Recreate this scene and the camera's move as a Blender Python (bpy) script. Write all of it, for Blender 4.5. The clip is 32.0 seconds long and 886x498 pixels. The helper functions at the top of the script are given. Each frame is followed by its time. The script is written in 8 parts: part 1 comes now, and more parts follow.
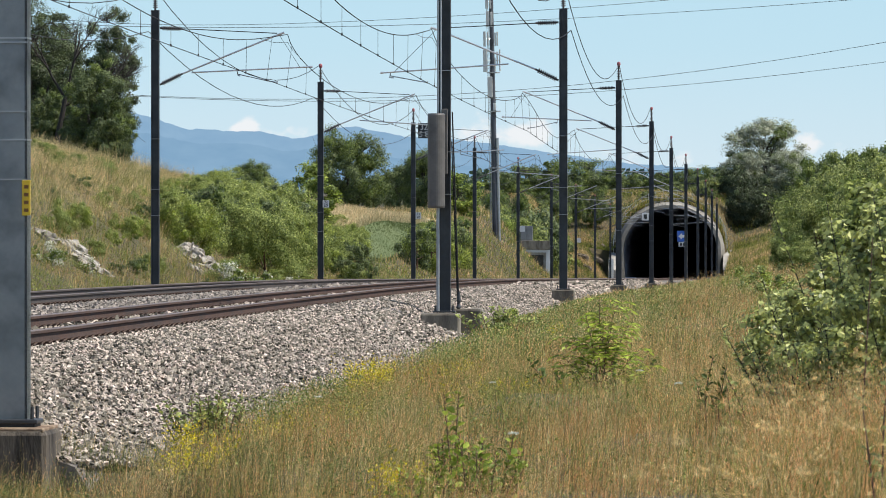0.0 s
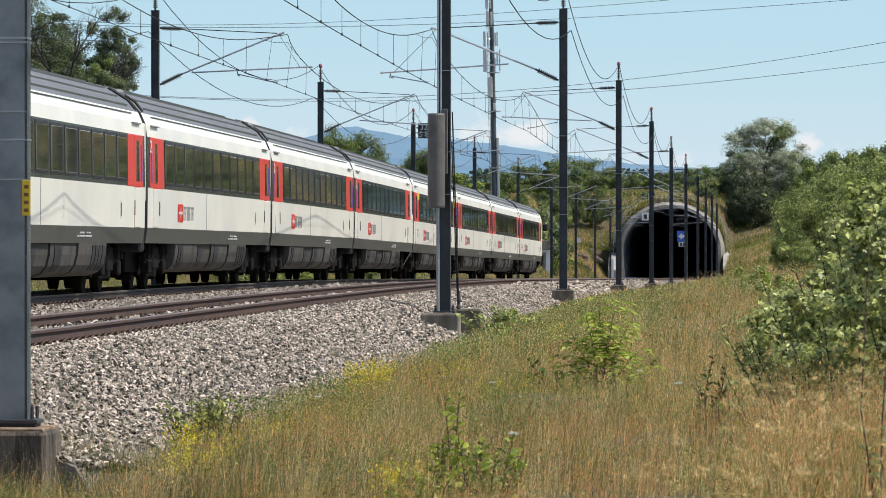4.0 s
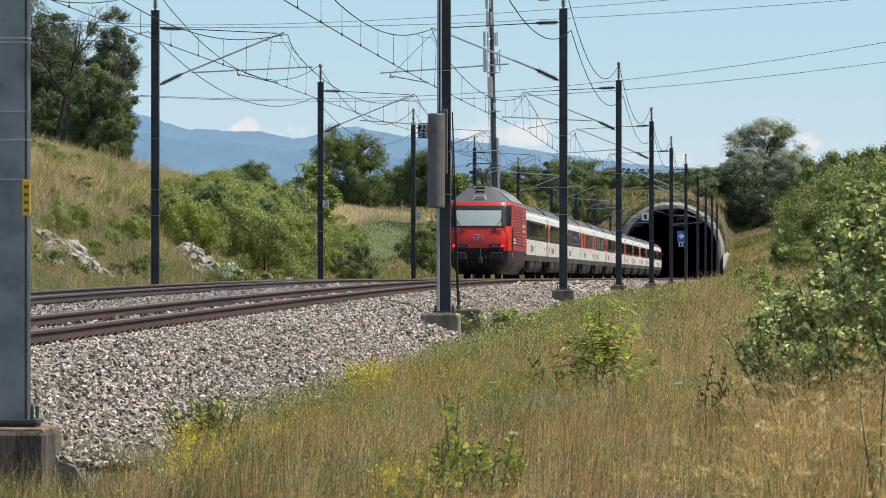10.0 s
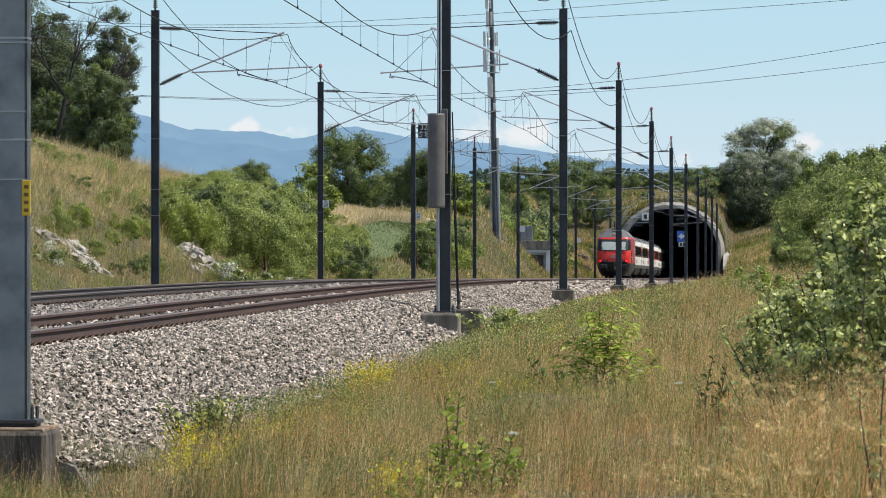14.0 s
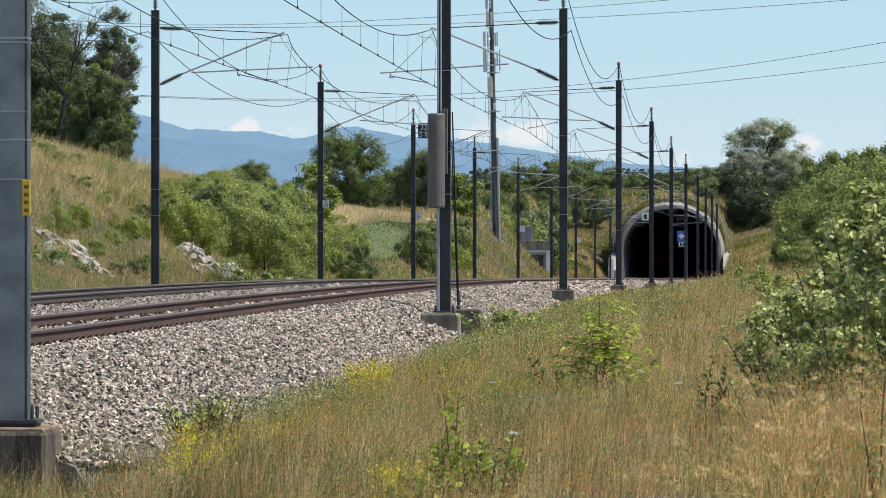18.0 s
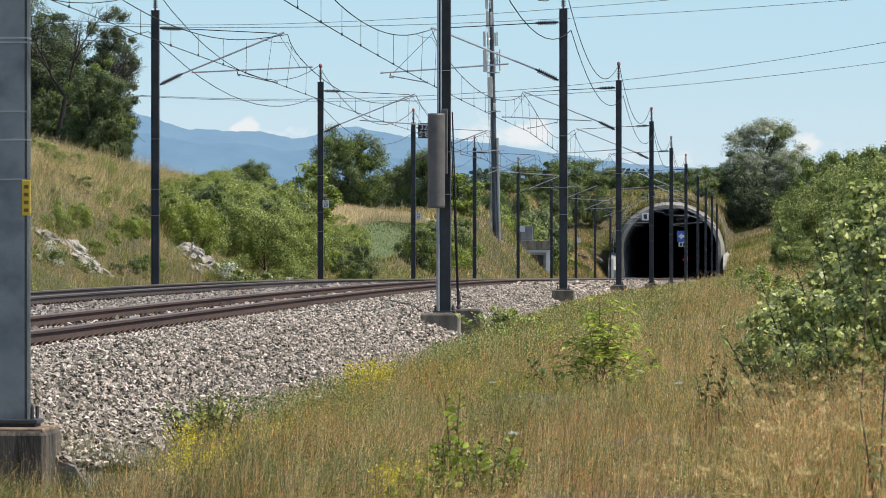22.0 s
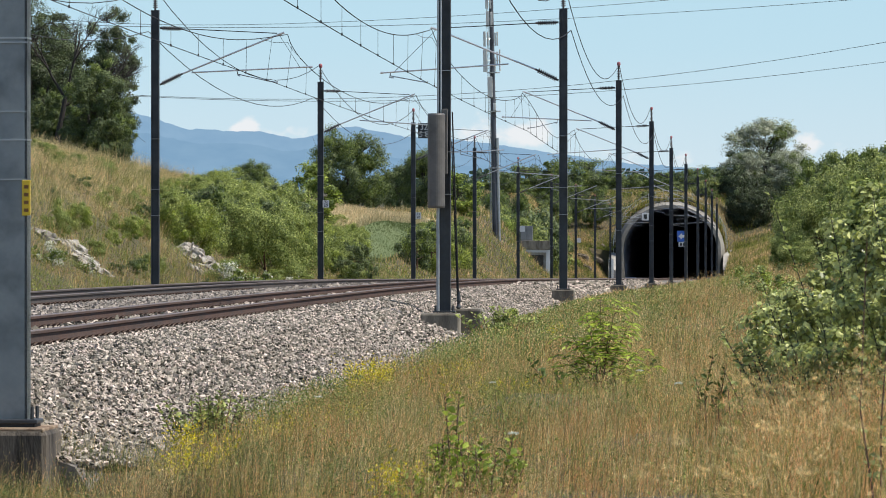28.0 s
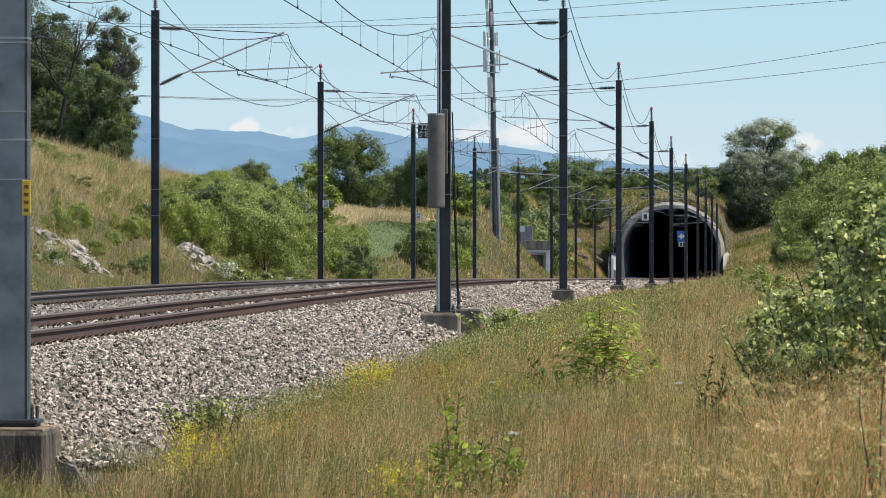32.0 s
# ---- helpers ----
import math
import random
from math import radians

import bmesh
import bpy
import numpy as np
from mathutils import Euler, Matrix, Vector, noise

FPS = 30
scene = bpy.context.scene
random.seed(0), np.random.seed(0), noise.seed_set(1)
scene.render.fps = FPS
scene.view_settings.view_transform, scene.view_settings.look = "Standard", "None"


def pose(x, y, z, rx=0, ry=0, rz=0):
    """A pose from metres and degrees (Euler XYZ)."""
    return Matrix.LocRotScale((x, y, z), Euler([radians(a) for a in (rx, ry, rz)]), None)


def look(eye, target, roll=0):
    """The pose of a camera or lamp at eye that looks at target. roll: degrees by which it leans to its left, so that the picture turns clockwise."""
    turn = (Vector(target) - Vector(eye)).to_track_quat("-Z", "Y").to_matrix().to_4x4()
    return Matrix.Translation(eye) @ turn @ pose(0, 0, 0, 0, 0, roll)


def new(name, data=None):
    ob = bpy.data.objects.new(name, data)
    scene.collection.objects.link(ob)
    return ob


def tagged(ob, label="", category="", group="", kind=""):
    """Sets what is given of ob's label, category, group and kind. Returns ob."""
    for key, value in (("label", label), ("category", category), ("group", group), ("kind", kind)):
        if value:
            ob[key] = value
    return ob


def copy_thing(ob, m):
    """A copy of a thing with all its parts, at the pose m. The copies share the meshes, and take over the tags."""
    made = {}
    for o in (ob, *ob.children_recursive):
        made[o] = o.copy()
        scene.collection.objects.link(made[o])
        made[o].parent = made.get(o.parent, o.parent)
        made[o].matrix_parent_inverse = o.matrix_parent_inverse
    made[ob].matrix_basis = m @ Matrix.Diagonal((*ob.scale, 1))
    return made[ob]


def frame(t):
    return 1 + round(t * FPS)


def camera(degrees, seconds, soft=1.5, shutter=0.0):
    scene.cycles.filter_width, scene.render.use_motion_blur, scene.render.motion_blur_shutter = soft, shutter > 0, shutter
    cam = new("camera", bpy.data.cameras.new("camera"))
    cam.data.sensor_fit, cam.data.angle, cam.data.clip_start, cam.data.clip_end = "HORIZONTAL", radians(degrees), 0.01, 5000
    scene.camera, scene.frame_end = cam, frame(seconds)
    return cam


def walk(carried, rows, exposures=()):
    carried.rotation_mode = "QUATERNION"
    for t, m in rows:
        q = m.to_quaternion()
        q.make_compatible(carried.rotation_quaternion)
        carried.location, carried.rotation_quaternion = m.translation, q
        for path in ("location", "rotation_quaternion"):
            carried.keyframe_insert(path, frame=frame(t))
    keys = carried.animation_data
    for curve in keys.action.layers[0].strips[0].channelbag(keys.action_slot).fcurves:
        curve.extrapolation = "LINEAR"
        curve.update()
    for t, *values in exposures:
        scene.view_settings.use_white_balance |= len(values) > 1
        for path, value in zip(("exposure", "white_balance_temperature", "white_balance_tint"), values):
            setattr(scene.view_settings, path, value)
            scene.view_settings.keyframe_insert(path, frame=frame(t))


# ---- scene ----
# camera: a still long lens beside the line
CAM_Z = 0.86
cam = camera(9.517, 32.0, soft=0.5)
cam.data.dof.use_dof = True
cam.data.dof.focus_distance = 76.0
cam.data.dof.aperture_fstop = 22.0
EYE = pose(0, 0, CAM_Z, 90.0 - 0.0182, 0, 0)
# the film darkens a little while the white coaches fill the picture
walk(cam, [(0.0, EYE), (32.0, EYE)], [(0.0, .16, 6640, 10), (3.0, .15, 6640, 10), (5.5, .03, 6640, 10), (8.5, .02, 6640, 10), (10.5, .07, 6640, 10), (13.0, .12, 6640, 10), (32.0, .12, 6640, 10)])

# daylight
SUN_EL, SUN_AZ = 58.0, 95.0      # azimuth clockwise from the view direction
world = bpy.data.worlds.new("sky")
scene.world = world
world.use_nodes = True
wn = world.node_tree
wbg = wn.nodes["Background"]
sky_tex = wn.nodes.new("ShaderNodeTexSky")
sky_tex.sky_type = "NISHITA"
sky_tex.sun_disc = False
sky_tex.sun_elevation = radians(SUN_EL)
sky_tex.sun_rotation = radians(SUN_AZ)
sky_tex.air_density, sky_tex.dust_density, sky_tex.ozone_density = 1.0, 0.4, 2.0
wn.links.new(sky_tex.outputs[0], wbg.inputs[0])
wbg.inputs[1].default_value = 0.14
sun = new("sun", bpy.data.lights.new("sun", "SUN"))
sun.data.energy, sun.data.angle, sun.data.color = 5.0, radians(0.53), (1.0, 0.955, 0.88)
sd = Vector((math.sin(radians(SUN_AZ)) * math.cos(radians(SUN_EL)), math.cos(radians(SUN_AZ)) * math.cos(radians(SUN_EL)), math.sin(radians(SUN_EL))))
sun.matrix_world = look(sd * 60, (0, 0, 0))

# ---------------------------------------------------------------- materials


def material(name, c1, c2=None, scale=3.0, rough=0.7, metal=0.0, bump=0.0, bscale=None, rand=0.0, stain=None, sscale=0.4, island=0.0, trans=0.0, spec=0.5, stretch=(1, 1, 1)):
    m = bpy.data.materials.new(name)
    m.use_nodes = True
    nt = m.node_tree
    n, l = nt.nodes, nt.links
    b = n["Principled BSDF"]
    b.inputs["Roughness"].default_value = rough
    b.inputs["Metallic"].default_value = metal
    b.inputs["Specular IOR Level"].default_value = spec
    c2 = c2 or c1
    tc = n.new("ShaderNodeTexCoord")
    mp = n.new("ShaderNodeMapping")
    mp.inputs["Scale"].default_value = stretch
    l.new(tc.outputs["Object"], mp.inputs[0])
    noi = n.new("ShaderNodeTexNoise")
    noi.inputs["Scale"].default_value = scale
    noi.inputs["Detail"].default_value = 6
    noi.inputs["Roughness"].default_value = 0.65
    l.new(mp.outputs[0], noi.inputs["Vector"])
    ramp = n.new("ShaderNodeMapRange")
    ramp.inputs[1].default_value, ramp.inputs[2].default_value = 0.32, 0.68
    l.new(noi.outputs["Fac"], ramp.inputs[0])
    mix = n.new("ShaderNodeMix")
    mix.data_type = "RGBA"
    mix.inputs[6].default_value, mix.inputs[7].default_value = (*c1, 1), (*c2, 1)
    l.new(ramp.outputs[0], mix.inputs[0])
    col = mix.outputs[2]
    if stain:
        n2 = n.new("ShaderNodeTexNoise")
        n2.inputs["Scale"].default_value = sscale
        n2.inputs["Detail"].default_value = 4
        l.new(mp.outputs[0], n2.inputs["Vector"])
        r2 = n.new("ShaderNodeMapRange")
        r2.inputs[1].default_value, r2.inputs[2].default_value = 0.45, 0.72
        l.new(n2.outputs["Fac"], r2.inputs[0])
        m2 = n.new("ShaderNodeMix")
        m2.data_type = "RGBA"
        m2.inputs[7].default_value = (*stain, 1)
        l.new(r2.outputs[0], m2.inputs[0])
        l.new(col, m2.inputs[6])
        col = m2.outputs[2]
    if rand or island:
        src = None
        if rand:
            src = n.new("ShaderNodeObjectInfo").outputs["Random"]
            amount = rand
        else:
            src = n.new("ShaderNodeNewGeometry").outputs["Random Per Island"]
            amount = island
        mr = n.new("ShaderNodeMapRange")
        mr.inputs[3].default_value, mr.inputs[4].default_value = 1 - amount, 1 + amount
        l.new(src, mr.inputs[0])
        hs = n.new("ShaderNodeHueSaturation")
        l.new(mr.outputs[0], hs.inputs["Value"])
        mh = n.new("ShaderNodeMapRange")
        mh.inputs[3].default_value, mh.inputs[4].default_value = 0.5 + 0.03 * amount, 0.5 - 0.03 * amount
        l.new(src, mh.inputs[0])
        l.new(mh.outputs[0], hs.inputs["Hue"])
        l.new(col, hs.inputs["Color"])
        col = hs.outputs[0]
    l.new(col, b.inputs["Base Color"])
    if bump:
        nb = n.new("ShaderNodeTexNoise")
        nb.inputs["Scale"].default_value = bscale or scale * 4
        nb.inputs["Detail"].default_value = 5
        l.new(mp.outputs[0], nb.inputs["Vector"])
        bu = n.new("ShaderNodeBump")
        bu.inputs["Strength"].default_value = bump
        bu.inputs["Distance"].default_value = 0.02
        l.new(nb.outputs["Fac"], bu.inputs["Height"])
        l.new(bu.outputs[0], b.inputs["Normal"])
    if trans:
        out = n["Material Output"]
        tr = n.new("ShaderNodeBsdfTranslucent")
        l.new(col, tr.inputs["Color"])
        ms = n.new("ShaderNodeMixShader")
        ms.inputs[0].default_value = trans
        l.new(b.outputs[0], ms.inputs[1])
        l.new(tr.outputs[0], ms.inputs[2])
        l.new(ms.outputs[0], out.inputs["Surface"])
    return m


def glow(name, c, strength):
    m = bpy.data.materials.new(name)
    m.use_nodes = True
    b = m.node_tree.nodes["Principled BSDF"]
    b.inputs["Base Color"].default_value = (*c, 1)
    b.inputs["Emission Color"].default_value = (*c, 1)
    b.inputs["Emission Strength"].default_value = strength
    return m


M = {}
M["steel"] = material("galvanised_steel_dark", (0.055, 0.06, 0.065), (0.09, 0.098, 0.105), 2.5, 0.55, 0.4, 0.15, 30, stain=(0.04, 0.042, 0.045), sscale=1.2, rand=0.1)
M["steel_near"] = material("blotchy_galvanised_steel", (0.20, 0.225, 0.23), (0.30, 0.325, 0.32), 2.4, 0.5, 0.1, 0, 30, stain=(0.12, 0.135, 0.14), sscale=3.4)
M["mast_grey"] = material("grey_blue_mast_steel", (0.06, 0.066, 0.078), (0.095, 0.102, 0.118), 1.0, 0.5, 0.2)
M["aerial"] = material("weathered_aerial_cover", (0.46, 0.47, 0.45), (0.56, 0.57, 0.54), 2, 0.6)
M["drum"] = material("brown_grey_cylinder", (0.12, 0.11, 0.10), (0.18, 0.165, 0.15), 4, 0.5, 0.3)
M["gutter_mud"] = material("muddy_kerb_strip", (0.055, 0.045, 0.036), (0.105, 0.088, 0.07), 4, 0.9, 0, 0.5, 25)
M["steel_light"] = material("galvanised_steel", (0.33, 0.35, 0.36), (0.45, 0.47, 0.48), 6, 0.45, 0.7, 0.1, 40)
M["alu"] = material("aluminium_tube", (0.55, 0.55, 0.54), (0.68, 0.68, 0.66), 8, 0.28, 0.65)
M["wire"] = material("copper_wire_dark", (0.02, 0.02, 0.021), (0.035, 0.034, 0.033), 10, 0.7, 0.0, spec=0.2)
M["insulator"] = material("insulator_brown_grey", (0.05, 0.045, 0.045), (0.09, 0.08, 0.08), 10, 0.3)
M["red_cap"] = material("red_cap", (0.45, 0.13, 0.14), (0.35, 0.09, 0.10), 8, 0.5)
M["concrete"] = material("weathered_concrete", (0.19, 0.165, 0.125), (0.30, 0.27, 0.215), 5, 0.9, 0, 0.5, 30, stain=(0.06, 0.048, 0.036), sscale=2.0, stretch=(1, 1, .35))
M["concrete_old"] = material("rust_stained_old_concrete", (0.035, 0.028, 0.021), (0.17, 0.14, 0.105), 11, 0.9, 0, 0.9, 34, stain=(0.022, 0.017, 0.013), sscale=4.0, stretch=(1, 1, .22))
M["rusty_screed"] = material("rust_stained_mortar", (0.20, 0.125, 0.07), (0.33, 0.25, 0.17), 7, 0.9, 0, 0.5, 30, stain=(0.11, 0.06, 0.035), sscale=5)
M["concrete_light"] = material("pale_concrete", (0.30, 0.28, 0.24), (0.46, 0.43, 0.375), 0.8, 0.9, 0, 0.4, 8, stain=(0.22, 0.205, 0.175), sscale=0.6)
M["concrete_ring"] = material("dirty_portal_concrete", (0.20, 0.185, 0.155), (0.33, 0.305, 0.26), 0.8, 0.9, 0, 0.4, 8, stain=(0.14, 0.128, 0.105), sscale=0.6)
# lining tinted pale blue to stand in for haze inside the tunnel
M["tunnel"] = material("tunnel_lining", (0.42, 0.44, 0.52), (0.52, 0.54, 0.62), 0.5, 0.95, 0, 0.3, 4)
M["rail_web"] = material("rusty_rail", (0.058, 0.030, 0.021), (0.098, 0.052, 0.036), 6, 0.9, 0.0, 0.3, 40, stain=(0.05, 0.035, 0.03), sscale=1.0)
M["rail_web_dark"] = material("grey_brown_rail", (0.055, 0.045, 0.04), (0.085, 0.07, 0.062), 6, 0.8, 0.1, 0.3, 40)
M["rail_head"] = material("worn_rail_head", (0.13, 0.092, 0.078), (0.20, 0.155, 0.135), 8, 0.5, 0.2)
M["clip"] = material("rusty_clip", (0.05, 0.03, 0.02), (0.085, 0.05, 0.033), 10, 0.85)
M["sleeper"] = material("concrete_sleeper", (0.22, 0.2, 0.18), (0.3, 0.28, 0.25), 4, 0.9, 0, 0.4, 20)
M["ballast_bed"] = material("ballast_bed", (0.07, 0.06, 0.052), (0.26, 0.23, 0.20), 11, 0.95, 0, 1.0, 16, stain=(0.24, 0.21, 0.185), sscale=0.5)
M["stone"] = material("ballast_stone", (0.155, 0.127, 0.097), (0.52, 0.455, 0.362), 9, 0.9, 0, 0.5, 40, island=0.9)
M["stone_far"] = material("ballast_stone_rusty", (0.16, 0.135, 0.11), (0.36, 0.315, 0.265), 9, 0.9, 0, 0.5, 40, island=0.4)
# soil colour lowered to give the shade between grass blades
M["soil"] = material("dry_meadow_soil", (0.045, 0.038, 0.018), (0.11, 0.08, 0.036), 1.6, 0.95, 0, 1.0, 7, stain=(0.07, 0.075, 0.024), sscale=0.16)
M["rock"] = material("pale_rock", (0.26, 0.225, 0.18), (0.60, 0.56, 0.49), 2.6, 0.9, 0, 1.0, 9, stain=(0.10, 0.085, 0.065), sscale=1.6)
M["rock_brown"] = material("brown_rock", (0.10, 0.078, 0.056), (0.30, 0.245, 0.185), 1.6, 0.95, 0, 1.0, 6, stain=(0.07, 0.055, 0.04), sscale=0.9)
# train
M["white"] = material("white_coach_paint", (0.80, 0.775, 0.675), (0.84, 0.815, 0.715), 0.6, 0.35, 0, 0, stain=(0.70, 0.68, 0.62), sscale=0.35)
M["coach_grey"] = material("dark_grey_coach_paint", (0.062, 0.066, 0.060), (0.082, 0.086, 0.078), 0.8, 0.45, 0, stain=(0.075, 0.07, 0.06), sscale=0.6)
M["roof"] = material("grey_roof_paint", (0.115, 0.12, 0.125), (0.16, 0.165, 0.17), 0.8, 0.55, 0, stain=(0.12, 0.115, 0.11), sscale=0.4)
M["loco_roof"] = material("warm_grey_roof_paint", (0.10, 0.098, 0.097), (0.135, 0.13, 0.128), 0.8, 0.5, 0, stain=(0.08, 0.076, 0.074), sscale=0.5)
M["loco_side"] = material("dusty_grey_lower_paint", (0.027, 0.026, 0.025), (0.044, 0.042, 0.040), 0.8, 0.6, 0, stain=(0.05, 0.042, 0.034), sscale=1.2)
# dark lower paint, blackened further to hold the undercut front's shade
M["apron"] = material("black_apron_paint", (0.010, 0.010, 0.011), (0.016, 0.016, 0.017), 0.8, 0.6, 0, spec=0.3)
M["red_dull"] = material("dusty_red_paint", (0.34, 0.042, 0.042), (0.41, 0.056, 0.054), 0.8, 0.5, stain=(0.27, 0.045, 0.045), sscale=0.5)
M["corner_glass"] = material("dark_corner_glass", (0.008, 0.008, 0.009), (0.011, 0.011, 0.012), 1, 0.15, 0, spec=0.4)
M["band"] = material("dark_window_band", (0.035, 0.04, 0.038), (0.045, 0.05, 0.048), 1.0, 0.25)
M["red"] = material("red_paint", (0.74, 0.040, 0.024), (0.79, 0.05, 0.028), 0.8, 0.35, stain=(0.55, 0.025, 0.02), sscale=0.5)
M["door_red"] = material("red_door_paint", (0.60, 0.045, 0.03), (0.66, 0.06, 0.04), 0.8, 0.4)
M["pink"] = material("faded_red_stripe", (0.62, 0.12, 0.17), (0.66, 0.15, 0.2), 1, 0.45)
M["yellow"] = material("yellow_paint", (0.75, 0.50, 0.02), (0.8, 0.55, 0.04), 2, 0.5)
M["blue"] = material("blue_paint", (0.02, 0.05, 0.28), (0.03, 0.07, 0.34), 2, 0.4)
M["black"] = material("black_rubber", (0.012, 0.012, 0.013), (0.02, 0.02, 0.02), 4, 0.7)
M["under"] = material("dusty_underframe", (0.006, 0.0055, 0.005), (0.016, 0.014, 0.012), 3, 0.9, 0.0, 0.3, 10, spec=0.12)
M["under_grey"] = material("dusty_grey_skirt", (0.058, 0.053, 0.047), (0.105, 0.096, 0.084), 2, 0.7, spec=0.25, stain=(0.04, 0.034, 0.028), sscale=1.4)
M["glass"] = material("tinted_window_glass", (0.012, 0.015, 0.012), (0.04, 0.046, 0.034), 1.6, 0.03, 0, spec=1.0, rand=.5)
M["glass"].node_tree.nodes["Principled BSDF"].inputs["IOR"].default_value = 1.62
# the windscreen's pale reflection is painted as its base colour
M["blind"] = material("pale_windscreen_blind", (0.42, 0.46, 0.42), (0.50, 0.54, 0.49), 1, 0.12, spec=0.8)
M["marking"] = material("grey_white_marking", (0.6, 0.6, 0.57), (0.68, 0.68, 0.65), 20, 0.6)
M["marking_grey"] = material("grey_marking", (0.2, 0.2, 0.2), (0.26, 0.26, 0.26), 20, 0.6)
M["louvre"] = material("pale_louvre", (0.30, 0.285, 0.26), (0.38, 0.36, 0.335), 6, 0.6)
M["lamp_red"] = glow("red_tail_lamp", (1.0, 0.012, 0.02), 3.2)
M["lens"] = material("lamp_lens", (0.25, 0.1, 0.1), (0.3, 0.12, 0.12), 5, 0.1)
M["sign_white"] = material("white_plate", (0.7, 0.7, 0.68), (0.76, 0.76, 0.74), 6, 0.5)
M["sign_blue"] = material("blue_plate", (0.03, 0.12, 0.5), (0.04, 0.15, 0.56), 6, 0.4)
M["sign_black"] = material("black_letter", (0.02, 0.02, 0.02), (0.03, 0.03, 0.03), 6, 0.6)
M["brown_mark"] = material("brown_mark", (0.2, 0.09, 0.02), (0.24, 0.11, 0.03), 6, 0.6)
M["bark"] = material("grey_bark", (0.045, 0.038, 0.032), (0.085, 0.075, 0.062), 6, 0.95, 0, 0.6, 20)
M["dark_twig"] = material("dark_twig", (0.025, 0.02, 0.017), (0.05, 0.042, 0.034), 10, 0.9)
M["twig"] = material("brown_twig", (0.10, 0.055, 0.035), (0.16, 0.09, 0.06), 10, 0.9)


def leafmat(name, c1, c2, island=0.45, trans=0.35, scale=0.9):
    return material(name, c1, c2, scale, 0.55, island=island, trans=trans, spec=0.35)


M["leaf_dark"] = leafmat("dark_leaves", (0.083, 0.117, 0.048), (0.167, 0.21, 0.086), 0.6, 0.3)
# near-black green takes in the self-shade of dense growth
M["leaf_shade_dark"] = leafmat("blackish_green_leaves", (0.035, 0.05, 0.024), (0.075, 0.095, 0.042), 0.6, 0.2)
M["leaf_mid"] = leafmat("mid_green_leaves", (0.13, 0.19, 0.04), (0.225, 0.285, 0.065), 0.55)
M["leaf_bright"] = leafmat("bright_green_leaves", (0.23, 0.31, 0.04), (0.36, 0.43, 0.075), 0.55)
M["leaf_olive"] = leafmat("olive_leaves", (0.225, 0.285, 0.078), (0.40, 0.45, 0.135), 0.6, 0.38)
# far leaves carry the aerial haze in their bluish base colour
M["leaf_far"] = leafmat("hazy_far_leaves", (0.05, 0.085, 0.05), (0.075, 0.115, 0.065))
M["leaf_near"] = material("glossy_grey_green_leaves", (0.35, 0.40, 0.13), (0.58, 0.62, 0.26), 6, 0.38, island=0.65, trans=0.45, spec=0.6)
M["leaf_sapling"] = leafmat("yellow_green_ash_leaves", (0.34, 0.43, 0.06), (0.50, 0.58, 0.11), 0.5, 0.5)
M["leaf_hedge"] = leafmat("lit_hedge_leaves", (0.25, 0.30, 0.09), (0.42, 0.47, 0.17), 0.65, 0.35)
M["leaf_silver"] = leafmat("silver_leaves", (0.31, 0.335, 0.24), (0.50, 0.52, 0.40), 0.5, 0.25)
M["grass_green"] = leafmat("green_grass", (0.15, 0.19, 0.03), (0.30, 0.315, 0.065), island=.8, trans=.35, scale=0.35)
M["grass_dry"] = leafmat("dry_grass", (0.60, 0.41, 0.115), (0.84, 0.62, 0.24), 0.75, .35, scale=0.35)
M["grass_red"] = leafmat("reddish_stalks", (0.53, 0.272, 0.088), (0.75, 0.435, 0.17), 0.75, .35)
M["grass_pale"] = leafmat("pale_straw", (0.68, 0.51, 0.20), (0.86, 0.69, 0.34), 0.7, .35)
M["grass_deep"] = leafmat("deep_green_grass", (0.10, 0.14, 0.03), (0.18, 0.21, 0.05), trans=.45, scale=0.35)
M["grass_dark"] = leafmat("dark_withered_stalks", (0.10, 0.07, 0.032), (0.17, 0.125, 0.055), 0.6, 0.2)
M["blossom_white"] = leafmat("white_blossom", (0.66, 0.66, 0.54), (0.76, 0.76, 0.64), 0.2)
M["flower"] = leafmat("yellow_blossom", (0.72, 0.56, 0.01), (0.8, 0.66, 0.03), 0.2)
M["meadow_blade"] = leafmat("mown_grass_blades", (0.10, 0.135, 0.045), (0.135, 0.17, 0.06), 0.2, 0.3)
M["straw"] = leafmat("bleached_straw", (0.50, 0.40, 0.21), (0.64, 0.54, 0.32), 0.5, 0.3)
M["bank_dry"] = leafmat("dull_dry_grass", (0.48, 0.335, 0.128), (0.68, 0.505, 0.235), 0.7, 0.35, scale=0.35)
M["bank_pale"] = leafmat("bleached_bank_grass", (0.66, 0.505, 0.225), (0.84, 0.68, 0.345), 0.6, 0.35)
M["meadow"] = material("mown_meadow", (0.085, 0.118, 0.04), (0.12, 0.15, 0.055), 0.25, 0.95, 0, 0.5, 4)
M["straw_field"] = material("straw_field", (0.36, 0.29, 0.15), (0.44, 0.36, 0.20), 0.6, 0.95, 0, 0.5, 4)

# ---------------------------------------------------------------- geometry helpers


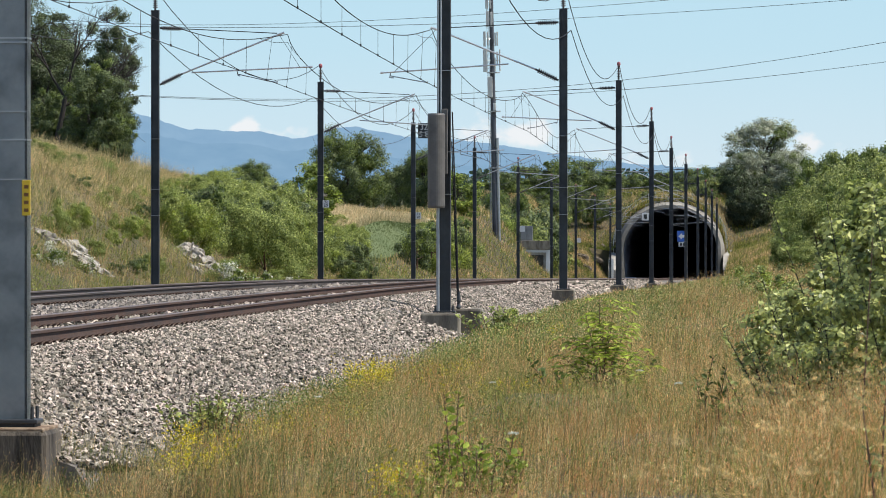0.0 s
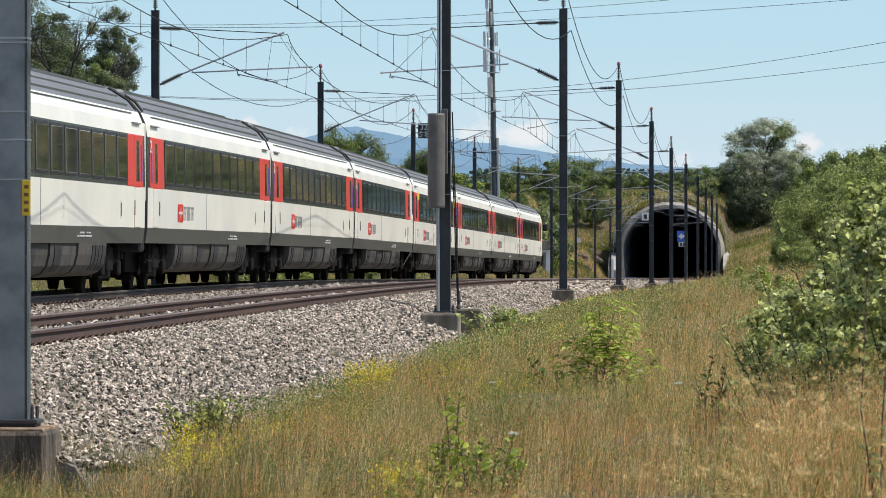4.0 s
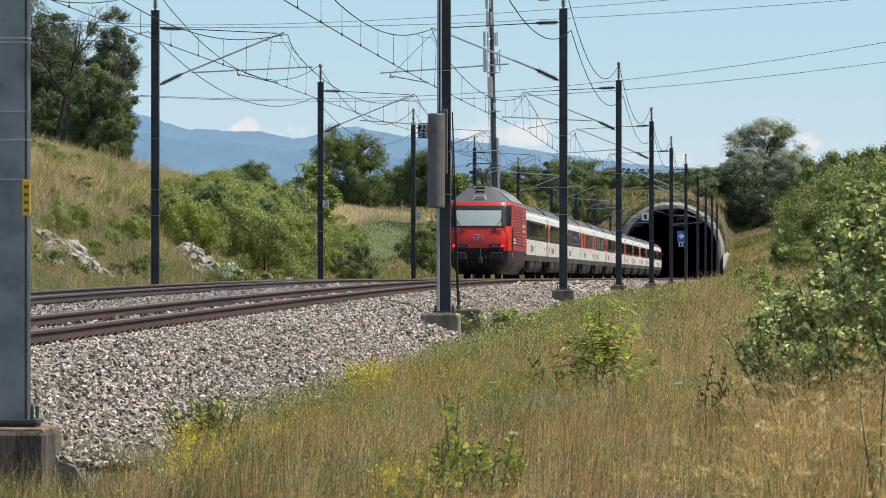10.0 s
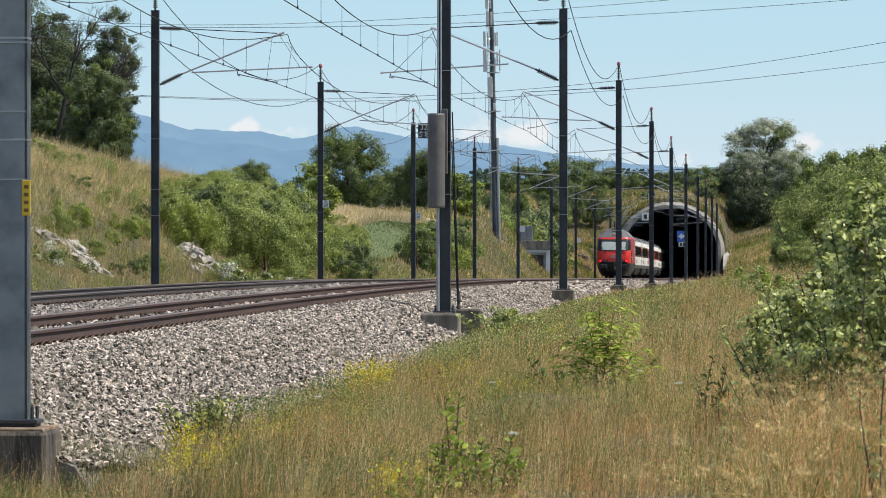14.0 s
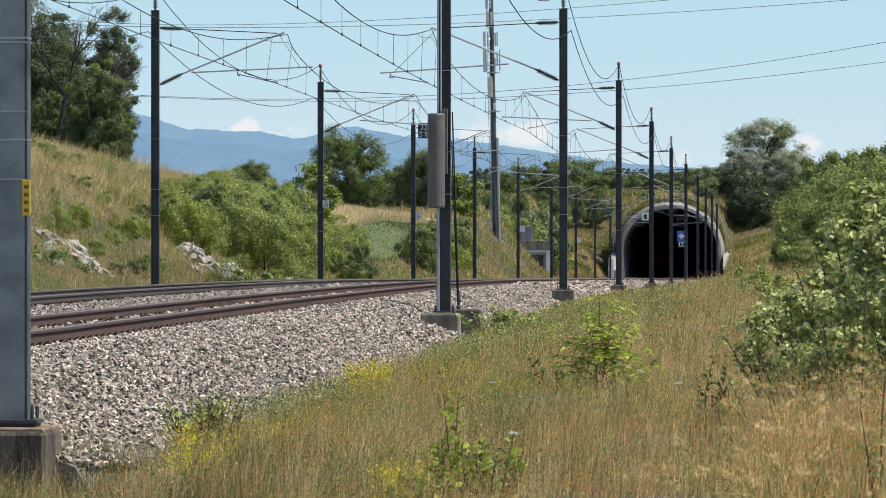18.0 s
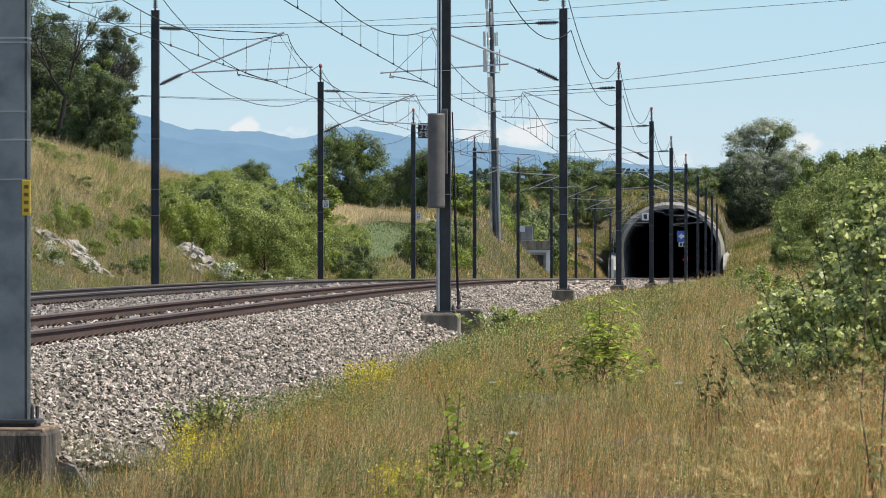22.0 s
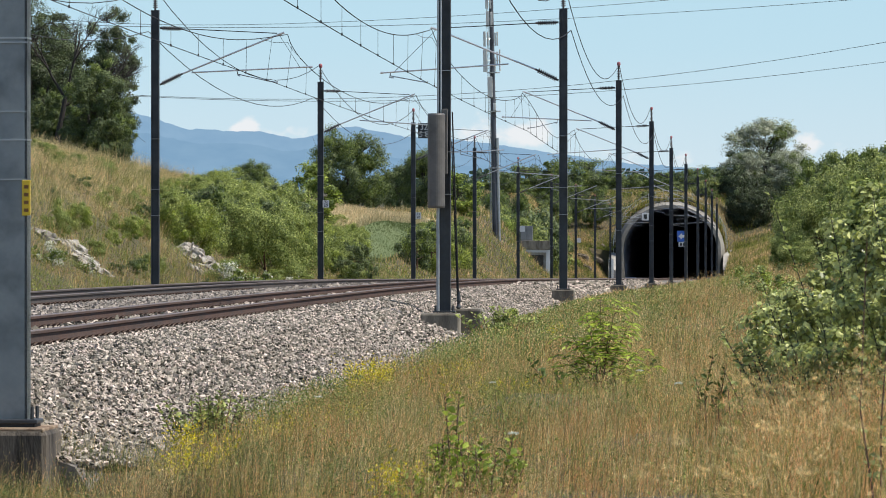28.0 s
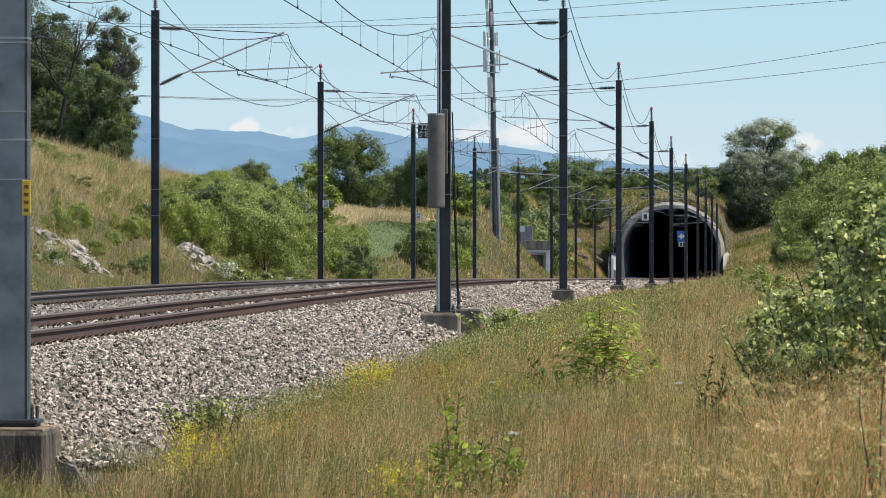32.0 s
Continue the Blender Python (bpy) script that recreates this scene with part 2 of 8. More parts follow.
class Geo:
    def __init__(self):
        self.v, self.f = [], []

    def add(self, vs, fs):
        n = len(self.v)
        self.v.extend([tuple(p) for p in vs])
        self.f.extend([tuple(i + n for i in f) for f in fs])
        return self

    def box(self, x0, x1, y0, y1, z0, z1, b=0.0, m=None):
        if b <= 0:
            vs = [(x, y, z) for z in (z0, z1) for x, y in ((x0, y0), (x1, y0), (x1, y1), (x0, y1))]
            fs = [(3, 2, 1, 0), (4, 5, 6, 7), (0, 1, 5, 4), (1, 2, 6, 5), (2, 3, 7, 6), (3, 0, 4, 7)]
        else:
            b = min(b, (x1 - x0) * 0.45, (y1 - y0) * 0.45, (z1 - z0) * 0.45)

            def ring(z, i):
                return [(x0 + b + i, y0 + i, z), (x1 - b - i, y0 + i, z), (x1 - i, y0 + b + i, z), (x1 - i, y1 - b - i, z),
                        (x1 - b - i, y1 - i, z), (x0 + b + i, y1 - i, z), (x0 + i, y1 - b - i, z), (x0 + i, y0 + b + i, z)]
            vs = ring(z0, b * 0.6) + ring(z0 + b, 0) + ring(z1 - b, 0) + ring(z1, b * 0.6)
            fs = [tuple(range(7, -1, -1)), tuple(range(24, 32))]
            for k in range(3):
                fs += [(8 * k + i, 8 * k + (i + 1) % 8, 8 * k + 8 + (i + 1) % 8, 8 * k + 8 + i) for i in range(8)]
        if m is not None:
            vs = [m @ Vector(p) for p in vs]
        return self.add(vs, fs)

    def tube(self, pts, r, n=6, r1=None, caps=True):
        pts = [Vector(p) for p in pts]
        r1 = r if r1 is None else r1
        k = len(pts)
        vs, fs = [], []
        for i, p in enumerate(pts):
            d = (pts[min(i + 1, k - 1)] - pts[max(i - 1, 0)]).normalized()
            a = d.cross(Vector((0, 0, 1)) if abs(d.z) < 0.9 else Vector((1, 0, 0))).normalized()
            b = d.cross(a)
            rr = r + (r1 - r) * i / max(1, k - 1)
            vs += [p + (a * math.cos(q) + b * math.sin(q)) * rr for q in (2 * math.pi * j / n for j in range(n))]
        for i in range(k - 1):
            fs += [(i * n + j, i * n + (j + 1) % n, i * n + n + (j + 1) % n, i * n + n + j) for j in range(n)]
        if caps:
            fs += [tuple(range(n - 1, -1, -1)), tuple(range((k - 1) * n, k * n))]
        return self.add(vs, fs)

    def lathe(self, p0, p1, prof, n=10):
        """Profile of (along 0..1, radius) round the axis p0-p1."""
        p0, p1 = Vector(p0), Vector(p1)
        d = (p1 - p0).normalized()
        a = d.cross(Vector((0, 0, 1)) if abs(d.z) < 0.9 else Vector((1, 0, 0))).normalized()
        b = d.cross(a)
        vs, fs = [], []
        for s, r in prof:
            c = p0.lerp(p1, s)
            vs += [c + (a * math.cos(q) + b * math.sin(q)) * r for q in (2 * math.pi * j / n for j in range(n))]
        for i in range(len(prof) - 1):
            fs += [(i * n + j, i * n + (j + 1) % n, i * n + n + (j + 1) % n, i * n + n + j) for j in range(n)]
        fs += [tuple(range(n - 1, -1, -1)), tuple(range((len(prof) - 1) * n, len(prof) * n))]
        return self.add(vs, fs)

    def grid(self, rows):
        """Quads between rows of points."""
        w = len(rows[0])
        return self.add([p for r in rows for p in r], [(i * w + j, i * w + j + 1, i * w + w + j + 1, i * w + w + j) for i in range(len(rows) - 1) for j in range(w - 1)])

    def loop_sweep(self, rings, caps=True):
        w = len(rings[0])
        fs = [(i * w + j, i * w + (j + 1) % w, i * w + w + (j + 1) % w, i * w + w + j) for i in range(len(rings) - 1) for j in range(w)]
        if caps:
            fs += [tuple(range(w - 1, -1, -1)), tuple(range((len(rings) - 1) * w, len(rings) * w))]
        return self.add([p for r in rings for p in r], fs)

    def mesh(self, name, mat, smooth=False):
        me = bpy.data.meshes.new(name)
        me.from_pydata(self.v, [], self.f)
        me.materials.append(mat)
        if smooth:
            me.polygons.foreach_set("use_smooth", [True] * len(me.polygons))
        me.update()
        return me


def part(name, geo, mat, parent=None, label="", smooth=False):
    ob = new(name, geo.mesh(name, mat, smooth) if isinstance(geo, Geo) else geo)
    if parent is not None:
        ob.parent = parent
    return tagged(ob, label)


def thing(name, label, category, m=None, group="", kind=""):
    ob = new(name)
    ob.empty_display_size = 0.2
    if m is not None:
        ob.matrix_basis = m
    return tagged(ob, label, category, group, kind)


def fast_mesh(name, verts, faces, mat, flat=False):
    """Mesh from arrays: verts (n,3), faces (m,k) all of one size."""
    me = bpy.data.meshes.new(name)
    k = faces.shape[1]
    me.vertices.add(len(verts))
    me.vertices.foreach_set("co", np.asarray(verts, np.float32).ravel())
    me.loops.add(faces.size)
    me.loops.foreach_set("vertex_index", faces.astype(np.int32).ravel())
    me.polygons.add(len(faces))
    me.polygons.foreach_set("loop_start", np.arange(0, faces.size, k, dtype=np.int32))
    me.polygons.foreach_set("loop_total", np.full(len(faces), k, np.int32))
    me.materials.append(mat)
    me.update(calc_edges=True)
    if flat:
        me.shade_flat()
    return me


# ---------------------------------------------------------------- the line
A0, A1, A2, A3 = -8.28831, 0.0569802, 9.7181e-06, -7.27445e-09
E = 4.83            # between the two track axes
MID = -E / 2


def zr(u):
    """Rail top at the station u: level at first, then over a rounded break into an even fall of 0.57 %."""
    u = np.minimum(u, 640.0)
    near = np.clip(100 - u, 0, 42)
    return .015 - 1.6e-5 * near * near + .013 * sm((58 - u) / 20.0) - .0057 * (np.clip(u - 100, 0, 80) ** 2 / 160 + np.maximum(u - 180, 0))


def lift(u):
    """The overhead line keeps a smoother curve than the rails: its height over their nominal distance."""
    u = np.minimum(u, 640.0)
    return .000276813 * u - 7.38574e-06 * u * u - zr(u)


def xc(u):
    v = np.minimum(u, 900.0)
    w = np.maximum(u - 930.0, 0.0)
    return A0 + A1 * v + A2 * v * v + A3 * v ** 3 + (u - v) * (A1 + 2 * A2 * 900 + 3 * A3 * 810000) + w * w / 1600.0 + np.maximum(u - 700.0, 0.0) ** 2 / 45000.0


def T(off, u, dz=0.0):
    """Point beside the near track's axis (off metres to the right of it) at the station u, dz above the rail."""
    s = (xc(u + 0.5) - xc(u - 0.5))
    c = 1 / math.hypot(1, s)
    return Vector((xc(u) + off * c, u - off * c * s, zr(u) + dz))


def TL(off, u, dz=0.0):
    """As T, for the overhead line."""
    return T(off, u, dz + lift(u))


def track_pose(off, u, dz=0.0):
    a, b = T(off, u - 3), T(off, u + 3)
    d = b - a
    rz = -math.degrees(math.atan2(d.x, d.y))
    rx = math.degrees(math.atan2(d.z, math.hypot(d.x, d.y)))
    p = T(off, u, dz)
    return pose(p.x, p.y, p.z, rx, 0, rz)


def sweep(profile, us, caps=True):
    g = Geo()
    return g.loop_sweep([[T(o, u, z) for o, z in profile] for u in us], caps)


def rng(a, b, step):
    n = max(1, int(round((b - a) / step)))
    return [a + (b - a) * i / n for i in range(n + 1)]


PORTAL = 612.0


def sm(t):
    t = np.clip(t, 0, 1)
    return t * t * (3 - 2 * t)


def ground_z(off, u):
    """Height of the ground, in world metres (numpy arrays or numbers)."""
    off, u = np.asarray(off, float), np.asarray(u, float)
    base = zr(u)
    left_top = 4.7 - 0.9 * sm((u - 200) / 120) - .9 * sm((u - 300) / 50) * (1 - sm((u - 375) / 100)) + 3.0 * sm((u - 440) / 170)
    toe = -9.3 - 8.5 * sm((u - 490) / 50) * (1 - sm((u - 600) / 14))
    left = (base - 0.72) + (left_top - base + 0.72) * sm((toe - off) / (11.5 - 3.5 * sm((u - 300) / 45) * (1 - sm((u - 470) / 40))))
    slope = 0.05 + 0.12 * sm((u - 45) / 90) + .06 * sm((u - 260) / 120)
    rise = np.minimum(slope * np.maximum(off - 4.1, 0), 3.4) + 5.0 * sm((off - 5.0) / 16.0) * sm((u - 500) / 110)
    right = base - 0.74 + np.minimum(rise, 9.4)
    right = right + 9.0 * sm((off - 12.5) / 14.0) * sm((u - 90) / 80.0) * (1 - sm((u - 470) / 120.0))
    z = np.where(off < MID, left, right)
    z = z - .24 * sm((38.4 - u) / 1.4) * sm((5.2 - off) / 1.4) * (off > 1.0)
    cover = (np.abs(off - MID) < 6.0) & (u > PORTAL)
    d = np.abs(off - MID)
    # the earth hugs the ring at its mouth and rises to the hill behind
    hug = base + 3.6 + 5.75 * np.sqrt(np.clip(1 - (d / 6.25) ** 2, 0, 1)) + .30 * np.maximum(d - 6.25, 0) * np.where(off > MID, 1.0, .6) - np.where(off > MID, 1.2, .6) * sm((d - 6.2) / .8)
    hill = hug + (6.9 + 0.9 * sm((u - PORTAL) / 80) - hug) * sm((u - PORTAL - 1.5) / 44)
    z = np.where((d > 6.25) & (d < 14) & (u <= PORTAL), z + (np.maximum(z, hill) - z) * np.where(off > MID, sm((u - 560) / 52.0) * sm((d - 6.1) / 0.9), sm((u - 586) / 26.0) * sm((d - 6.3) / 4.0)), z)
    z = np.where(u > PORTAL, np.maximum(z, np.where(np.abs(off - MID) < 14, hill, z)), z)
    far = sm((u - 900) / 1500)
    return z * (1 - far) + (3.0) * far


def ground_at(x, y):
    u = y
    return float(ground_z(x - xc(u), u))


def G(off, u, dz=0.0):
    p = T(off, u)
    return Vector((p.x, p.y, float(ground_z(off, u)) + dz))


def build_ground():
    offs = [-2600, -1200, -600, -300, -160, -100, -70] + rng(-50, -21, 2.5) + rng(-20, -9.5, 0.75) + [-8.45, -8.2, -7.9, -7.3, -6.4, -5.5, -4, MID, -.8, .8, 1.7, 2.5, 3.0, 3.35, 3.62] + rng(4.1, 16, 0.7) + rng(18, 40, 3) + [60, 100, 160, 300, 600, 1200, 2600]
    us = [-300, -80, -20] + rng(0, 240, 2.5) + rng(246, 420, 6) + rng(430, PORTAL, 8) + [PORTAL + 1.5] + rng(622, 700, 12) + [740, 800, 900, 1050, 1250, 1500, 1900, 2500, 3400, 4700]
    o, u = np.meshgrid(np.array(offs), np.array(us))
    z = ground_z(o, u)
    rs = np.random.RandomState(4)
    bumpy = (np.abs(o - MID) > 6.2)
    z = z + bumpy * rs.normal(0, 0.05, z.shape) * (np.abs(o) < 60)
    x = xc(u) + o
    y = u - o * 0.057 * (np.abs(o) < 100)
    n, w = z.shape
    verts = np.stack([x, y, z], -1).reshape(-1, 3)
    i, j = np.meshgrid(np.arange(n - 1), np.arange(w - 1), indexing="ij")
    a = i * w + j
    quads = np.stack([a, a + 1, a + w + 1, a + w], -1).reshape(-1, 4)
    ip = us.index(PORTAL)
    keep = []
    for q, (ii, jj) in enumerate(zip(i.ravel(), j.ravel())):
        hole = ii == ip and offs[jj] >= -8.45 and offs[jj + 1] <= 3.62
        if not hole:
            keep.append(q)
    ob = new("ground", fast_mesh("ground", verts, quads[keep], M["soil"]))
    tagged(ob, "dry summer meadow soil with patchy grass", "ground", kind="structure")


build_ground()

# ballast bed under both tracks
BED = [(-E - 3.75, -0.95), (-E - 3.6, -0.72), (-E - 2.35, -0.27), (-E - 1.5, -0.185), (-E, -0.19), (-E + 1.5, -0.185), (MID, -0.27), (-1.5, -0.185), (0, -0.19), (1.55, -0.185), (2.2, -0.25), (3.5, -0.70), (3.65, -0.95)]
bed = part("ballast_bed", sweep(BED, rng(38, 702, 4) + rng(720, 1900, 60)), M["ballast_bed"])
bed_end = part("bed_end", sweep(BED[:9] + [(1.5, -.19), (1.9, -.26), (2.4, -.95)], [2, 14, 26, 38]), M["ballast_bed"], bed)
tagged(bed, "bed of grey crushed stone under the rails", "ballast", kind="structure")


def rail_profile(c):
    return [(c - .075, -.172), (c + .075, -.172), (c + .075, -.160), (c + .012, -.140), (c + .009, -.052), (c + .036, -.038), (c + .036, -.012), (c - .036, -.012), (c - .036, -.038), (c - .009, -.052), (c - .012, -.140), (c - .075, -.160)]


def head_profile(c):
    return [(c - .036, -.0118), (c + .036, -.0118), (c + .034, -.003), (c + .022, 0), (c - .022, 0), (c - .034, -.003)]


def build_track(axis, webmat, label):
    tr = thing("railway_track", label, "railway track", kind="structure")
    us = rng(3, 640, 7) + rng(660, 1880, 61)
    for c in (axis - 0.7535, axis + 0.7535):
        r = part("rail", sweep(rail_profile(c), us), webmat, tr, "rusty steel rail")
        part("rail_head", sweep(head_profile(c), us), M["rail_head"], r, "worn shiny running surface")
    return tr


track_near = build_track(0.0, M["rail_web"], "straight railway track with rusty rails on ballast")
track_far = build_track(-E, M["rail_web_dark"], "second railway track with dull rails on ballast")


def sleeper_mesh():
    g = Geo()
    for s in (-1, 1):
        g.loop_sweep([[(s * x, -.13 + .0, -.40), (s * x, .13, -.40), (s * x, .115, -.185 - dz), (s * x, -.115, -.185 - dz)] for x, dz in ((.32, .03), (.5, .0), (1.0, .0), (1.28, .02))][::s])
    g.tube([(-.4, 0, -.29), (.4, 0, -.29)], .04, 6)
    return g.mesh("sleeper", M["sleeper"])


def build_sleepers():
    me = sleeper_mesh()
    cg = Geo()
    for c in (-.7535, .7535):
        for s in (-1, 1):
            x = .13
            pts = [(-.03, -.07, -.165), (.03, -.078, -.135), (.055, -.02, -.112), (-.04, 0, -.14), (.055, .02, -.112), (.03, .078, -.135), (-.03, .07, -.165)]
            cg.tube([(c + s * (x + px), py, pz) for px, py, pz in pts], .013, 4, caps=False)
            cg.box(c + s * x - .05, c + s * x + .05, -.1, .1, -.19, -.163)
    cm = cg.mesh("rail_clip", M["clip"])
    for axis, tr, a, b in ((0.0, track_near, 40, 130), (-E, track_far, 62, 130)):
        u = a
        while u < b:
            m = track_pose(axis, u)
            o = part("sleeper", me, None, tr)
            o.matrix_basis = m
            k = part("rail_clip", cm, None, o)
            u += 0.6


build_sleepers()

# ---------------------------------------------------------------- sky, clouds and hills far behind
FPX = 9418.6


def ray(px, py, y):
    """World point at the depth y on the line of sight named by the picture's own grid."""
    return Vector(((px - 784) / FPX * y, y, CAM_Z + (438 - py) / FPX * y))


def build_backdrop():
    m = bpy.data.materials.new("summer_sky")
    m.use_nodes = True
    n, l = m.node_tree.nodes, m.node_tree.links
    n.remove(n["Principled BSDF"])
    em = n.new("ShaderNodeEmission")
    em.inputs[1].default_value = 0.91
    geo = n.new("ShaderNodeNewGeometry")
    sep = n.new("ShaderNodeSeparateXYZ")
    l.new(geo.outputs["Position"], sep.inputs[0])
    mr = n.new("ShaderNodeMapRange")
    mr.inputs[1].default_value, mr.inputs[2].default_value = 60.0, 330.0
    l.new(sep.outputs["Z"], mr.inputs[0])
    ramp = n.new("ShaderNodeValToRGB")
    e = ramp.color_ramp.elements
    e[0].position, e[0].color = 0.0, (0.64, 0.79, 0.885, 1)
    e[1].position, e[1].color = 1.0, (0.445, 0.715, 0.88, 1)
    k = ramp.color_ramp.elements.new(0.45)
    k.color = (0.52, 0.75, 0.885, 1)
    l.new(mr.outputs[0], ramp.inputs[0])
    mp = n.new("ShaderNodeMapping")
    mp.inputs["Scale"].default_value = (0.03, 0.03, 0.045)
    mp.inputs["Location"].default_value = (3.1, 0.0, 0.35)
    l.new(geo.outputs["Position"], mp.inputs[0])
    noi = n.new("ShaderNodeTexNoise")
    noi.inputs["Scale"].default_value, noi.inputs["Detail"].default_value, noi.inputs["Roughness"].default_value = 1.0, 8, 0.55
    l.new(mp.outputs[0], noi.inputs["Vector"])
    # clouds keep to a low belt over the hills
    band = n.new("ShaderNodeMapRange")
    band.interpolation_type = "SMOOTHSTEP"
    band.inputs[1].default_value, band.inputs[2].default_value, band.inputs[3].default_value, band.inputs[4].default_value = 80, 150, 0.02, -0.2
    l.new(sep.outputs["Z"], band.inputs[0])
    ad = n.new("ShaderNodeMath")
    l.new(noi.outputs["Fac"], ad.inputs[0])
    l.new(band.outputs[0], ad.inputs[1])
    total = ad.outputs[0]
    # single heaped clouds: centre across, height, half width, half height, weight
    for cx, cz, rx, rz, wt in ((-176, 113, 10, 8, .24), (-186, 109, 9, 5, .14), (-228, 121, 26, 14, .16), (-160, 104, 34, 9, .2), (22, 122, 40, 15, .22), (80, 108, 34, 16, .26), (40, 104, 60, 10, .15), (333, 97, 14, 12, .25), (-85, 112, 34, 8, .12), (-60, 165, 40, 6, .1)):
        m2 = n.new("ShaderNodeMapping")
        m2.inputs["Scale"].default_value = (1 / rx, 0, 1 / rz)
        m2.inputs["Location"].default_value = (-cx / rx, 0, -cz / rz)
        l.new(geo.outputs["Position"], m2.inputs[0])
        ln = n.new("ShaderNodeVectorMath")
        ln.operation = "LENGTH"
        l.new(m2.outputs[0], ln.inputs[0])
        fall = n.new("ShaderNodeMapRange")
        fall.interpolation_type = "SMOOTHSTEP"
        fall.inputs[1].default_value, fall.inputs[2].default_value, fall.inputs[3].default_value, fall.inputs[4].default_value = .2, 1.5, wt, 0
        l.new(ln.outputs["Value"], fall.inputs[0])
        a2 = n.new("ShaderNodeMath")
        l.new(total, a2.inputs[0])
        l.new(fall.outputs[0], a2.inputs[1])
        total = a2.outputs[0]
    cl = n.new("ShaderNodeMapRange")
    cl.interpolation_type = "SMOOTHSTEP"
    cl.inputs[1].default_value, cl.inputs[2].default_value, cl.inputs[4].default_value = 0.55, 0.80, 0.85
    l.new(total, cl.inputs[0])
    mix = n.new("ShaderNodeMix")
    mix.data_type = "RGBA"
    mix.inputs[7].default_value = (0.88, 0.90, 0.93, 1)
    l.new(cl.outputs[0], mix.inputs[0])
    l.new(ramp.outputs[0], mix.inputs[6])
    l.new(mix.outputs[2], em.inputs[0])
    l.new(em.outputs[0], n["Material Output"].inputs[0])
    g = Geo()
    g.grid([[(x, 4850 - x * x / 9000, z) for x in range(-1500, 1501, 150)] for z in (-60, 80, 200, 400, 900)])
    sky = part("sky_backdrop", g, m)
    tagged(sky, "pale blue summer sky with low white clouds", "sky", kind="structure")

    # distance haze is put into the ridges' own glowing blue
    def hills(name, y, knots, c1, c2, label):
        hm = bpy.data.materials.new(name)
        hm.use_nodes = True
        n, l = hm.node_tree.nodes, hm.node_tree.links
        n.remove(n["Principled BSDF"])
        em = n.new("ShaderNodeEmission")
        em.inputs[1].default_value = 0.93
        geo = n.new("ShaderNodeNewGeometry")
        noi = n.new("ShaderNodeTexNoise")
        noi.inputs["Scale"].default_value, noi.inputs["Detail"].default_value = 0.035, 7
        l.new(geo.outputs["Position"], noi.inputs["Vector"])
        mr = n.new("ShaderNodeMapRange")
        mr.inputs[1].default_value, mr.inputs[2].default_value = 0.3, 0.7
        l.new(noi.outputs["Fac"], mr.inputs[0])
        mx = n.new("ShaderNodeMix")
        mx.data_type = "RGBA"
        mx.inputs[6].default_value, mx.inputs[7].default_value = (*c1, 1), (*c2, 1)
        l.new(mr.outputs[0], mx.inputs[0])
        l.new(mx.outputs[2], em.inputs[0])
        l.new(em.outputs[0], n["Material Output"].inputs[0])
        rows = [[], [], []]
        xs = np.arange(-900, 2500, 8.0)
        ys = np.interp(xs, [k[0] for k in knots], [k[1] for k in knots])
        for i, (px, py) in enumerate(zip(xs, ys)):
            py = py + noise.noise((px * .02, y, 0)) * 4 + noise.noise((px * .09, y, 3)) * 2.2
            top = ray(px, py, y)
            rows[0].append((top.x * .97, y - 260, -40))
            rows[1].append((top.x * .99, y - 90, top.z * .62))
            rows[2].append(tuple(top))
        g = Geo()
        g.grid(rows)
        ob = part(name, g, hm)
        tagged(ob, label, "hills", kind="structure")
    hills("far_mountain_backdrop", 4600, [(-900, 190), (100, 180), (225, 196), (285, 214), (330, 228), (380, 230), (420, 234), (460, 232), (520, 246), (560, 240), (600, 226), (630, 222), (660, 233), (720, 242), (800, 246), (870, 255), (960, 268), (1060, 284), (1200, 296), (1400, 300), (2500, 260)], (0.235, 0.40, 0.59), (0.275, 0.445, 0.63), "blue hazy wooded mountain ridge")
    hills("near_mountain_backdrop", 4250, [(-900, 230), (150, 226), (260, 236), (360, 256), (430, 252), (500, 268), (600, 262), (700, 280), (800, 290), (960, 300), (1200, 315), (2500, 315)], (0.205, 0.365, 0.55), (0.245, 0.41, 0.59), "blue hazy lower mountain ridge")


build_backdrop()

# ---------------------------------------------------------------- buildings and poles by the portal


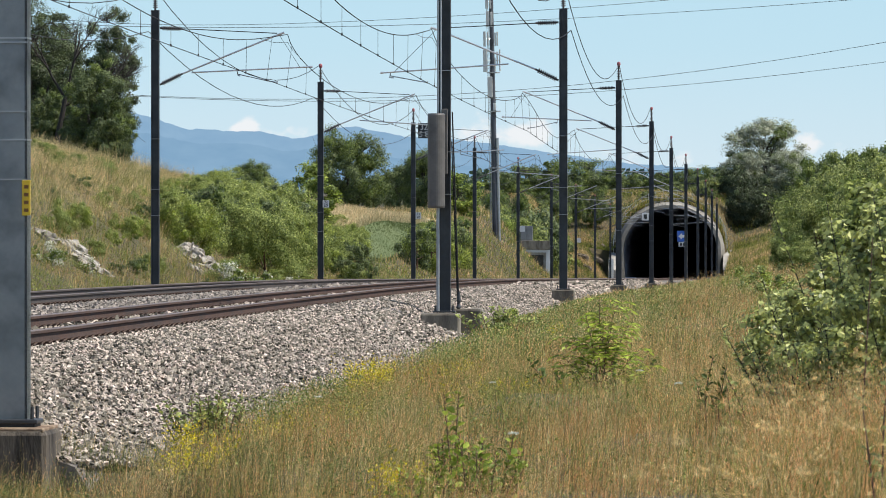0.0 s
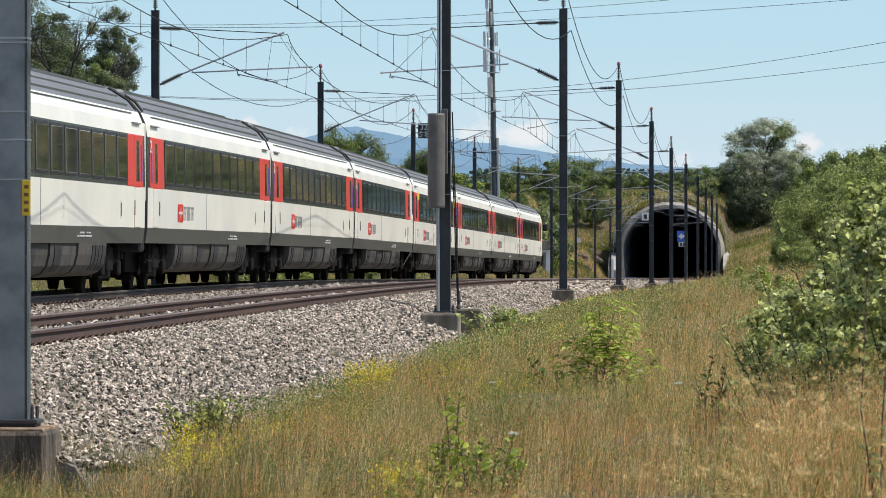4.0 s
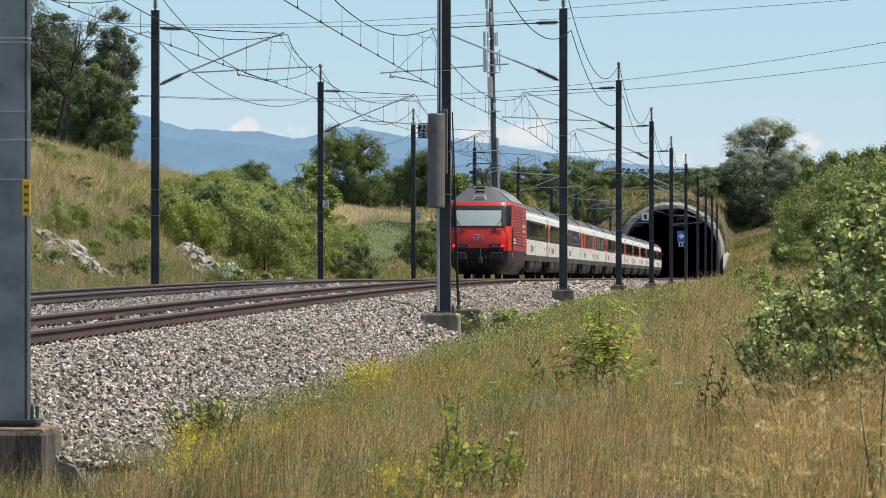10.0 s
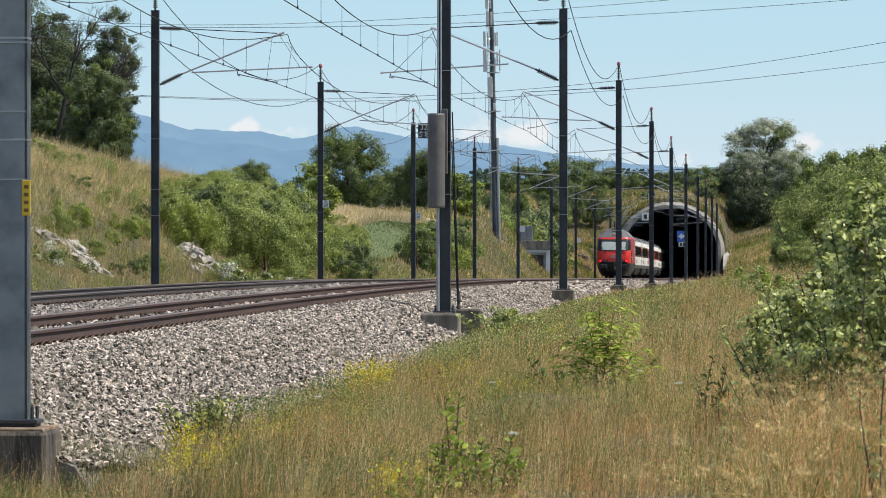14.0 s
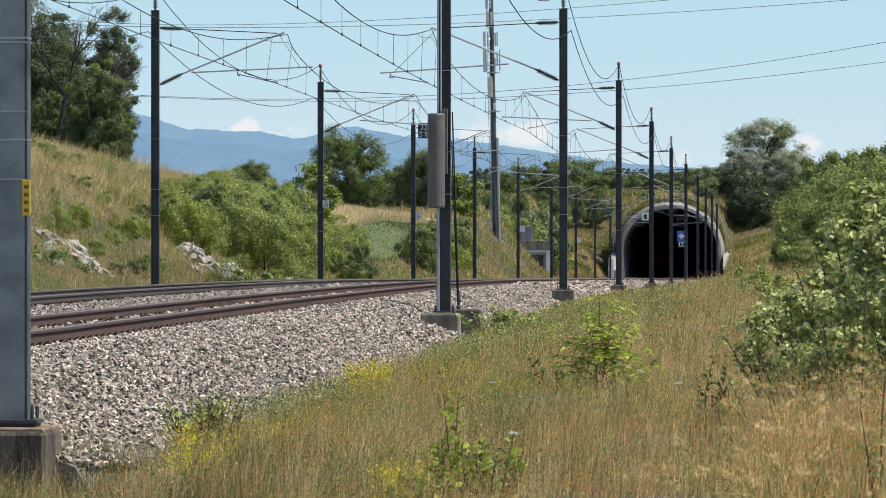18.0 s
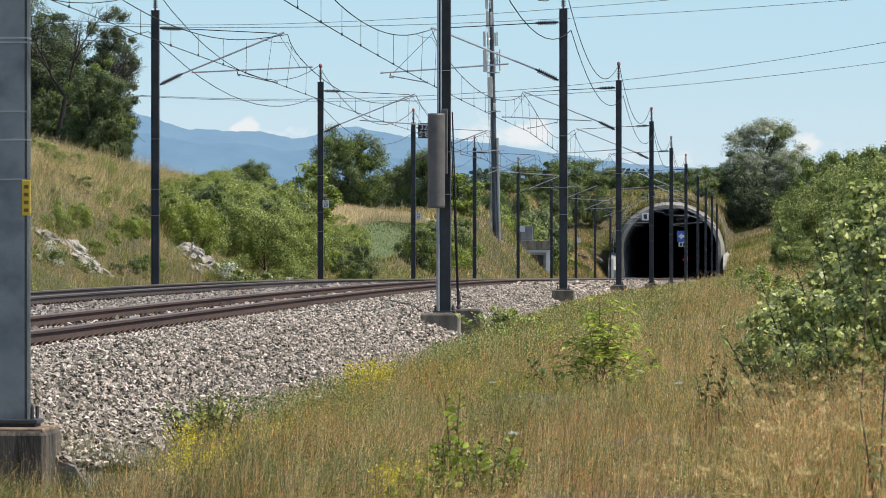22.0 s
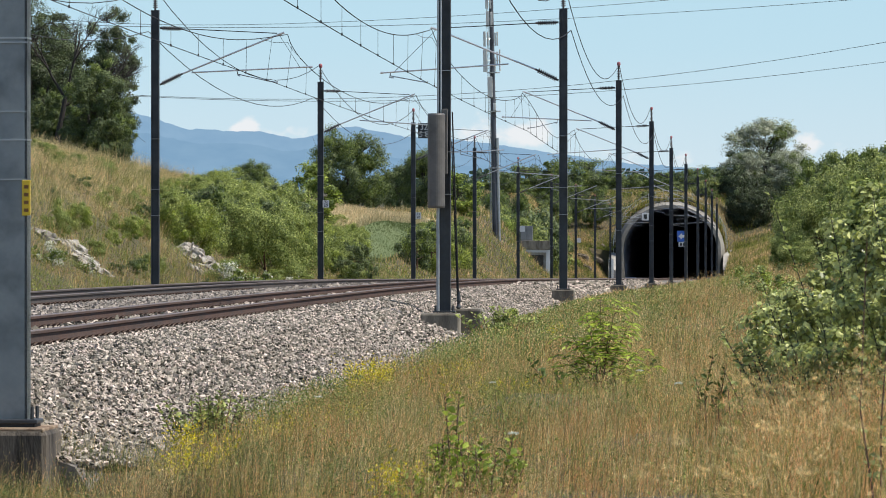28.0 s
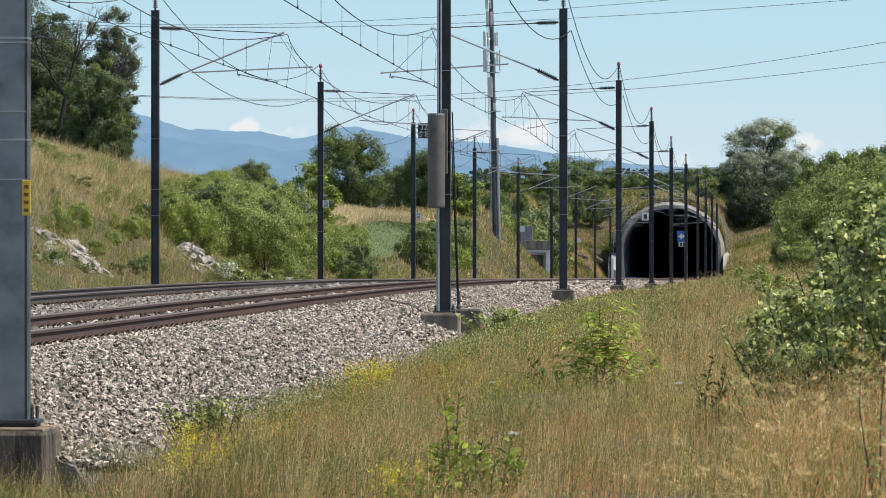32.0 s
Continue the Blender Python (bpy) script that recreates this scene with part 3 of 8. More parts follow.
def build_radio_mast():
    """Slender lattice mast with aerials."""
    y = 452.0
    k = y / FPX
    base = ray(878, 432, y)
    th = thing("radio_mast", "tall grey lattice radio mast with white panel aerials", "radio mast", pose(base.x, base.y, base.z, 0, -.9, 0))
    H = 24.0
    g = Geo()
    g.tube([(0, 0, -1), (-.06, 0, 8), (-.12, 0, H)], .30, 12, .17)
    part("pole", g, M["mast_grey"], th, "dark tapering steel pole")
    # a pale tube added to show the sunlit side of the lower pole
    g = Geo(); g.tube([(.27, -.12, -1), (.24, -.12, 9)], .13, 8)
    part("cable_duct", g, M["steel_light"], th, "pale strip for the pole's lit side")
    for x in (-.42, -.30):
        g = Geo(); g.tube([(x, -.3, 0), (x - .1, -.3, H)], .022, 5)
        part("ladder_rail", g, M["steel_light"], th)
    for i in range(48):
        z = .5 + i * .48
        g = Geo(); g.tube([(-.42 - .1 * z / H, -.3, z), (-.30 - .1 * z / H, -.3, z)], .016, 4)
        part("rung", g, M["steel_light"], th)
    for px, py0, py1, w in ((863, 56, 83, .22), (868.5, 57, 80, .14), (882, 58, 82, .14), (885.5, 57, 82, .13), (863.5, 88, 128, .34), (885, 92, 114, .13), (889.5, 88, 127, .12), (881, 104, 127, .12), (868, -8, 16, .26), (874, -8, 16, .16), (869, 20, 48, .26), (875.5, 22, 48, .18), (871.5, 136, 173, .42), (878.5, 183, 196, .22)):
        p0, p1 = ray(px, py0, y), ray(px, py1, y)
        z0, z1 = sorted((p0.z - base.z, p1.z - base.z))
        x = p0.x - base.x
        g = Geo(); g.box(x - w / 2, x + w / 2, -.55, -.42, z0, z1, .03)
        pa = part("panel_aerial", g, M["aerial"], th, "pale panel aerial")
        g = Geo(); g.tube([(x, -.42, (z0 + z1) / 2), (0, 0, (z0 + z1) / 2)], .03, 5)
        part("bracket", g, M["steel_light"], pa)
    for z in (6.4, 11.2, 14.5):
        g = Geo(); g.loop_sweep([[(math.cos(q) * r, math.sin(q) * r, z + dz) for q in (2 * math.pi * j / 6 for j in range(6))] for r, dz in ((.55, 0), (.55, .1))])
        part("collar", g, M["steel_light"], th)


build_radio_mast()


M["cabinet_grey"] = material("dull_grey_cabinet_paint", (0.13, 0.14, 0.145), (0.18, 0.19, 0.195), 1.5, 0.6)
M["cabinet_door"] = material("grey_cabinet_door", (0.16, 0.17, 0.175), (0.21, 0.22, 0.225), 1.5, 0.55)


def block_at(name, px0, px1, py0, py1, y, depth, mat, label, cat, bevel=.04):
    a, b = ray(px0, py1, y), ray(px1, py0, y)
    ob = thing(name, label, cat, pose(a.x, a.y, a.z))
    g = Geo(); g.box(0, b.x - a.x, 0, depth, -.6, b.z - a.z, bevel)
    part("casing", g, M[mat], ob)
    return ob, b.x - a.x, b.z - a.z


ob, w, h = block_at("relay_cabinet", 921, 943, 400, 426, 562, 1.0, "cabinet_grey", "grey steel trackside cabinet with two doors", "cabinet")
for i in (0, 1):
    g = Geo(); g.box(.05 + i * w / 2, w / 2 - .05 + i * w / 2, -.03, .0, .1, h - .08, .01)
    part("door", g, M["cabinet_door"], ob)
ob, w, h = block_at("relay_cabinet", 881, 893, 400, 426, 562, .8, "cabinet_grey", "narrow grey steel trackside cabinet", "cabinet")
g = Geo(); g.box(.05, w - .05, -.03, 0, .1, h - .08, .01)
part("door", g, M["cabinet_door"], ob)
ob, w, h = block_at("technical_building", 902, 972, 443, 500, 560, 3.0, "concrete_light", "low concrete service building with a pale frame", "building")
for x0, x1, z0, z1 in ((-.1, w + .1, h - .25, h + .05), (w - .35, w + .1, 0, h - .25)):
    g = Geo(); g.box(x0, x1, -.16, -.001, z0, z1, .02)
    part("frame", g, M["sign_white"], ob, "white painted concrete frame")
g = Geo(); g.box(.6, w - .6, -.05, 0, .2, h - .5, .02)
part("shutter", g, M["under_grey"], ob)
g = Geo(); g.box(-.6, w + .2, -.3, 3.2, h + .05, h + 1.0, .04)
part("roof_parapet", g, M["concrete"], ob, "grey stone-faced parapet")
ob, w, h = block_at("signal_box", 1077, 1086, 458, 496, 590, .6, "steel_light", "small light grey trackside cabinet by the portal", "cabinet")
g = Geo(); g.box(.04, w - .04, -.03, 0, .1, h - .06, .01)
part("door", g, M["sign_white"], ob)

# marker sign by the portal
sp = ray(1207, 440, 470)
sg = thing("marker_sign", "blue square track marker with a pale arrow on a post", "sign", pose(sp.x, sp.y, 0))
gz = float(ground_z(sp.x - xc(470), 470))
part("post", Geo().tube([(.45, .03, gz - .2), (.45, .03, ray(0, 408, 470).z)], .05, 8), M["steel_light"], sg)
z0, z1 = ray(0, 428, 470).z, ray(0, 409, 470).z
pl = part("plate", Geo().box(-.42, .42, -.05, 0, z0, z1, .01), M["sign_blue"], sg, "blue square plate")
zm = (z0 + z1) / 2
g = Geo(); g.add([(-.32, -.055, zm), (.0, -.055, zm - .3), (.0, -.055, zm - .12), (.3, -.055, zm - .12), (.3, -.055, zm + .12), (0, -.055, zm + .12), (0, -.055, zm + .3)], [tuple(range(7))])
part("arrow", g, M["sign_white"], pl, "pale arrow")
nb = part("number_plate", Geo().box(-.3, .38, -.05, 0, z0 - .45, z0 - .05, .01), M["sign_white"], sg, "white number plate")
for i in range(2):
    part("figure_bar", Geo().box(-.18 + i * .26, 0 + i * .26, -.056, -.051, z0 - .4, z0 - .12), M["sign_black"], nb)
sp = ray(1142, 383, 560)
sg = thing("portal_sign", "small white plate hung before the portal", "sign", pose(sp.x, sp.y, sp.z))
pl = part("plate", Geo().box(-.35, .35, -.04, 0, -.45, .35, .01), M["sign_white"], sg)
part("figure_bar", Geo().box(-.18, .18, -.046, -.041, -.3, .2), M["sign_black"], pl)
part("hanger", Geo().tube([(0, 0, .3), (0, .1, 1.2), (1.2, .1, 1.6)], .03, 5), M["steel_light"], sg)

# ---------------------------------------------------------------- tunnel portal
def arch(w, h, n=20):
    """Horseshoe opening: points (off, z) from the left foot over the crown to the right foot, width w, height h."""
    pts = []
    r = w / 2
    spring = h - r * 0.92
    for z in (-0.9, spring * 0.5):
        pts.append((-r * (0.955 + 0.03 * (z > 0)), z))
    for i in range(n + 1):
        a = math.pi * (1 - i / n)
        pts.append((r * math.cos(a), spring + (h - spring) * math.sin(a)))
    for z in (spring * 0.5, -0.9):
        pts.append((r * (0.955 + 0.03 * (z > 0)), z))
    return pts


def build_tunnel():
    tun = thing("tunnel_portal", "pale concrete horseshoe tunnel portal in a grassy hill", "tunnel", kind="structure")
    inner, outer, big = arch(10.75, 8.1), arch(11.7, 8.42), arch(12.5, 8.8)
    # ring, its mouth slanted: the foot stands out further than the crown
    def at(p, u, lean=0.0):
        return T(MID + p[0], u + lean * p[1], p[1])
    g = Geo()
    n = len(inner)
    rows = []
    for pts, u in ((big, PORTAL + 2.2), (big, PORTAL - .5), (outer, PORTAL - 1.9), (inner, PORTAL - 1.9), (inner, PORTAL + 2)):
        rows.append([at(p, u, 0.09) for p in pts])
    g.grid(rows)
    part("portal_ring", g, M["concrete_ring"], tun, "weathered pale concrete ring")
    # lining
    g = Geo()
    us = [PORTAL + 1.8, 640, 680, 720, 760] + rng(780, 1950, 25)
    g.grid([[T(MID + p[0] * 1.002, u, p[1] * 1.002) for p in inner] for u in us])
    part("tunnel_lining", g, M["tunnel"], tun, "dark concrete tunnel lining")
    g = Geo()
    g.grid([[T(MID - 5.3, u, -.5), T(MID + 5.3, u, -.5)] for u in us])
    g.add([T(MID - 7, 1950, -1), T(MID + 7, 1950, -1), T(MID + 7, 1950, 9), T(MID - 7, 1950, 9)], [(0, 1, 2, 3)])
    part("tunnel_floor", g, M["tunnel"], tun, "dark tunnel floor")
    for s in (-1, 1):
        g = Geo()
        x0, x1 = sorted((MID + s * 4.0, MID + s * 5.2))
        g.loop_sweep([[T(x0, u, -.6), T(x1, u, -.6), T(x1, u, .1), T(x0, u, .1)] for u in us])
        part("service_walkway", g, M["tunnel"], tun)
        # wing walls beside the feet
        g = Geo()
        a, b = sorted((MID + s * 6.1, MID + s * 7.0))
        g.loop_sweep([[T(a, u, -1), T(b, u, -1), T(b, u, h), T(a, u, h)] for u, h in ((PORTAL - 6, .9), (PORTAL - 1.5, 2.6), (PORTAL + 3, 3.2))])
        part("wing_wall", g, M["concrete_light"], tun)
    # grassed face between the ring and the hill
    def edge(p):
        return (p[0] * 1.03, p[1] + .62 if p[1] > 2 else p[1])
    g = Geo()
    g.grid([[at(p, PORTAL + .6, .09) for p in big], [T(MID + edge(p)[0], PORTAL + 1.7, edge(p)[1]) for p in big]])
    part("grassed_face", g, M["soil"], tun, "grassy face above the concrete ring")
    # handrail along the ring's back
    rail_pts = [at((p[0] * 1.0, p[1]), PORTAL + .2, 0.09) for p in arch(13.1, 9.1, 24)][2:-2]
    for k, dz in enumerate((0.5, 1.0)):
        g = Geo()
        g.tube([p + Vector((0, 0, dz)) for p in rail_pts], .03 - .01 * k, 5)
        part("handrail", g, M["alu"], tun, "galvanised handrail")
    for p in rail_pts[::1]:
        g = Geo()
        g.tube([p - Vector((0, 0, .5)), p + Vector((0, 0, 1.12))], .025, 5)
        part("rail_post", g, M["alu"], tun)


build_tunnel()

# ---------------------------------------------------------------- masts and overhead line
MAST_H = 7.55


def ibeam(h, d=.215, w=.2, t=.015):
    """Column with its web across the line."""
    g = Geo()
    x, y = d / 2, w / 2
    prof = [(-x, -y), (-x + t, -y), (-x + t, -t * .4), (x - t, -t * .4), (x - t, -y), (x, -y), (x, y), (x - t, y), (x - t, t * .4), (-x + t, t * .4), (-x + t, y), (-x, y)]
    g.loop_sweep([[(px, py, z) for px, py in prof] for z in (0, h)])
    return g


def insulator(g, p0, p1, r=.075, sheds=9):
    prof = [(0, .03)]
    for i in range(sheds):
        a = .1 + .8 * i / sheds
        prof += [(a, .028), (a + .035, r), (a + .06, r * .9), (a + .07, .028)]
    prof.append((1, .03))
    g.lathe(p0, p1, prof, 10)


Z_CONTACT, Z_MESS, Z_STAY, Z_LOW = 5.38, 6.80, 6.98, 5.43      # above the rail
BASE = -0.22


def cantilever(mast, s, long=False, reach=3.45):
    """long: the steady arm hangs from the far end of its tube. Hinged bracket on the track side; s = +1 when the track lies to the right. In the mast's space (z from its foot)."""
    lo, st, ms = Z_LOW - BASE, Z_STAY - BASE, Z_MESS - BASE
    a = part("main_insulator", Geo(), M["insulator"], mast)
    g = Geo(); insulator(g, (s * .13, 0, lo), (s * .75, 0, lo + .30)); a.data = g.mesh("main_insulator", M["insulator"])
    g = Geo(); insulator(g, (s * .13, 0, st), (s * .75, 0, st - .02), .07, 9)
    part("stay_insulator", g, M["insulator"], mast)
    g = Geo(); g.tube([(s * .75, 0, lo + .30), (s * reach, 0, ms + .02)], .024, 8)
    g.tube([(s * (reach - .05), 0, ms + .0), (s * (reach + .1), 0, ms + .05)], .034, 6)
    part("bracket_tube", g, M["alu"], mast, "galvanised bracket tube")
    g = Geo(); g.tube([(s * .75, 0, st - .02), (s * (reach - .1), 0, ms + .03)], .014, 6)
    part("stay_rod", g, M["wire"], mast)
    r0, r1 = ((1.47, lo + .44), (4.85, lo + .21)) if long else ((1.0, lo + .33), (4.27, lo + .48))
    g = Geo(); g.tube([(s * r0[0], 0, r0[1]), (s * r1[0], 0, r1[1])], .020, 8)
    g.tube([(s * (r1[0] - .03), 0, r1[1]), (s * (r1[0] + .05), 0, r1[1])], .032, 6)
    part("registration_tube", g, M["alu"], mast, "galvanised registration tube")
    h0, h1 = (4.62, 3.64) if long else (2.25, 3.35)
    zt = r0[1] + (r1[1] - r0[1]) * (h0 - r0[0]) / (r1[0] - r0[0])
    zc = lo - .05 if long else lo + .06
    g = Geo()
    g.tube([(s * h0, 0, zt), (s * (h0 + .03), 0, zt - .14), (s * (h0 + (-.08 if long else .08)), 0, zt - .15)], .018, 5)
    g.tube([(s * h0, 0, zt - .10), (s * (h0 + (h1 - h0) * .8), 0, zc + .03), (s * h1, 0, zc)], .014, 5)
    g.tube([(s * h1, 0, zc + .03), (s * h1, 0, zc - .03)], .022, 5)
    part("steady_arm", g, M["steel_light"], mast)
    g = Geo(); g.tube([(s * (reach - .05), 0, ms), (s * (r1[0] - .3), 0, r1[1])], .006, 4)
    part("tie_wire", g, M["wire"], mast)


def foundation(parent_off, u, dz, w=.6, d=.6, h=.75):
    g = Geo()
    g.box(-w / 2, w / 2, -d / 2, d / 2, -h, 0, .03)
    ob = new("mast_foundation", g.mesh("mast_foundation", M["concrete"]))
    ob.matrix_basis = track_pose(parent_off, u, dz)
    return tagged(ob, "weathered stained concrete block under a mast", "foundation", group="mast foundations")


def mast_model(s, label, full=True, long=False):
    m = thing("catenary_mast", label, "mast", group="overhead line masts")
    part("column", ibeam(MAST_H), M["steel"], m, "dark galvanised steel column")
    g = Geo(); g.box(-.19, .19, -.17, .17, 0, .03, .006)
    bp = part("base_plate", g, M["steel"], m)
    for sx in (-1, 1):
        for sy in (-1, 1):
            g = Geo(); g.tube([(sx * .15, sy * .13, 0), (sx * .15, sy * .13, .12)], .014, 6)
            part("anchor_bolt", g, M["steel"], m)
    for z in (2.0, 2.72, 4.1):
        g = Geo()
        g.loop_sweep([[(-.113, -.106, z + k), (.113, -.106, z + k), (.113, .106, z + k), (-.113, .106, z + k)] for k in (0, .012)])
        part("strap", g, M["steel_light"], m)
    if full:
        g = Geo(); insulator(g, (0, 0, MAST_H), (0, 0, MAST_H + .52), .075, 7)
        part("top_insulator", g, M["insulator"], m)
        g = Geo(); g.lathe((0, 0, MAST_H + .52), (0, 0, MAST_H + .68), [(0, .04), (.3, .07), (.8, .06), (1, .03)], 8)
        part("clamp_cap", g, M["red_cap"], m, "faded red clamp cap")
        cantilever(m, s, long)
    return m


S = 54.2245
right_off, left_off = 3.267, -E - 3.267
u_right = [142.36 + S * i for i in range(9)]
u_left = [145.3 + S * i for i in range(9)]
# small true departures from the even row: sideways and in height
dx_right = [-.045, -.01, .058, .024, .03, .11, .077, .04, .0]
dx_left = [.028, .072, -.013, -.054, -.076, -.02, -.085, -.155, -.25]
dh_right = [.02, -.07, -.14, -.17, .02, .16, .27, .43, .5]
dh_left = [.14, -.01, -.10, -.09, -.13, -.21, -.06, -.06, -.08]
masts_r, masts_l = [], []


def taller(mast, dh):
    """Columns differ a little in length."""
    for o in mast.children:
        if o.name.startswith("column"):
            o.scale.z = (MAST_H + dh) / MAST_H
        if o.name.startswith(("top_insulator", "clamp_cap")):
            o.location.z = dh


def mast_row(us, off, dx, dh, s, label, first_long, row):
    src = {}
    for i, u in enumerate(us):
        m = pose(*track_pose(off + dx[i], u, BASE).translation, 0, 0, -3.4)
        long = (i % 2 == 0) == first_long
        if long not in src:
            src[long] = mast_model(s, label, True, long)
            src[long].matrix_basis = m
            row.append(src[long])
        else:
            row.append(copy_thing(src[long], m))
        foundation(off + dx[i], u, BASE)
    for mast, d, u in zip(row, dh, us):
        taller(mast, d + float(lift(u)))


mast_row(u_right, right_off, dx_right, dh_right, -1, "dark steel catenary mast with bracket over the near track", True, masts_r)
mast_row(u_left, left_off, dx_left, dh_left, 1, "dark steel catenary mast with bracket over the far track", False, masts_l)

# the two nearest masts of the near row
U1, U2 = 37.9, 90.5
m1 = mast_model(-1, "grey galvanised mast with straps and a yellow plate", False)
m1.children[0].data = Geo().box(-.1075, .1075, -.1, .1, 0, MAST_H, .004).mesh("column", M["steel_near"])
m1.matrix_basis = pose(*(T(right_off - .19, U1, -.385)), 0, 0, -3.4)
for z in (1.72, 2.2, 2.69):
    g = Geo()
    g.box(-.114, .116, -.108, -.100, z, z + .010)
    part("strap", g, M["steel_light"], m1)
g = Geo(); g.box(.075, .135, -.118, -.108, 1.47, 1.72, .003)
plate = part("warning_plate", g, M["yellow"], m1, "yellow plate with brown marks")
for k in range(4):
    g = Geo(); g.box(.09, .122, -.1215, -.1185, 1.495 + k * .055, 1.52 + k * .055)
    part("mark", g, M["brown_mark"], plate)
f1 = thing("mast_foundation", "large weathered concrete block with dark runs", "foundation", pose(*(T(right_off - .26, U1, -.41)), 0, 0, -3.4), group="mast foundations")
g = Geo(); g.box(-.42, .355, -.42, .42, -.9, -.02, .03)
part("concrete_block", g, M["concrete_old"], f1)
g = Geo(); g.box(-.40, .335, -.40, .40, -.03, 0, .008)
part("top_screed", g, M["rusty_screed"], f1, "rust-stained mortar top")
g = Geo(); g.box(-.15, .24, -.16, .18, 0, .024, .004)
part("grout_pad", g, M["black"], f1)

m2 = mast_model(-1, "dark anchor mast with a tensioning drum and cables", False)
cantilever(m2, -1)
m2.matrix_basis = pose(*(T(right_off - .18, U2, -.26)), 0, 0, -3.4)
g = Geo(); g.lathe((-.12, -.28, 1.82), (-.12, -.28, 3.42), [(0, .05), (.0, .135), (.02, .148), (.98, .148), (1, .135), (1, .05)], 24)
drum = part("tensioning_drum", g, M["drum"], m2, "grey-brown steel tensioning cylinder")
g = Geo(); g.tube([(-.1, -.16, 3.42), (-.1, -.16, 7.4)], .018, 6)
g.tube([(-.05, -.16, 3.42), (-.05, -.16, 7.4)], .018, 6)
part("tension_rod", g, M["steel_light"], m2)
g = Geo(); g.tube([(-.1, -.14, .02), (-.1, -.14, 1.85)], .03, 8)
part("guide_tube", g, M["steel_light"], m2, "galvanised guide tube")
g = Geo(); g.box(-.03, .065, -.22, -.13, 2.4, 3.5, .01)
part("cover_plate", g, M["drum"], m2)
g = Geo(); g.tube([(.14, -.1, 3.4), (.26, -.25, 0.1)], .013, 5); g.tube([(.13, -.1, 2.9), (.24, -.25, 0.1)], .010, 5)
part("stay_cable", g, M["wire"], m2)
g = Geo(); g.lathe((.255, -.25, .06), (.262, -.25, .35), [(0, .02), (.1, .045), (.3, .02), (.5, .04), (.9, .02), (1, .02)], 8)
part("turnbuckle", g, M["steel"], m2)
g = Geo()
cab = [T(3.45, 90.6, -.66), T(3.2, 91.6, -.57), T(2.7, 93.6, -.38), T(2.2, 95.6, -.21), T(1.6, 98.3, -.15), T(1.1, 100.5, -.16)]
g.tube([p + Vector((.06 * math.sin(i * 2.1), 0, .01)) for i, p in enumerate(cab)], .018, 6)
tagged(part("bonding_cable", g, M["black"]), "thin black line lying across the ballast", "cable")
foundation(right_off - .24, U2, -.275, .66, .66, .8)
foundation(right_off + .2, U2 + .5, -.2, .5, .5, .8)


def text_mesh(name, body, size, mat):
    cu = bpy.data.curves.new(name, "FONT")
    cu.body, cu.size, cu.align_x, cu.align_y = body, size, "CENTER", "CENTER"
    cu.extrude = .002
    ob = bpy.data.objects.new(name, cu)
    me = bpy.data.meshes.new_from_object(ob)
    me.materials.clear()
    me.materials.append(mat)
    bpy.data.objects.remove(ob)
    bpy.data.curves.remove(cu)
    return me


def number_sign(mast, x, z, w, h, top, bottom, back, ink):
    g = Geo(); g.box(x - w / 2, x + w / 2, -.128, -.118, z - h / 2, z + h / 2, .003)
    pl = part("number_plate", g, M[back], mast, "small number plate with two lines of figures")
    for body, dz in ((top, h * .23), (bottom, -h * .25)):
        t = part("figures", text_mesh("figures", body, h * .52, M[ink]), None, pl)
        t.matrix_basis = pose(x, -.1305, z + dz, 90, 0, 0)


number_sign(masts_l[1], .21, 2.95, .24, .28, "32", "60", "sign_white", "sign_black")
number_sign(masts_l[2], .25, 3.0, .26, .32, "32", "70", "sign_white", "sign_black")
number_sign(masts_l[2], .51, 7.05, .55, .72, "32", "5 8", "steel", "sign_white")
for i, mm in ((4, masts_l[4]), (6, masts_l[6])):
    g = Geo(); g.box(.12, .45, -.128, -.118, 3.0, 3.4, .003)
    part("number_plate", g, M["sign_white"], mm, "small white number plate")


FOOT = ("column", "base_plate", "anchor_bolt", "top_insulator", "clamp_cap", "strap", "guide_tube", "stay_cable", "turnbuckle")
for row, us in ((masts_r, u_right), (masts_l, u_left), ([m2], [U2])):
    for mast, u in zip(row, us):
        for o in mast.children:
            if not o.name.startswith(FOOT):
                o.location.z += float(lift(u))


# wires
def span(a, b, sag, r, n=12):
    g = Geo()
    a, b = Vector(a), Vector(b)
    g.tube([a.lerp(b, t) - Vector((0, 0, sag * 4 * t * (1 - t))) for t in (i / n for i in range(n + 1))], r, 5)
    return g


def wire_thing(name, label, geo):
    ob = new(name, geo.mesh(name, M["wire"]))
    return tagged(ob, label, "overhead wire", group="overhead wires")


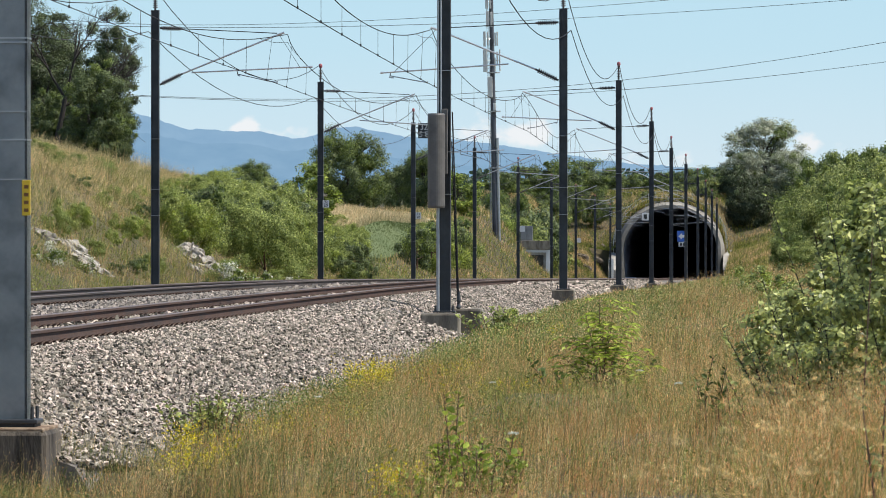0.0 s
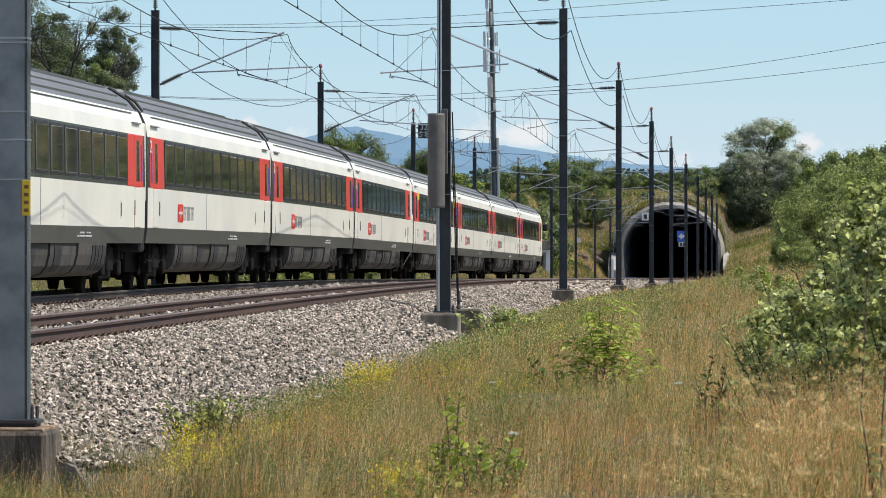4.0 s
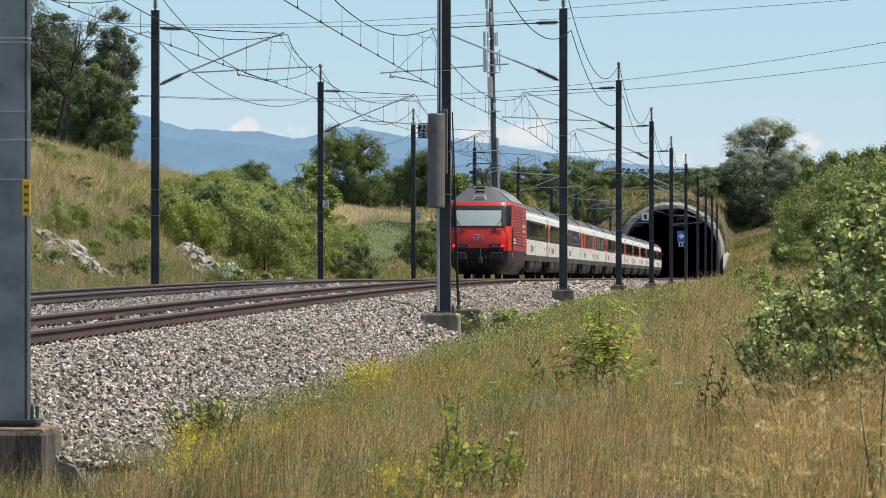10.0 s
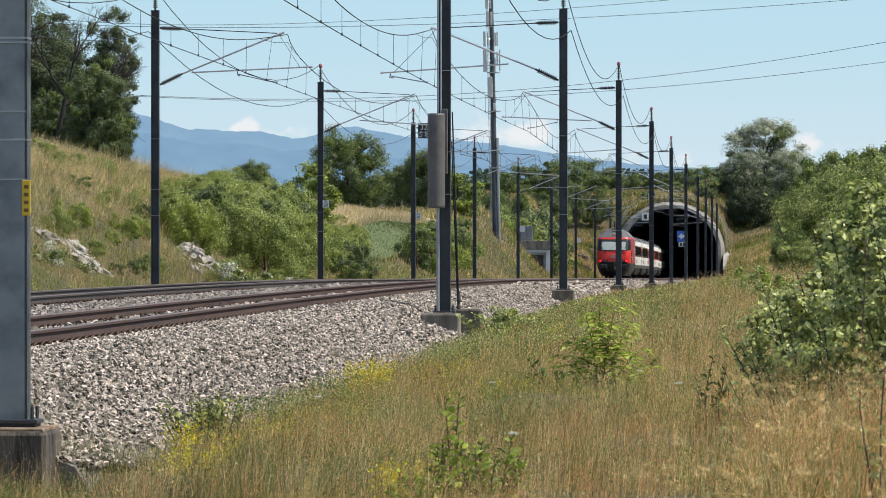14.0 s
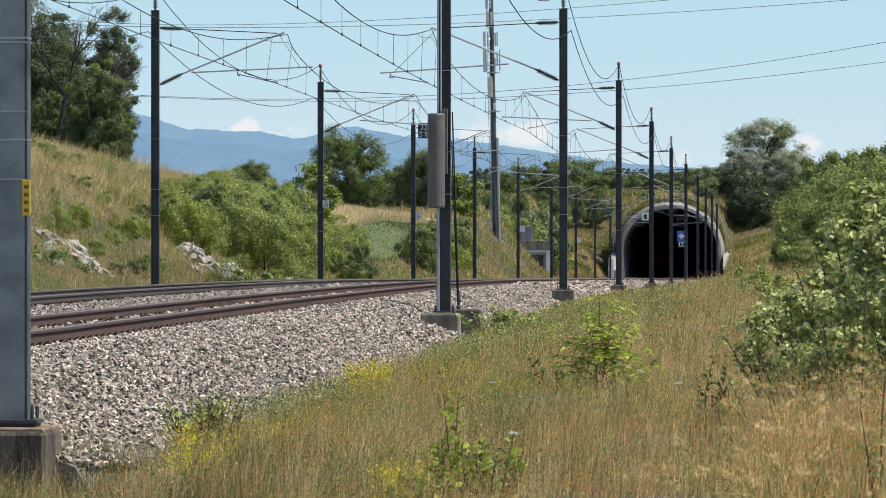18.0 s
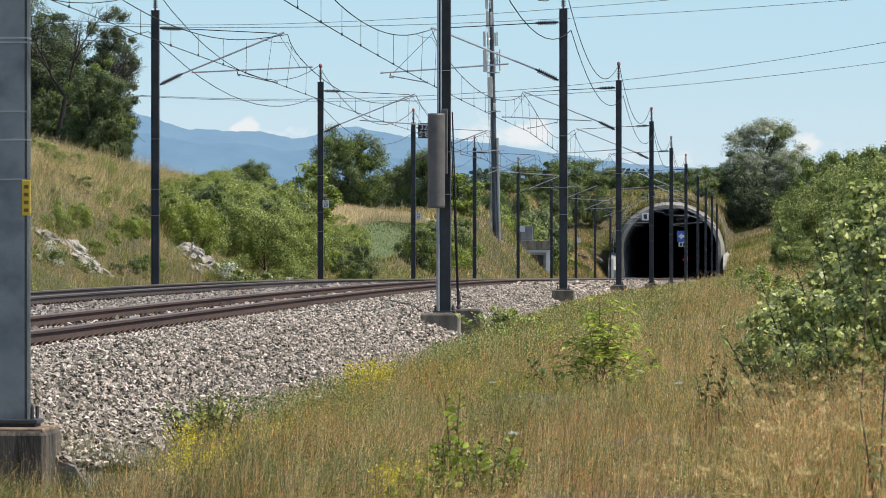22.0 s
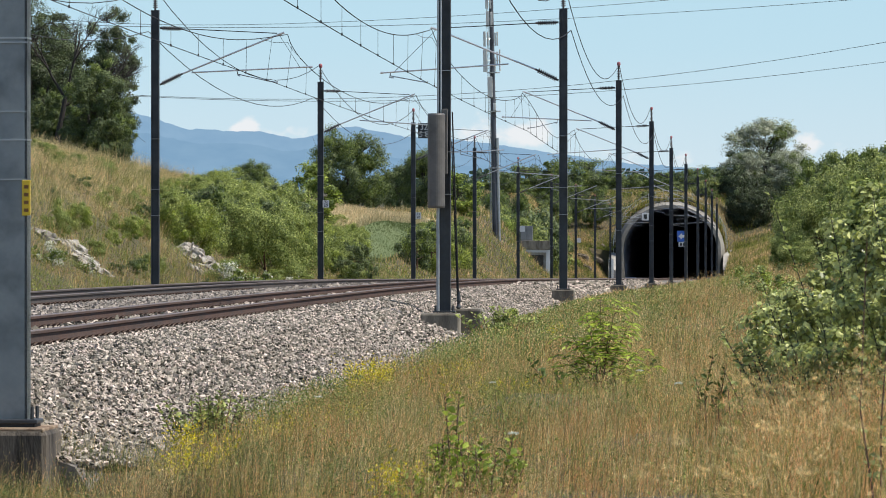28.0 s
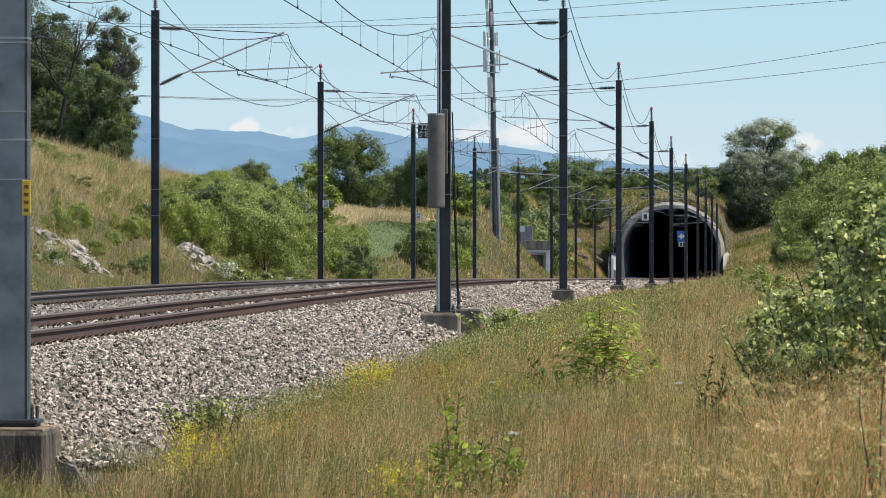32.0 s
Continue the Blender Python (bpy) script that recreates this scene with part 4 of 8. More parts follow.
def catenary_span(axis, k, ua, ub, za, zb, side):
    """Messenger, contact wire and droppers of one span."""
    th = thing("catenary_span", "carrier wire and contact wire joined by thin droppers", "overhead wire", group="overhead wires")
    sag, n = .92, 24
    ca, cb = (axis + stagger(side, ka) for ka in (k, k + 1))
    ma, mb = (axis + (-.30 if side > 0 else .40) for _ in (0, 1))
    zc = Z_CONTACT + (.08 if side < 0 else 0)

    def contact(t):
        return TL(ca + (cb - ca) * t, ua + (ub - ua) * t, zc - .04 * 4 * t * (1 - t))

    def carrier(t):
        w = (2 * t - 1) ** 6       # pulled over the contact wire by the droppers, away from the brackets
        return TL((ca + (cb - ca) * t) * (1 - w) + (ma + (mb - ma) * t) * w, ua + (ub - ua) * t, Z_MESS + za + (zb - za) * t - sag * 4 * t * (1 - t))
    part("carrier_wire", Geo().tube([carrier(i / n) for i in range(n + 1)], .011, 5), M["wire"], th)
    part("contact_wire", Geo().tube([contact(i / n) for i in range(n + 1)], .010, 5), M["wire"], th)
    m = 9
    for i in range(m):
        t = .055 + .89 * i / (m - 1)
        p, q = carrier(t), contact(t)
        part("dropper", Geo().tube([p, q], .005, 4, caps=False), M["wire"], th)
        part("dropper_clamp", Geo().box(q.x - .015, q.x + .015, q.y - .03, q.y + .03, q.z - .02, q.z + .04), M["wire"], th)
    # stitch wire slung under the bracket
    for t0, t1 in ((0.0, .11), (.89, 1.0)):
        p, q = carrier(t0), carrier(t1)
        e = (p if t0 > 0 else q)
        f = (q if t0 > 0 else p) - Vector((0, 0, .22))
        part("stitch_wire", Geo().tube([e, e.lerp(f, .5) - Vector((0, 0, .05)), f], .006, 4), M["wire"], th)


def stagger(side, k):
    """Sideways place of the contact wire at the k-th mast."""
    return (-.43, -.10)[k % 2] if side > 0 else (.09, .30)[k % 2]


us_r = [U1, U2] + u_right
us_l = [U1 - 1, U2 + .6] + u_left
dhr = [0, 0] + dh_right
dhl = [0, 0] + dh_left
for k in range(len(us_r) - 1):
    catenary_span(0.0, k, us_r[k], us_r[k + 1], 0, 0, 1)
for k in range(len(us_l) - 1):
    catenary_span(-E, k, us_l[k], us_l[k + 1], 0, 0, -1)
TOPZ = BASE + MAST_H + .6
for us, dh, off, s in ((us_r, dhr, right_off, -1), (us_l, dhl, left_off, 1)):
    for k in range(len(us) - 1):
        wire_thing("feeder_wire", "sagging feeder wire on the mast tops", span(TL(off, us[k], TOPZ + dh[k]), TL(off, us[k + 1], TOPZ + dh[k + 1]), 1.35, .012))
        wire_thing("earth_wire", "sagging earth wire along the masts", span(TL(off - s * .16, us[k], 6.75 + dh[k]), TL(off - s * .16, us[k + 1], 6.75 + dh[k + 1]), 1.02, .011))


def sky_line(p, q, r, y=520.0, rad=.022):
    """Far power line through three points given as slopes (right, up) from the eye."""
    pts = []
    for i in range(25):
        t = i / 24
        a = [(1 - t) * (1 - 2 * t), 4 * t * (1 - t), t * (2 * t - 1)]
        pts.append(Vector((sum(w * c[0] for w, c in zip(a, (p, q, r))) * y, y, CAM_Z + sum(w * c[1] for w, c in zip(a, (p, q, r))) * y)))
    g = Geo(); g.tube(pts, rad, 4)
    return g


for p, q, r in (((-.0900, .0462), (-.0301, .0420), (.0900, .0510)), ((-.0900, .0430), (-.0100, .0417), (.0950, .0480)), ((-.0900, .0316), (-.0050, .0284), (.0900, .0398)), ((-.0900, .0310), (-.0030, .0277), (.0900, .0358))):
    wire_thing("power_line", "far high-voltage conductor across the sky", sky_line(p, q, r))

# ---------------------------------------------------------------- train
SPEED = 54.4417
COACH = 26.556
PROF = [(1.36, .92), (1.405, 1.22), (1.415, 2.0), (1.40, 2.99), (1.37, 3.23), (1.275, 3.45), (1.10, 3.66), (.72, 3.90), (.25, 4.05)]


def shell(y0, y1, k0, k1, out=0.0, both=True, n=1):
    """Strip of the coach's skin between the profile points k0..k1 on both sides."""
    g = Geo()
    ys = [y0 + (y1 - y0) * i / n for i in range(n + 1)]
    for s in ((1, -1) if both else (1,)):
        pts = PROF[k0:k1 + 1]
        g.grid([[(s * (x + out), y, z + (out if k0 > 4 else 0)) for x, z in (pts if s > 0 else pts[::-1])] for y in ys])
    return g


def side_panel(g, s, y0, y1, z0, z1, out=.006, th=.02, b=.012):
    """Thin bevelled panel lying on the coach's side."""
    def xs(z):
        for (xa, za), (xb, zb) in zip(PROF, PROF[1:]):
            if za <= z <= zb:
                return xa + (xb - xa) * (z - za) / (zb - za)
        return PROF[-1][0]
    outer = [(y0, z0), (y1, z0), (y1, z1), (y0, z1)]
    inner = [(y0 + b, z0 + b), (y1 - b, z0 + b), (y1 - b, z1 - b), (y0 + b, z1 - b)]
    vs = [(s * (xs(z) - th), y, z) for y, z in outer] + [(s * (xs(z) + out * .5), y, z) for y, z in outer] + [(s * (xs(z) + out), y, z) for y, z in inner]
    fs = []
    for k in (0, 4):
        fs += [(k + i, k + (i + 1) % 4, k + 4 + (i + 1) % 4, k + 4 + i) for i in range(4)]
    fs.append((8, 9, 10, 11))
    if s < 0:
        fs = [f[::-1] for f in fs]
    g.add(vs, fs)
    return g


def bogie_meshes():
    g = Geo()
    for s in (-1, 1):
        g.box(s * 1.08 - .06, s * 1.08 + .06, -1.75, 1.75, .52, .72, .03)
        g.box(s * 1.08 - .09, s * 1.08 + .09, -.45, .45, .40, .86, .03)
        for y in (-1.25, 1.25):
            g.box(s * 1.1 - .1, s * 1.1 + .1, y - .2, y + .2, .32, .60, .03)
            g.tube([(s * 1.14, y - .28, .62), (s * 1.14, y - .28, .92)], .09, 8)
            g.tube([(s * 1.14, y + .28, .62), (s * 1.14, y + .28, .92)], .09, 8)
        g.tube([(s * 1.15, -.9, .55), (s * 1.15, -.5, .88)], .04, 6)
        g.box(s * 1.02 - .05, s * 1.02 + .05, -.85, .85, .26, .52, .02)
        for y in (-2.0, 2.0):
            g.tube([(s * 1.05, y, .30), (s * 1.05, y * .93, .62), (s * 1.05, y * .85, .66)], .035, 5)
            g.box(s * .75 - .16, s * .75 + .16, y - .05, y + .05, .20, .56, .02)
    g.box(-1.0, 1.0, -.25, .25, .5, .8, .03)
    g.box(-.62, .62, -1.9, 1.9, .24, .62, .03)
    frame_me = g.mesh("bogie_frame", M["under"])
    g = Geo()
    for s in (-1, 1):
        g.lathe((s * .66, 0, 0), (s * .82, 0, 0), [(0, .44), (.15, .48), (.25, .455), (1, .455), (1, .40)][::1], 20)
    g.tube([(-.7, 0, 0), (.7, 0, 0)], .08, 8)
    return frame_me, g.mesh("wheelset", M["under"], False)


BOG_FRAME, BOG_WHEEL = bogie_meshes()


def add_bogie(par, y, base=1.25):
    b = part("bogie", BOG_FRAME, None, par)
    b.location = (0, y, 0)
    for dy in (-base, base):
        w = part("wheelset", BOG_WHEEL, None, b)
        w.location = (0, dy, .46)


WIN_ME, PANE_ME = {}, {}
PANE_RS = np.random.RandomState(9)      # panes sit a little askew in their frames


def coach_model(kind, near_door, far_door, first=(False, False), stripe=False, front=False, mirror=True):
    """kind 'open' or 'diner'. near_door / far_door: paint of the end doors' bays."""
    words = {"open": "white coach with a dark window band and grey roof", "diner": "white dining coach with a red window band and grey roof"}
    if front:
        words["open"] = "white driving trailer with a dark window band and mirror"
    c = thing("passenger_coach", words[kind], "railway coach", group="coaches of the train")
    L = 13.07
    band = M["red"] if kind == "diner" else M["band"]
    part("underframe", shell(-L, L, 0, 1), M["coach_grey"], c, "dark grey lower band")
    part("side_wall", shell(-L, L, 1, 2), M["white"], c, "off-white lower side")
    part("window_band", shell(-L, L, 2, 3), band, c, "red band round the windows" if kind == "diner" else "dark band round the windows")
    part("upper_wall", shell(-L, L, 3, 5), M["white"], c, "white curved shoulder")
    g = shell(-L, L, 5, 8)
    g.grid([[(PROF[8][0], y, PROF[8][1]), (0, y, 4.07), (-PROF[8][0], y, PROF[8][1])] for y in (-L, L)])
    rf = part("roof", g, M["roof"], c, "grey ribbed roof")
    for s in (-1, 1):
        for x, z in ((1.19, 3.555), (1.0, 3.725), (.74, 3.89), (.4, 4.005)):
            g = Geo(); g.box(s * x - .014, s * x + .014, -L + 1.2, L - 1.2, z - .02, z + .022)
            part("roof_rib", g, M["coach_grey"], rf)
        g = Geo(); g.box(s * 1.305 - .012, s * 1.305 + .012, -L + 1.4, L - 1.4, 3.395, 3.412)
        part("gutter", g, M["coach_grey"], c)
    # ends
    ring = [(x, z) for x, z in PROF] + [(-x, z) for x, z in PROF[::-1]]
    for y, s in ((-L, 1), (L, -1)):
        g = Geo(); g.add([(x, y, z) for x, z in ring], [tuple(range(len(ring)))[::s]])
        # grey here paints the shade between two coaches onto the end
        part("end_wall", g, M["coach_grey"], c, "end wall darkened for the shade in the gap")
    for y in (-13.12, 13.12):
        if front and y > 0:
            continue
        g = Geo(); g.box(-1.37, 1.37, y - .15, y + .15, 1.72, 3.24, .03)
        part("gangway", g, M["white"], c, "off-white fairing over the gangway")
        g = Geo(); g.box(-.95, .95, y - .17, y + .17, 3.30, 3.90, .06)
        part("gangway_roof", g, M["roof"], c, "grey cover over the gangway")
        g = Geo(); g.box(-1.34, 1.34, y - .13, y + .13, .75, 1.74, .05)
        part("coupling_cover", g, M["black"], c, "black block under the gangway")
        # air scoop fairing at the roof's end
        for s in (-1, 1):
            yy = y * .972
            g = Geo()
            g.tube([(s * .74, yy, 3.92), (s * 1.12, yy + .02, 3.68), (s * 1.27, yy + .04, 3.48)], .03, 6)
            part("roof_strap", g, M["black"], c)
    # windows
    if kind == "diner":
        ys = [-9.6, -8.3] + [-4.6 + 1.42 * i for i in range(11)]
        ww = .95
    else:
        ys = [-9.3 + 1.86 * i for i in range(11)]
        ww = 1.42
    if front:
        ys = ys[:-1]
    for s in (1, -1):
        for y in ys:
            k = (s, ww)
            if k not in WIN_ME:
                g = Geo(); side_panel(g, s, -ww / 2 - .06, ww / 2 + .06, 2.08, 2.95, .012, .02, .03)
                WIN_ME[k] = g.mesh("window_frame", M["black"])
                g = Geo(); side_panel(g, s, -ww / 2, ww / 2, 2.13, 2.90, .024, .01, .012)
                PANE_ME[k] = g.mesh("pane", M["glass"])
            w = part("window", WIN_ME[k], None, c)
            w.location = (0, y, 0)
            pn = part("pane", PANE_ME[k], None, w, "dark tinted glass")
            pn.rotation_euler = (0, PANE_RS.normal(0, .001), PANE_RS.normal(0, .0016))
    if near_door is None and kind == "open":
        for s in (1, -1):
            g = Geo(); side_panel(g, s, -11.75, -11.15, 2.08, 2.95, .012, .02, .03)
            w = part("window", g, M["black"], c, "narrow end window")
            g = Geo(); side_panel(g, s, -11.69, -11.21, 2.13, 2.90, .024, .01, .012)
            part("pane", g, M["glass"], w, "dark tinted glass")
    # doors
    for y, paint in ((-11.75, near_door), (10.75 if front else 11.75, far_door)):
        if paint is None:
            continue
        e = 1 if y > 0 else -1
        for s in (1, -1):
            y0, y1 = sorted((y - e * .95, y + e * .95))
            if paint != "white":
                g = Geo(); side_panel(g, s, y0 - (.55 if e > 0 else 0), y1 + (.55 if e < 0 else 0), 2.0, 2.99, .008)
                part("door_bay", g, M["door_red"], c, "red paint round the door")
            g = Geo(); side_panel(g, s, y - .42, y + .42, 1.22, 2.985, .018)
            d = part("door", g, M["band"] if paint == "white" else M["door_red"], c, "folding entrance door")
            g = Geo(); side_panel(g, s, y - .2, y + .2, 2.1, 2.88, .026)
            part("door_pane", g, M["glass"], d)
            g = Geo(); side_panel(g, s, y - .42, y + .42, 1.22, 1.98, .024)
            part("door_leaf", g, M["door_red"] if stripe and e < 0 else M["white"], d, "lower door leaf")
            for dy in (-e * .55,):
                g = Geo(); g.tube([(s * 1.435, y + dy, 1.46), (s * 1.435, y + dy, 1.74)], .010, 5)
                part("handle", g, M["black"], d)
            g = Geo(); g.box(s * 1.372 - .03, s * 1.372 + .05, y - .62, y + .62, 3.20, 3.225)
            part("rain_strip", g, M["marking_grey"], d)
            g = Geo(); side_panel(g, s, *sorted((y + e * .62, y + e * .78)), 2.1, 2.8, .016)
            part("class_plate", g, M["blue"], c, "narrow blue plate beside the door")
            if first[e > 0]:
                g = Geo(); side_panel(g, s, *((y0 - .55, y - .42) if e > 0 else (y + .42, y1 + .55)), 2.74, 2.992, .022)
                part("class_stripe", g, M["yellow"], c, "yellow first-class stripe")
            elif paint == "red" and e < 0:
                fig = part("class_figure", text_mesh("class_figure", "2", .34, M["marking"]), None, c, "white class figure")
                fig.matrix_basis = pose(s * 1.425, y - .86, 2.79, 90, 0, 90 * s) @ Matrix.Diagonal((2.2, 1, 1, 1))
    if stripe:
        for s in (1, -1):
            g = Geo(); side_panel(g, s, -L, L, 3.36, 3.44, .012)
            part("roof_stripe", g, M["pink"], c, "faded pink stripe below the roof")
    # markings
    for s in (1, -1):
        for y in (-7.2, ):
            g = Geo(); side_panel(g, s, y - .5, y + .5, 1.36, 1.73, .010)
            em = part("red_panel", g, M["red"], c, "red rectangular emblem with a pale mark")
            g = Geo(); side_panel(g, s, y - .32, y + .32, 1.52, 1.57, .016, b=.004)
            side_panel(g, s, y - .03, y + .03, 1.43, 1.66, .016, b=.004)
            part("pale_mark", g, M["marking"], em)
            g = Geo()
            for j in range(9):
                y0 = y + .62 + j * .20 + .10 * (j // 3)
                side_panel(g, s, y0, y0 + .05, 1.40, 1.69, .010, b=.004)
                for k in range(1 + j % 2):
                    side_panel(g, s, y0 + .055, y0 + .14, 1.64 - k * .12, 1.685 - k * .12, .010, b=.004)
            part("marking_bars", g, M["marking_grey"], c)["kind"] = "stuff"
        g = Geo(); side_panel(g, s, 9.0, 9.26, 1.38, 1.72, .010)
        info = part("info_panel", g, M["marking"], c, "pale frame round a dark notice")
        g = Geo(); side_panel(g, s, 9.05, 9.21, 1.42, 1.68, .014)
        part("notice", g, M["black"], info)
        g = Geo()
        for j in range(7):
            for k in range(1 + (j % 3 > 0)):
                side_panel(g, s, 3.0 + j * .30, 3.16 + j * .30 + .05 * (j % 3), 1.03 + k * .06, 1.06 + k * .06, .012, b=.003)
        part("marking_bars", g, M["marking"], c)["kind"] = "stuff"
        g = Geo(); side_panel(g, s, -2.03, -1.97, 1.22, 2.0, .006)
        part("panel_joint", g, M["marking_grey"], c)
        # under-floor boxes
        for y0, y1, d in ((-7.4, -3.3, .02), (-3.2, -.2, .06), (-.1, 3.3, .03), (3.4, 7.4, .0)):
            g = Geo(); g.loop_sweep([[(s * .6, y, .34), (s * (1.02 - d), y, .33), (s * (1.20 - d), y, .40), (s * (1.30 - d), y, .53), (s * (1.345 - d), y, .72), (s * (1.36 - d), y, .93), (s * .6, y, .93)] for y in ((y0, y1) if s > 0 else (y1, y0))])
            bx = part("equipment_box", g, M["under_grey"], c, "dusty grey under-floor box")
            for k in range(4 if y0 == 3.4 else 2 if y0 == -7.4 else 1):
                yy = (5.3 if y0 == 3.4 else y0 + .5) + k * .48
                wide = .34 if y0 in (-7.4, 3.4) else .9
                g = Geo(); g.loop_sweep([[(s * (1.1 - d), y + .12, .43), (s * (1.235 - d), y + .12, .43), (s * (1.315 - d), y + .08, .54), (s * (1.357 - d), y + .03, .72), (s * (1.368 - d), y, .88), (s * (1.20 - d), y, .88)] for y in ((yy, yy + wide) if s > 0 else (yy + wide, yy))])
                part("vent", g, M["black"], bx)
    g = Geo(); g.box(-.92, .92, -12.7, 12.7, .36, .95, .02)
    part("floor_frame", g, M["under"], c)
    for y in (-9.5, 9.5):
        add_bogie(c, y)
    for y in (-13.0, 13.0):
        for x in (-.87, .87):
            g = Geo(); g.lathe((x, y - .1, 1.05), (x, y + .1 + .06 * (1 if y > 0 else -1), 1.05), [(0, .09), (.6, .09), (.65, .2), (1, .2)], 10)
            part("buffer", g, M["under"], c)
    if front:
        nose = Geo()
        lv = [(.45, 1.1, .1), (.92, 1.36, .35), (1.3, 1.40, .42), (2.1, 1.40, .36), (3.0, 1.38, .12), (3.45, 1.25, -.25), (4.0, .3, -.8)]
        low = Geo()
        for g, levels in ((low, lv[:2]), (nose, lv[1:])):
            g.grid([[(-w, L - .6, z), (-w, L + d - .28, z), (-w + .3, L + d, z), (0, L + d + .06, z), (w - .3, L + d, z), (w, L + d - .28, z), (w, L - .6, z)] for z, w, d in levels])
        part("cab_apron", low, M["coach_grey"], c)
        part("cab_front", nose, M["white"], c, "white rounded cab front")
        for s in (-1, 1):
            if front:
                g = Geo(); side_panel(g, s, 11.75, 13.0, 2.0, 2.99, .009)
                part("cab_side", g, M["white"], c, "white side of the cab")
            g = Geo(); side_panel(g, s, 12.45, 12.98, 2.2, 3.0, .02)
            part("cab_window", g, M["glass"], c)
            if not mirror:
                continue
            g = Geo(); g.box(s * 1.48 - (.02 if s > 0 else .24), s * 1.48 + (.24 if s > 0 else .02), 12.95, 13.1, 2.58, 2.96, .05)
            part("mirror", g, M["black"], c, "black rear-view mirror")
    return c


def loco_model():
    c = thing("locomotive", "red electric locomotive with grey roof and two red tail lamps", "locomotive")
    # levels: height, half width, place of the sloping front
    lv = [(.20, 1.06, -8.40), (.62, 1.34, -8.85), (1.0, 1.44, -9.12), (1.32, 1.47, -9.22), (1.62, 1.48, -9.25), (1.95, 1.48, -9.22), (2.40, 1.48, -9.12), (2.95, 1.47, -8.92), (3.42, 1.46, -8.72), (3.60, 1.43, -8.60), (3.95, 1.05, -8.02), (4.30, .66, -7.42), (4.40, .50, -7.1)]

    def plan(z, w, yf, end):
        """Half outline from the middle of the front round the corner to the middle of the side."""
        pts = [(0, yf - .05), (w - .95, yf - .04), (w - .45, yf), (w - .20, yf + .09), (w - .06, yf + .28), (w, yf + .65), (w, 0.0)]
        return pts

    def skin(i0, i1):
        g = Geo()
        for sy in (1, -1):
            rows = []
            for z, w, yf in lv[i0:i1 + 1]:
                p = plan(z, w, yf, 1)
                full = [(-x, y) for x, y in p[::-1]] + p[1:]
                if sy < 0:
                    full = full[::-1]
                rows.append([(x, sy * y, z) for x, y in full])
            g.grid(rows)
        return g
    part("lower_body", skin(0, 3), M["loco_side"], c, "dusty grey lower body", True)
    g = skin(3, 9)
    part("body", g, M["red"], c, "bright red upper body", True)
    g = skin(9, 12)
    zt, wt, yt = lv[-1]
    g.grid([[(-wt, yt, zt), (0, yt - .04, zt + .03), (wt, yt, zt)], [(-wt, -yt, zt), (0, -yt + .04, zt + .03), (wt, -yt, zt)]])
    part("roof", g, M["loco_roof"], c, "grey sloping roof")

    def face(z):
        for (za, wa, ya), (zb, wb, yb) in zip(lv, lv[1:]):
            if za <= z <= zb:
                t = (z - za) / (zb - za)
                return wa + (wb - wa) * t, ya + (yb - ya) * t
        return lv[-1][1], lv[-1][2]

    def face_panel(x0, x1, z0, z1, out=.03, th=.05, nx=6, nz=3):
        """Panel lying on the front, following its slope and bow."""
        g = Geo()

        def yat(x, z):
            w, yf = face(z)
            p = plan(z, w, yf, 1)
            ax = abs(x)
            for (xa, ya), (xb, yb) in zip(p, p[1:]):
                if xa <= ax <= xb and xb > xa:
                    return ya + (yb - ya) * (ax - xa) / (xb - xa)
            return yf
        rows = []
        for j in range(nz + 1):
            z = z0 + (z1 - z0) * j / nz
            rows.append([(x0 + (x1 - x0) * i / nx, yat(x0 + (x1 - x0) * i / nx, z) - out, z) for i in range(nx + 1)])
        g.grid(rows)
        # rim
        edge = rows[0] + [r[-1] for r in rows[1:]] + rows[-1][::-1][1:] + [r[0] for r in rows[::-1][1:-1]]
        n = len(edge)
        g.add(edge + [(x, y + th, z) for x, y, z in edge], [(i, i + n, (i + 1) % n + n, (i + 1) % n) for i in range(n)])
        return g
    part("front_apron", face_panel(-1.32, 1.32, .64, 1.44, .012, .03, 14, 8), M["apron"], c, "dark lower front with the undercut's shade in its black")
    part("rail_guard", face_panel(-.98, .98, .22, .66, .012, .03, 12, 5), M["apron"], c, "black rail guard below the front")
    fr = part("windscreen_frame", face_panel(-1.31, 1.31, 2.43, 3.45, .035, .06, 14, 6), M["black"], c, "black windscreen surround")
    ws = part("windscreen", face_panel(-1.06, 1.06, 2.50, 3.22, .052, .03, 12, 4), M["blind"], c, "pale reflecting windscreen")
    part("windscreen_top", face_panel(-1.06, 1.06, 3.22, 3.34, .05, .03, 12), M["glass"], fr)
    for s in (-1, 1):
        g = Geo()
        rows = []
        for j in range(5):
            z = 2.50 + .96 * j / 4
            w, yf = face(z)
            ring = plan(z, w, yf, 1)[2:6]
            fine = []
            for (xa, ya), (xb, yb) in zip(ring, ring[1:]):
                fine += [(xa + (xb - xa) * t, ya + (yb - ya) * t) for t in (0, .34, .67)]
            fine += [(w, yf + .65), (w, yf + 1.3)]
            fine = [p for p in fine if p[0] > 1.2]
            fine = fine if s > 0 else fine[::-1]
            rows.append([(s * (x + .014), y - .014, z) for x, y in fine])
        n = min(len(r) for r in rows)
        g.grid([r[-n:] if s > 0 else r[:n] for r in rows])
        part("corner_window", g, M["corner_glass"], c, "dark wrap-round corner window", True)
        # lamps
        a, b = sorted((s * .52, s * 1.29))
        lp = part("lamp_housing", face_panel(a, b, 1.46, 1.63, .02, .05), M["black"], c, "dark lamp unit")
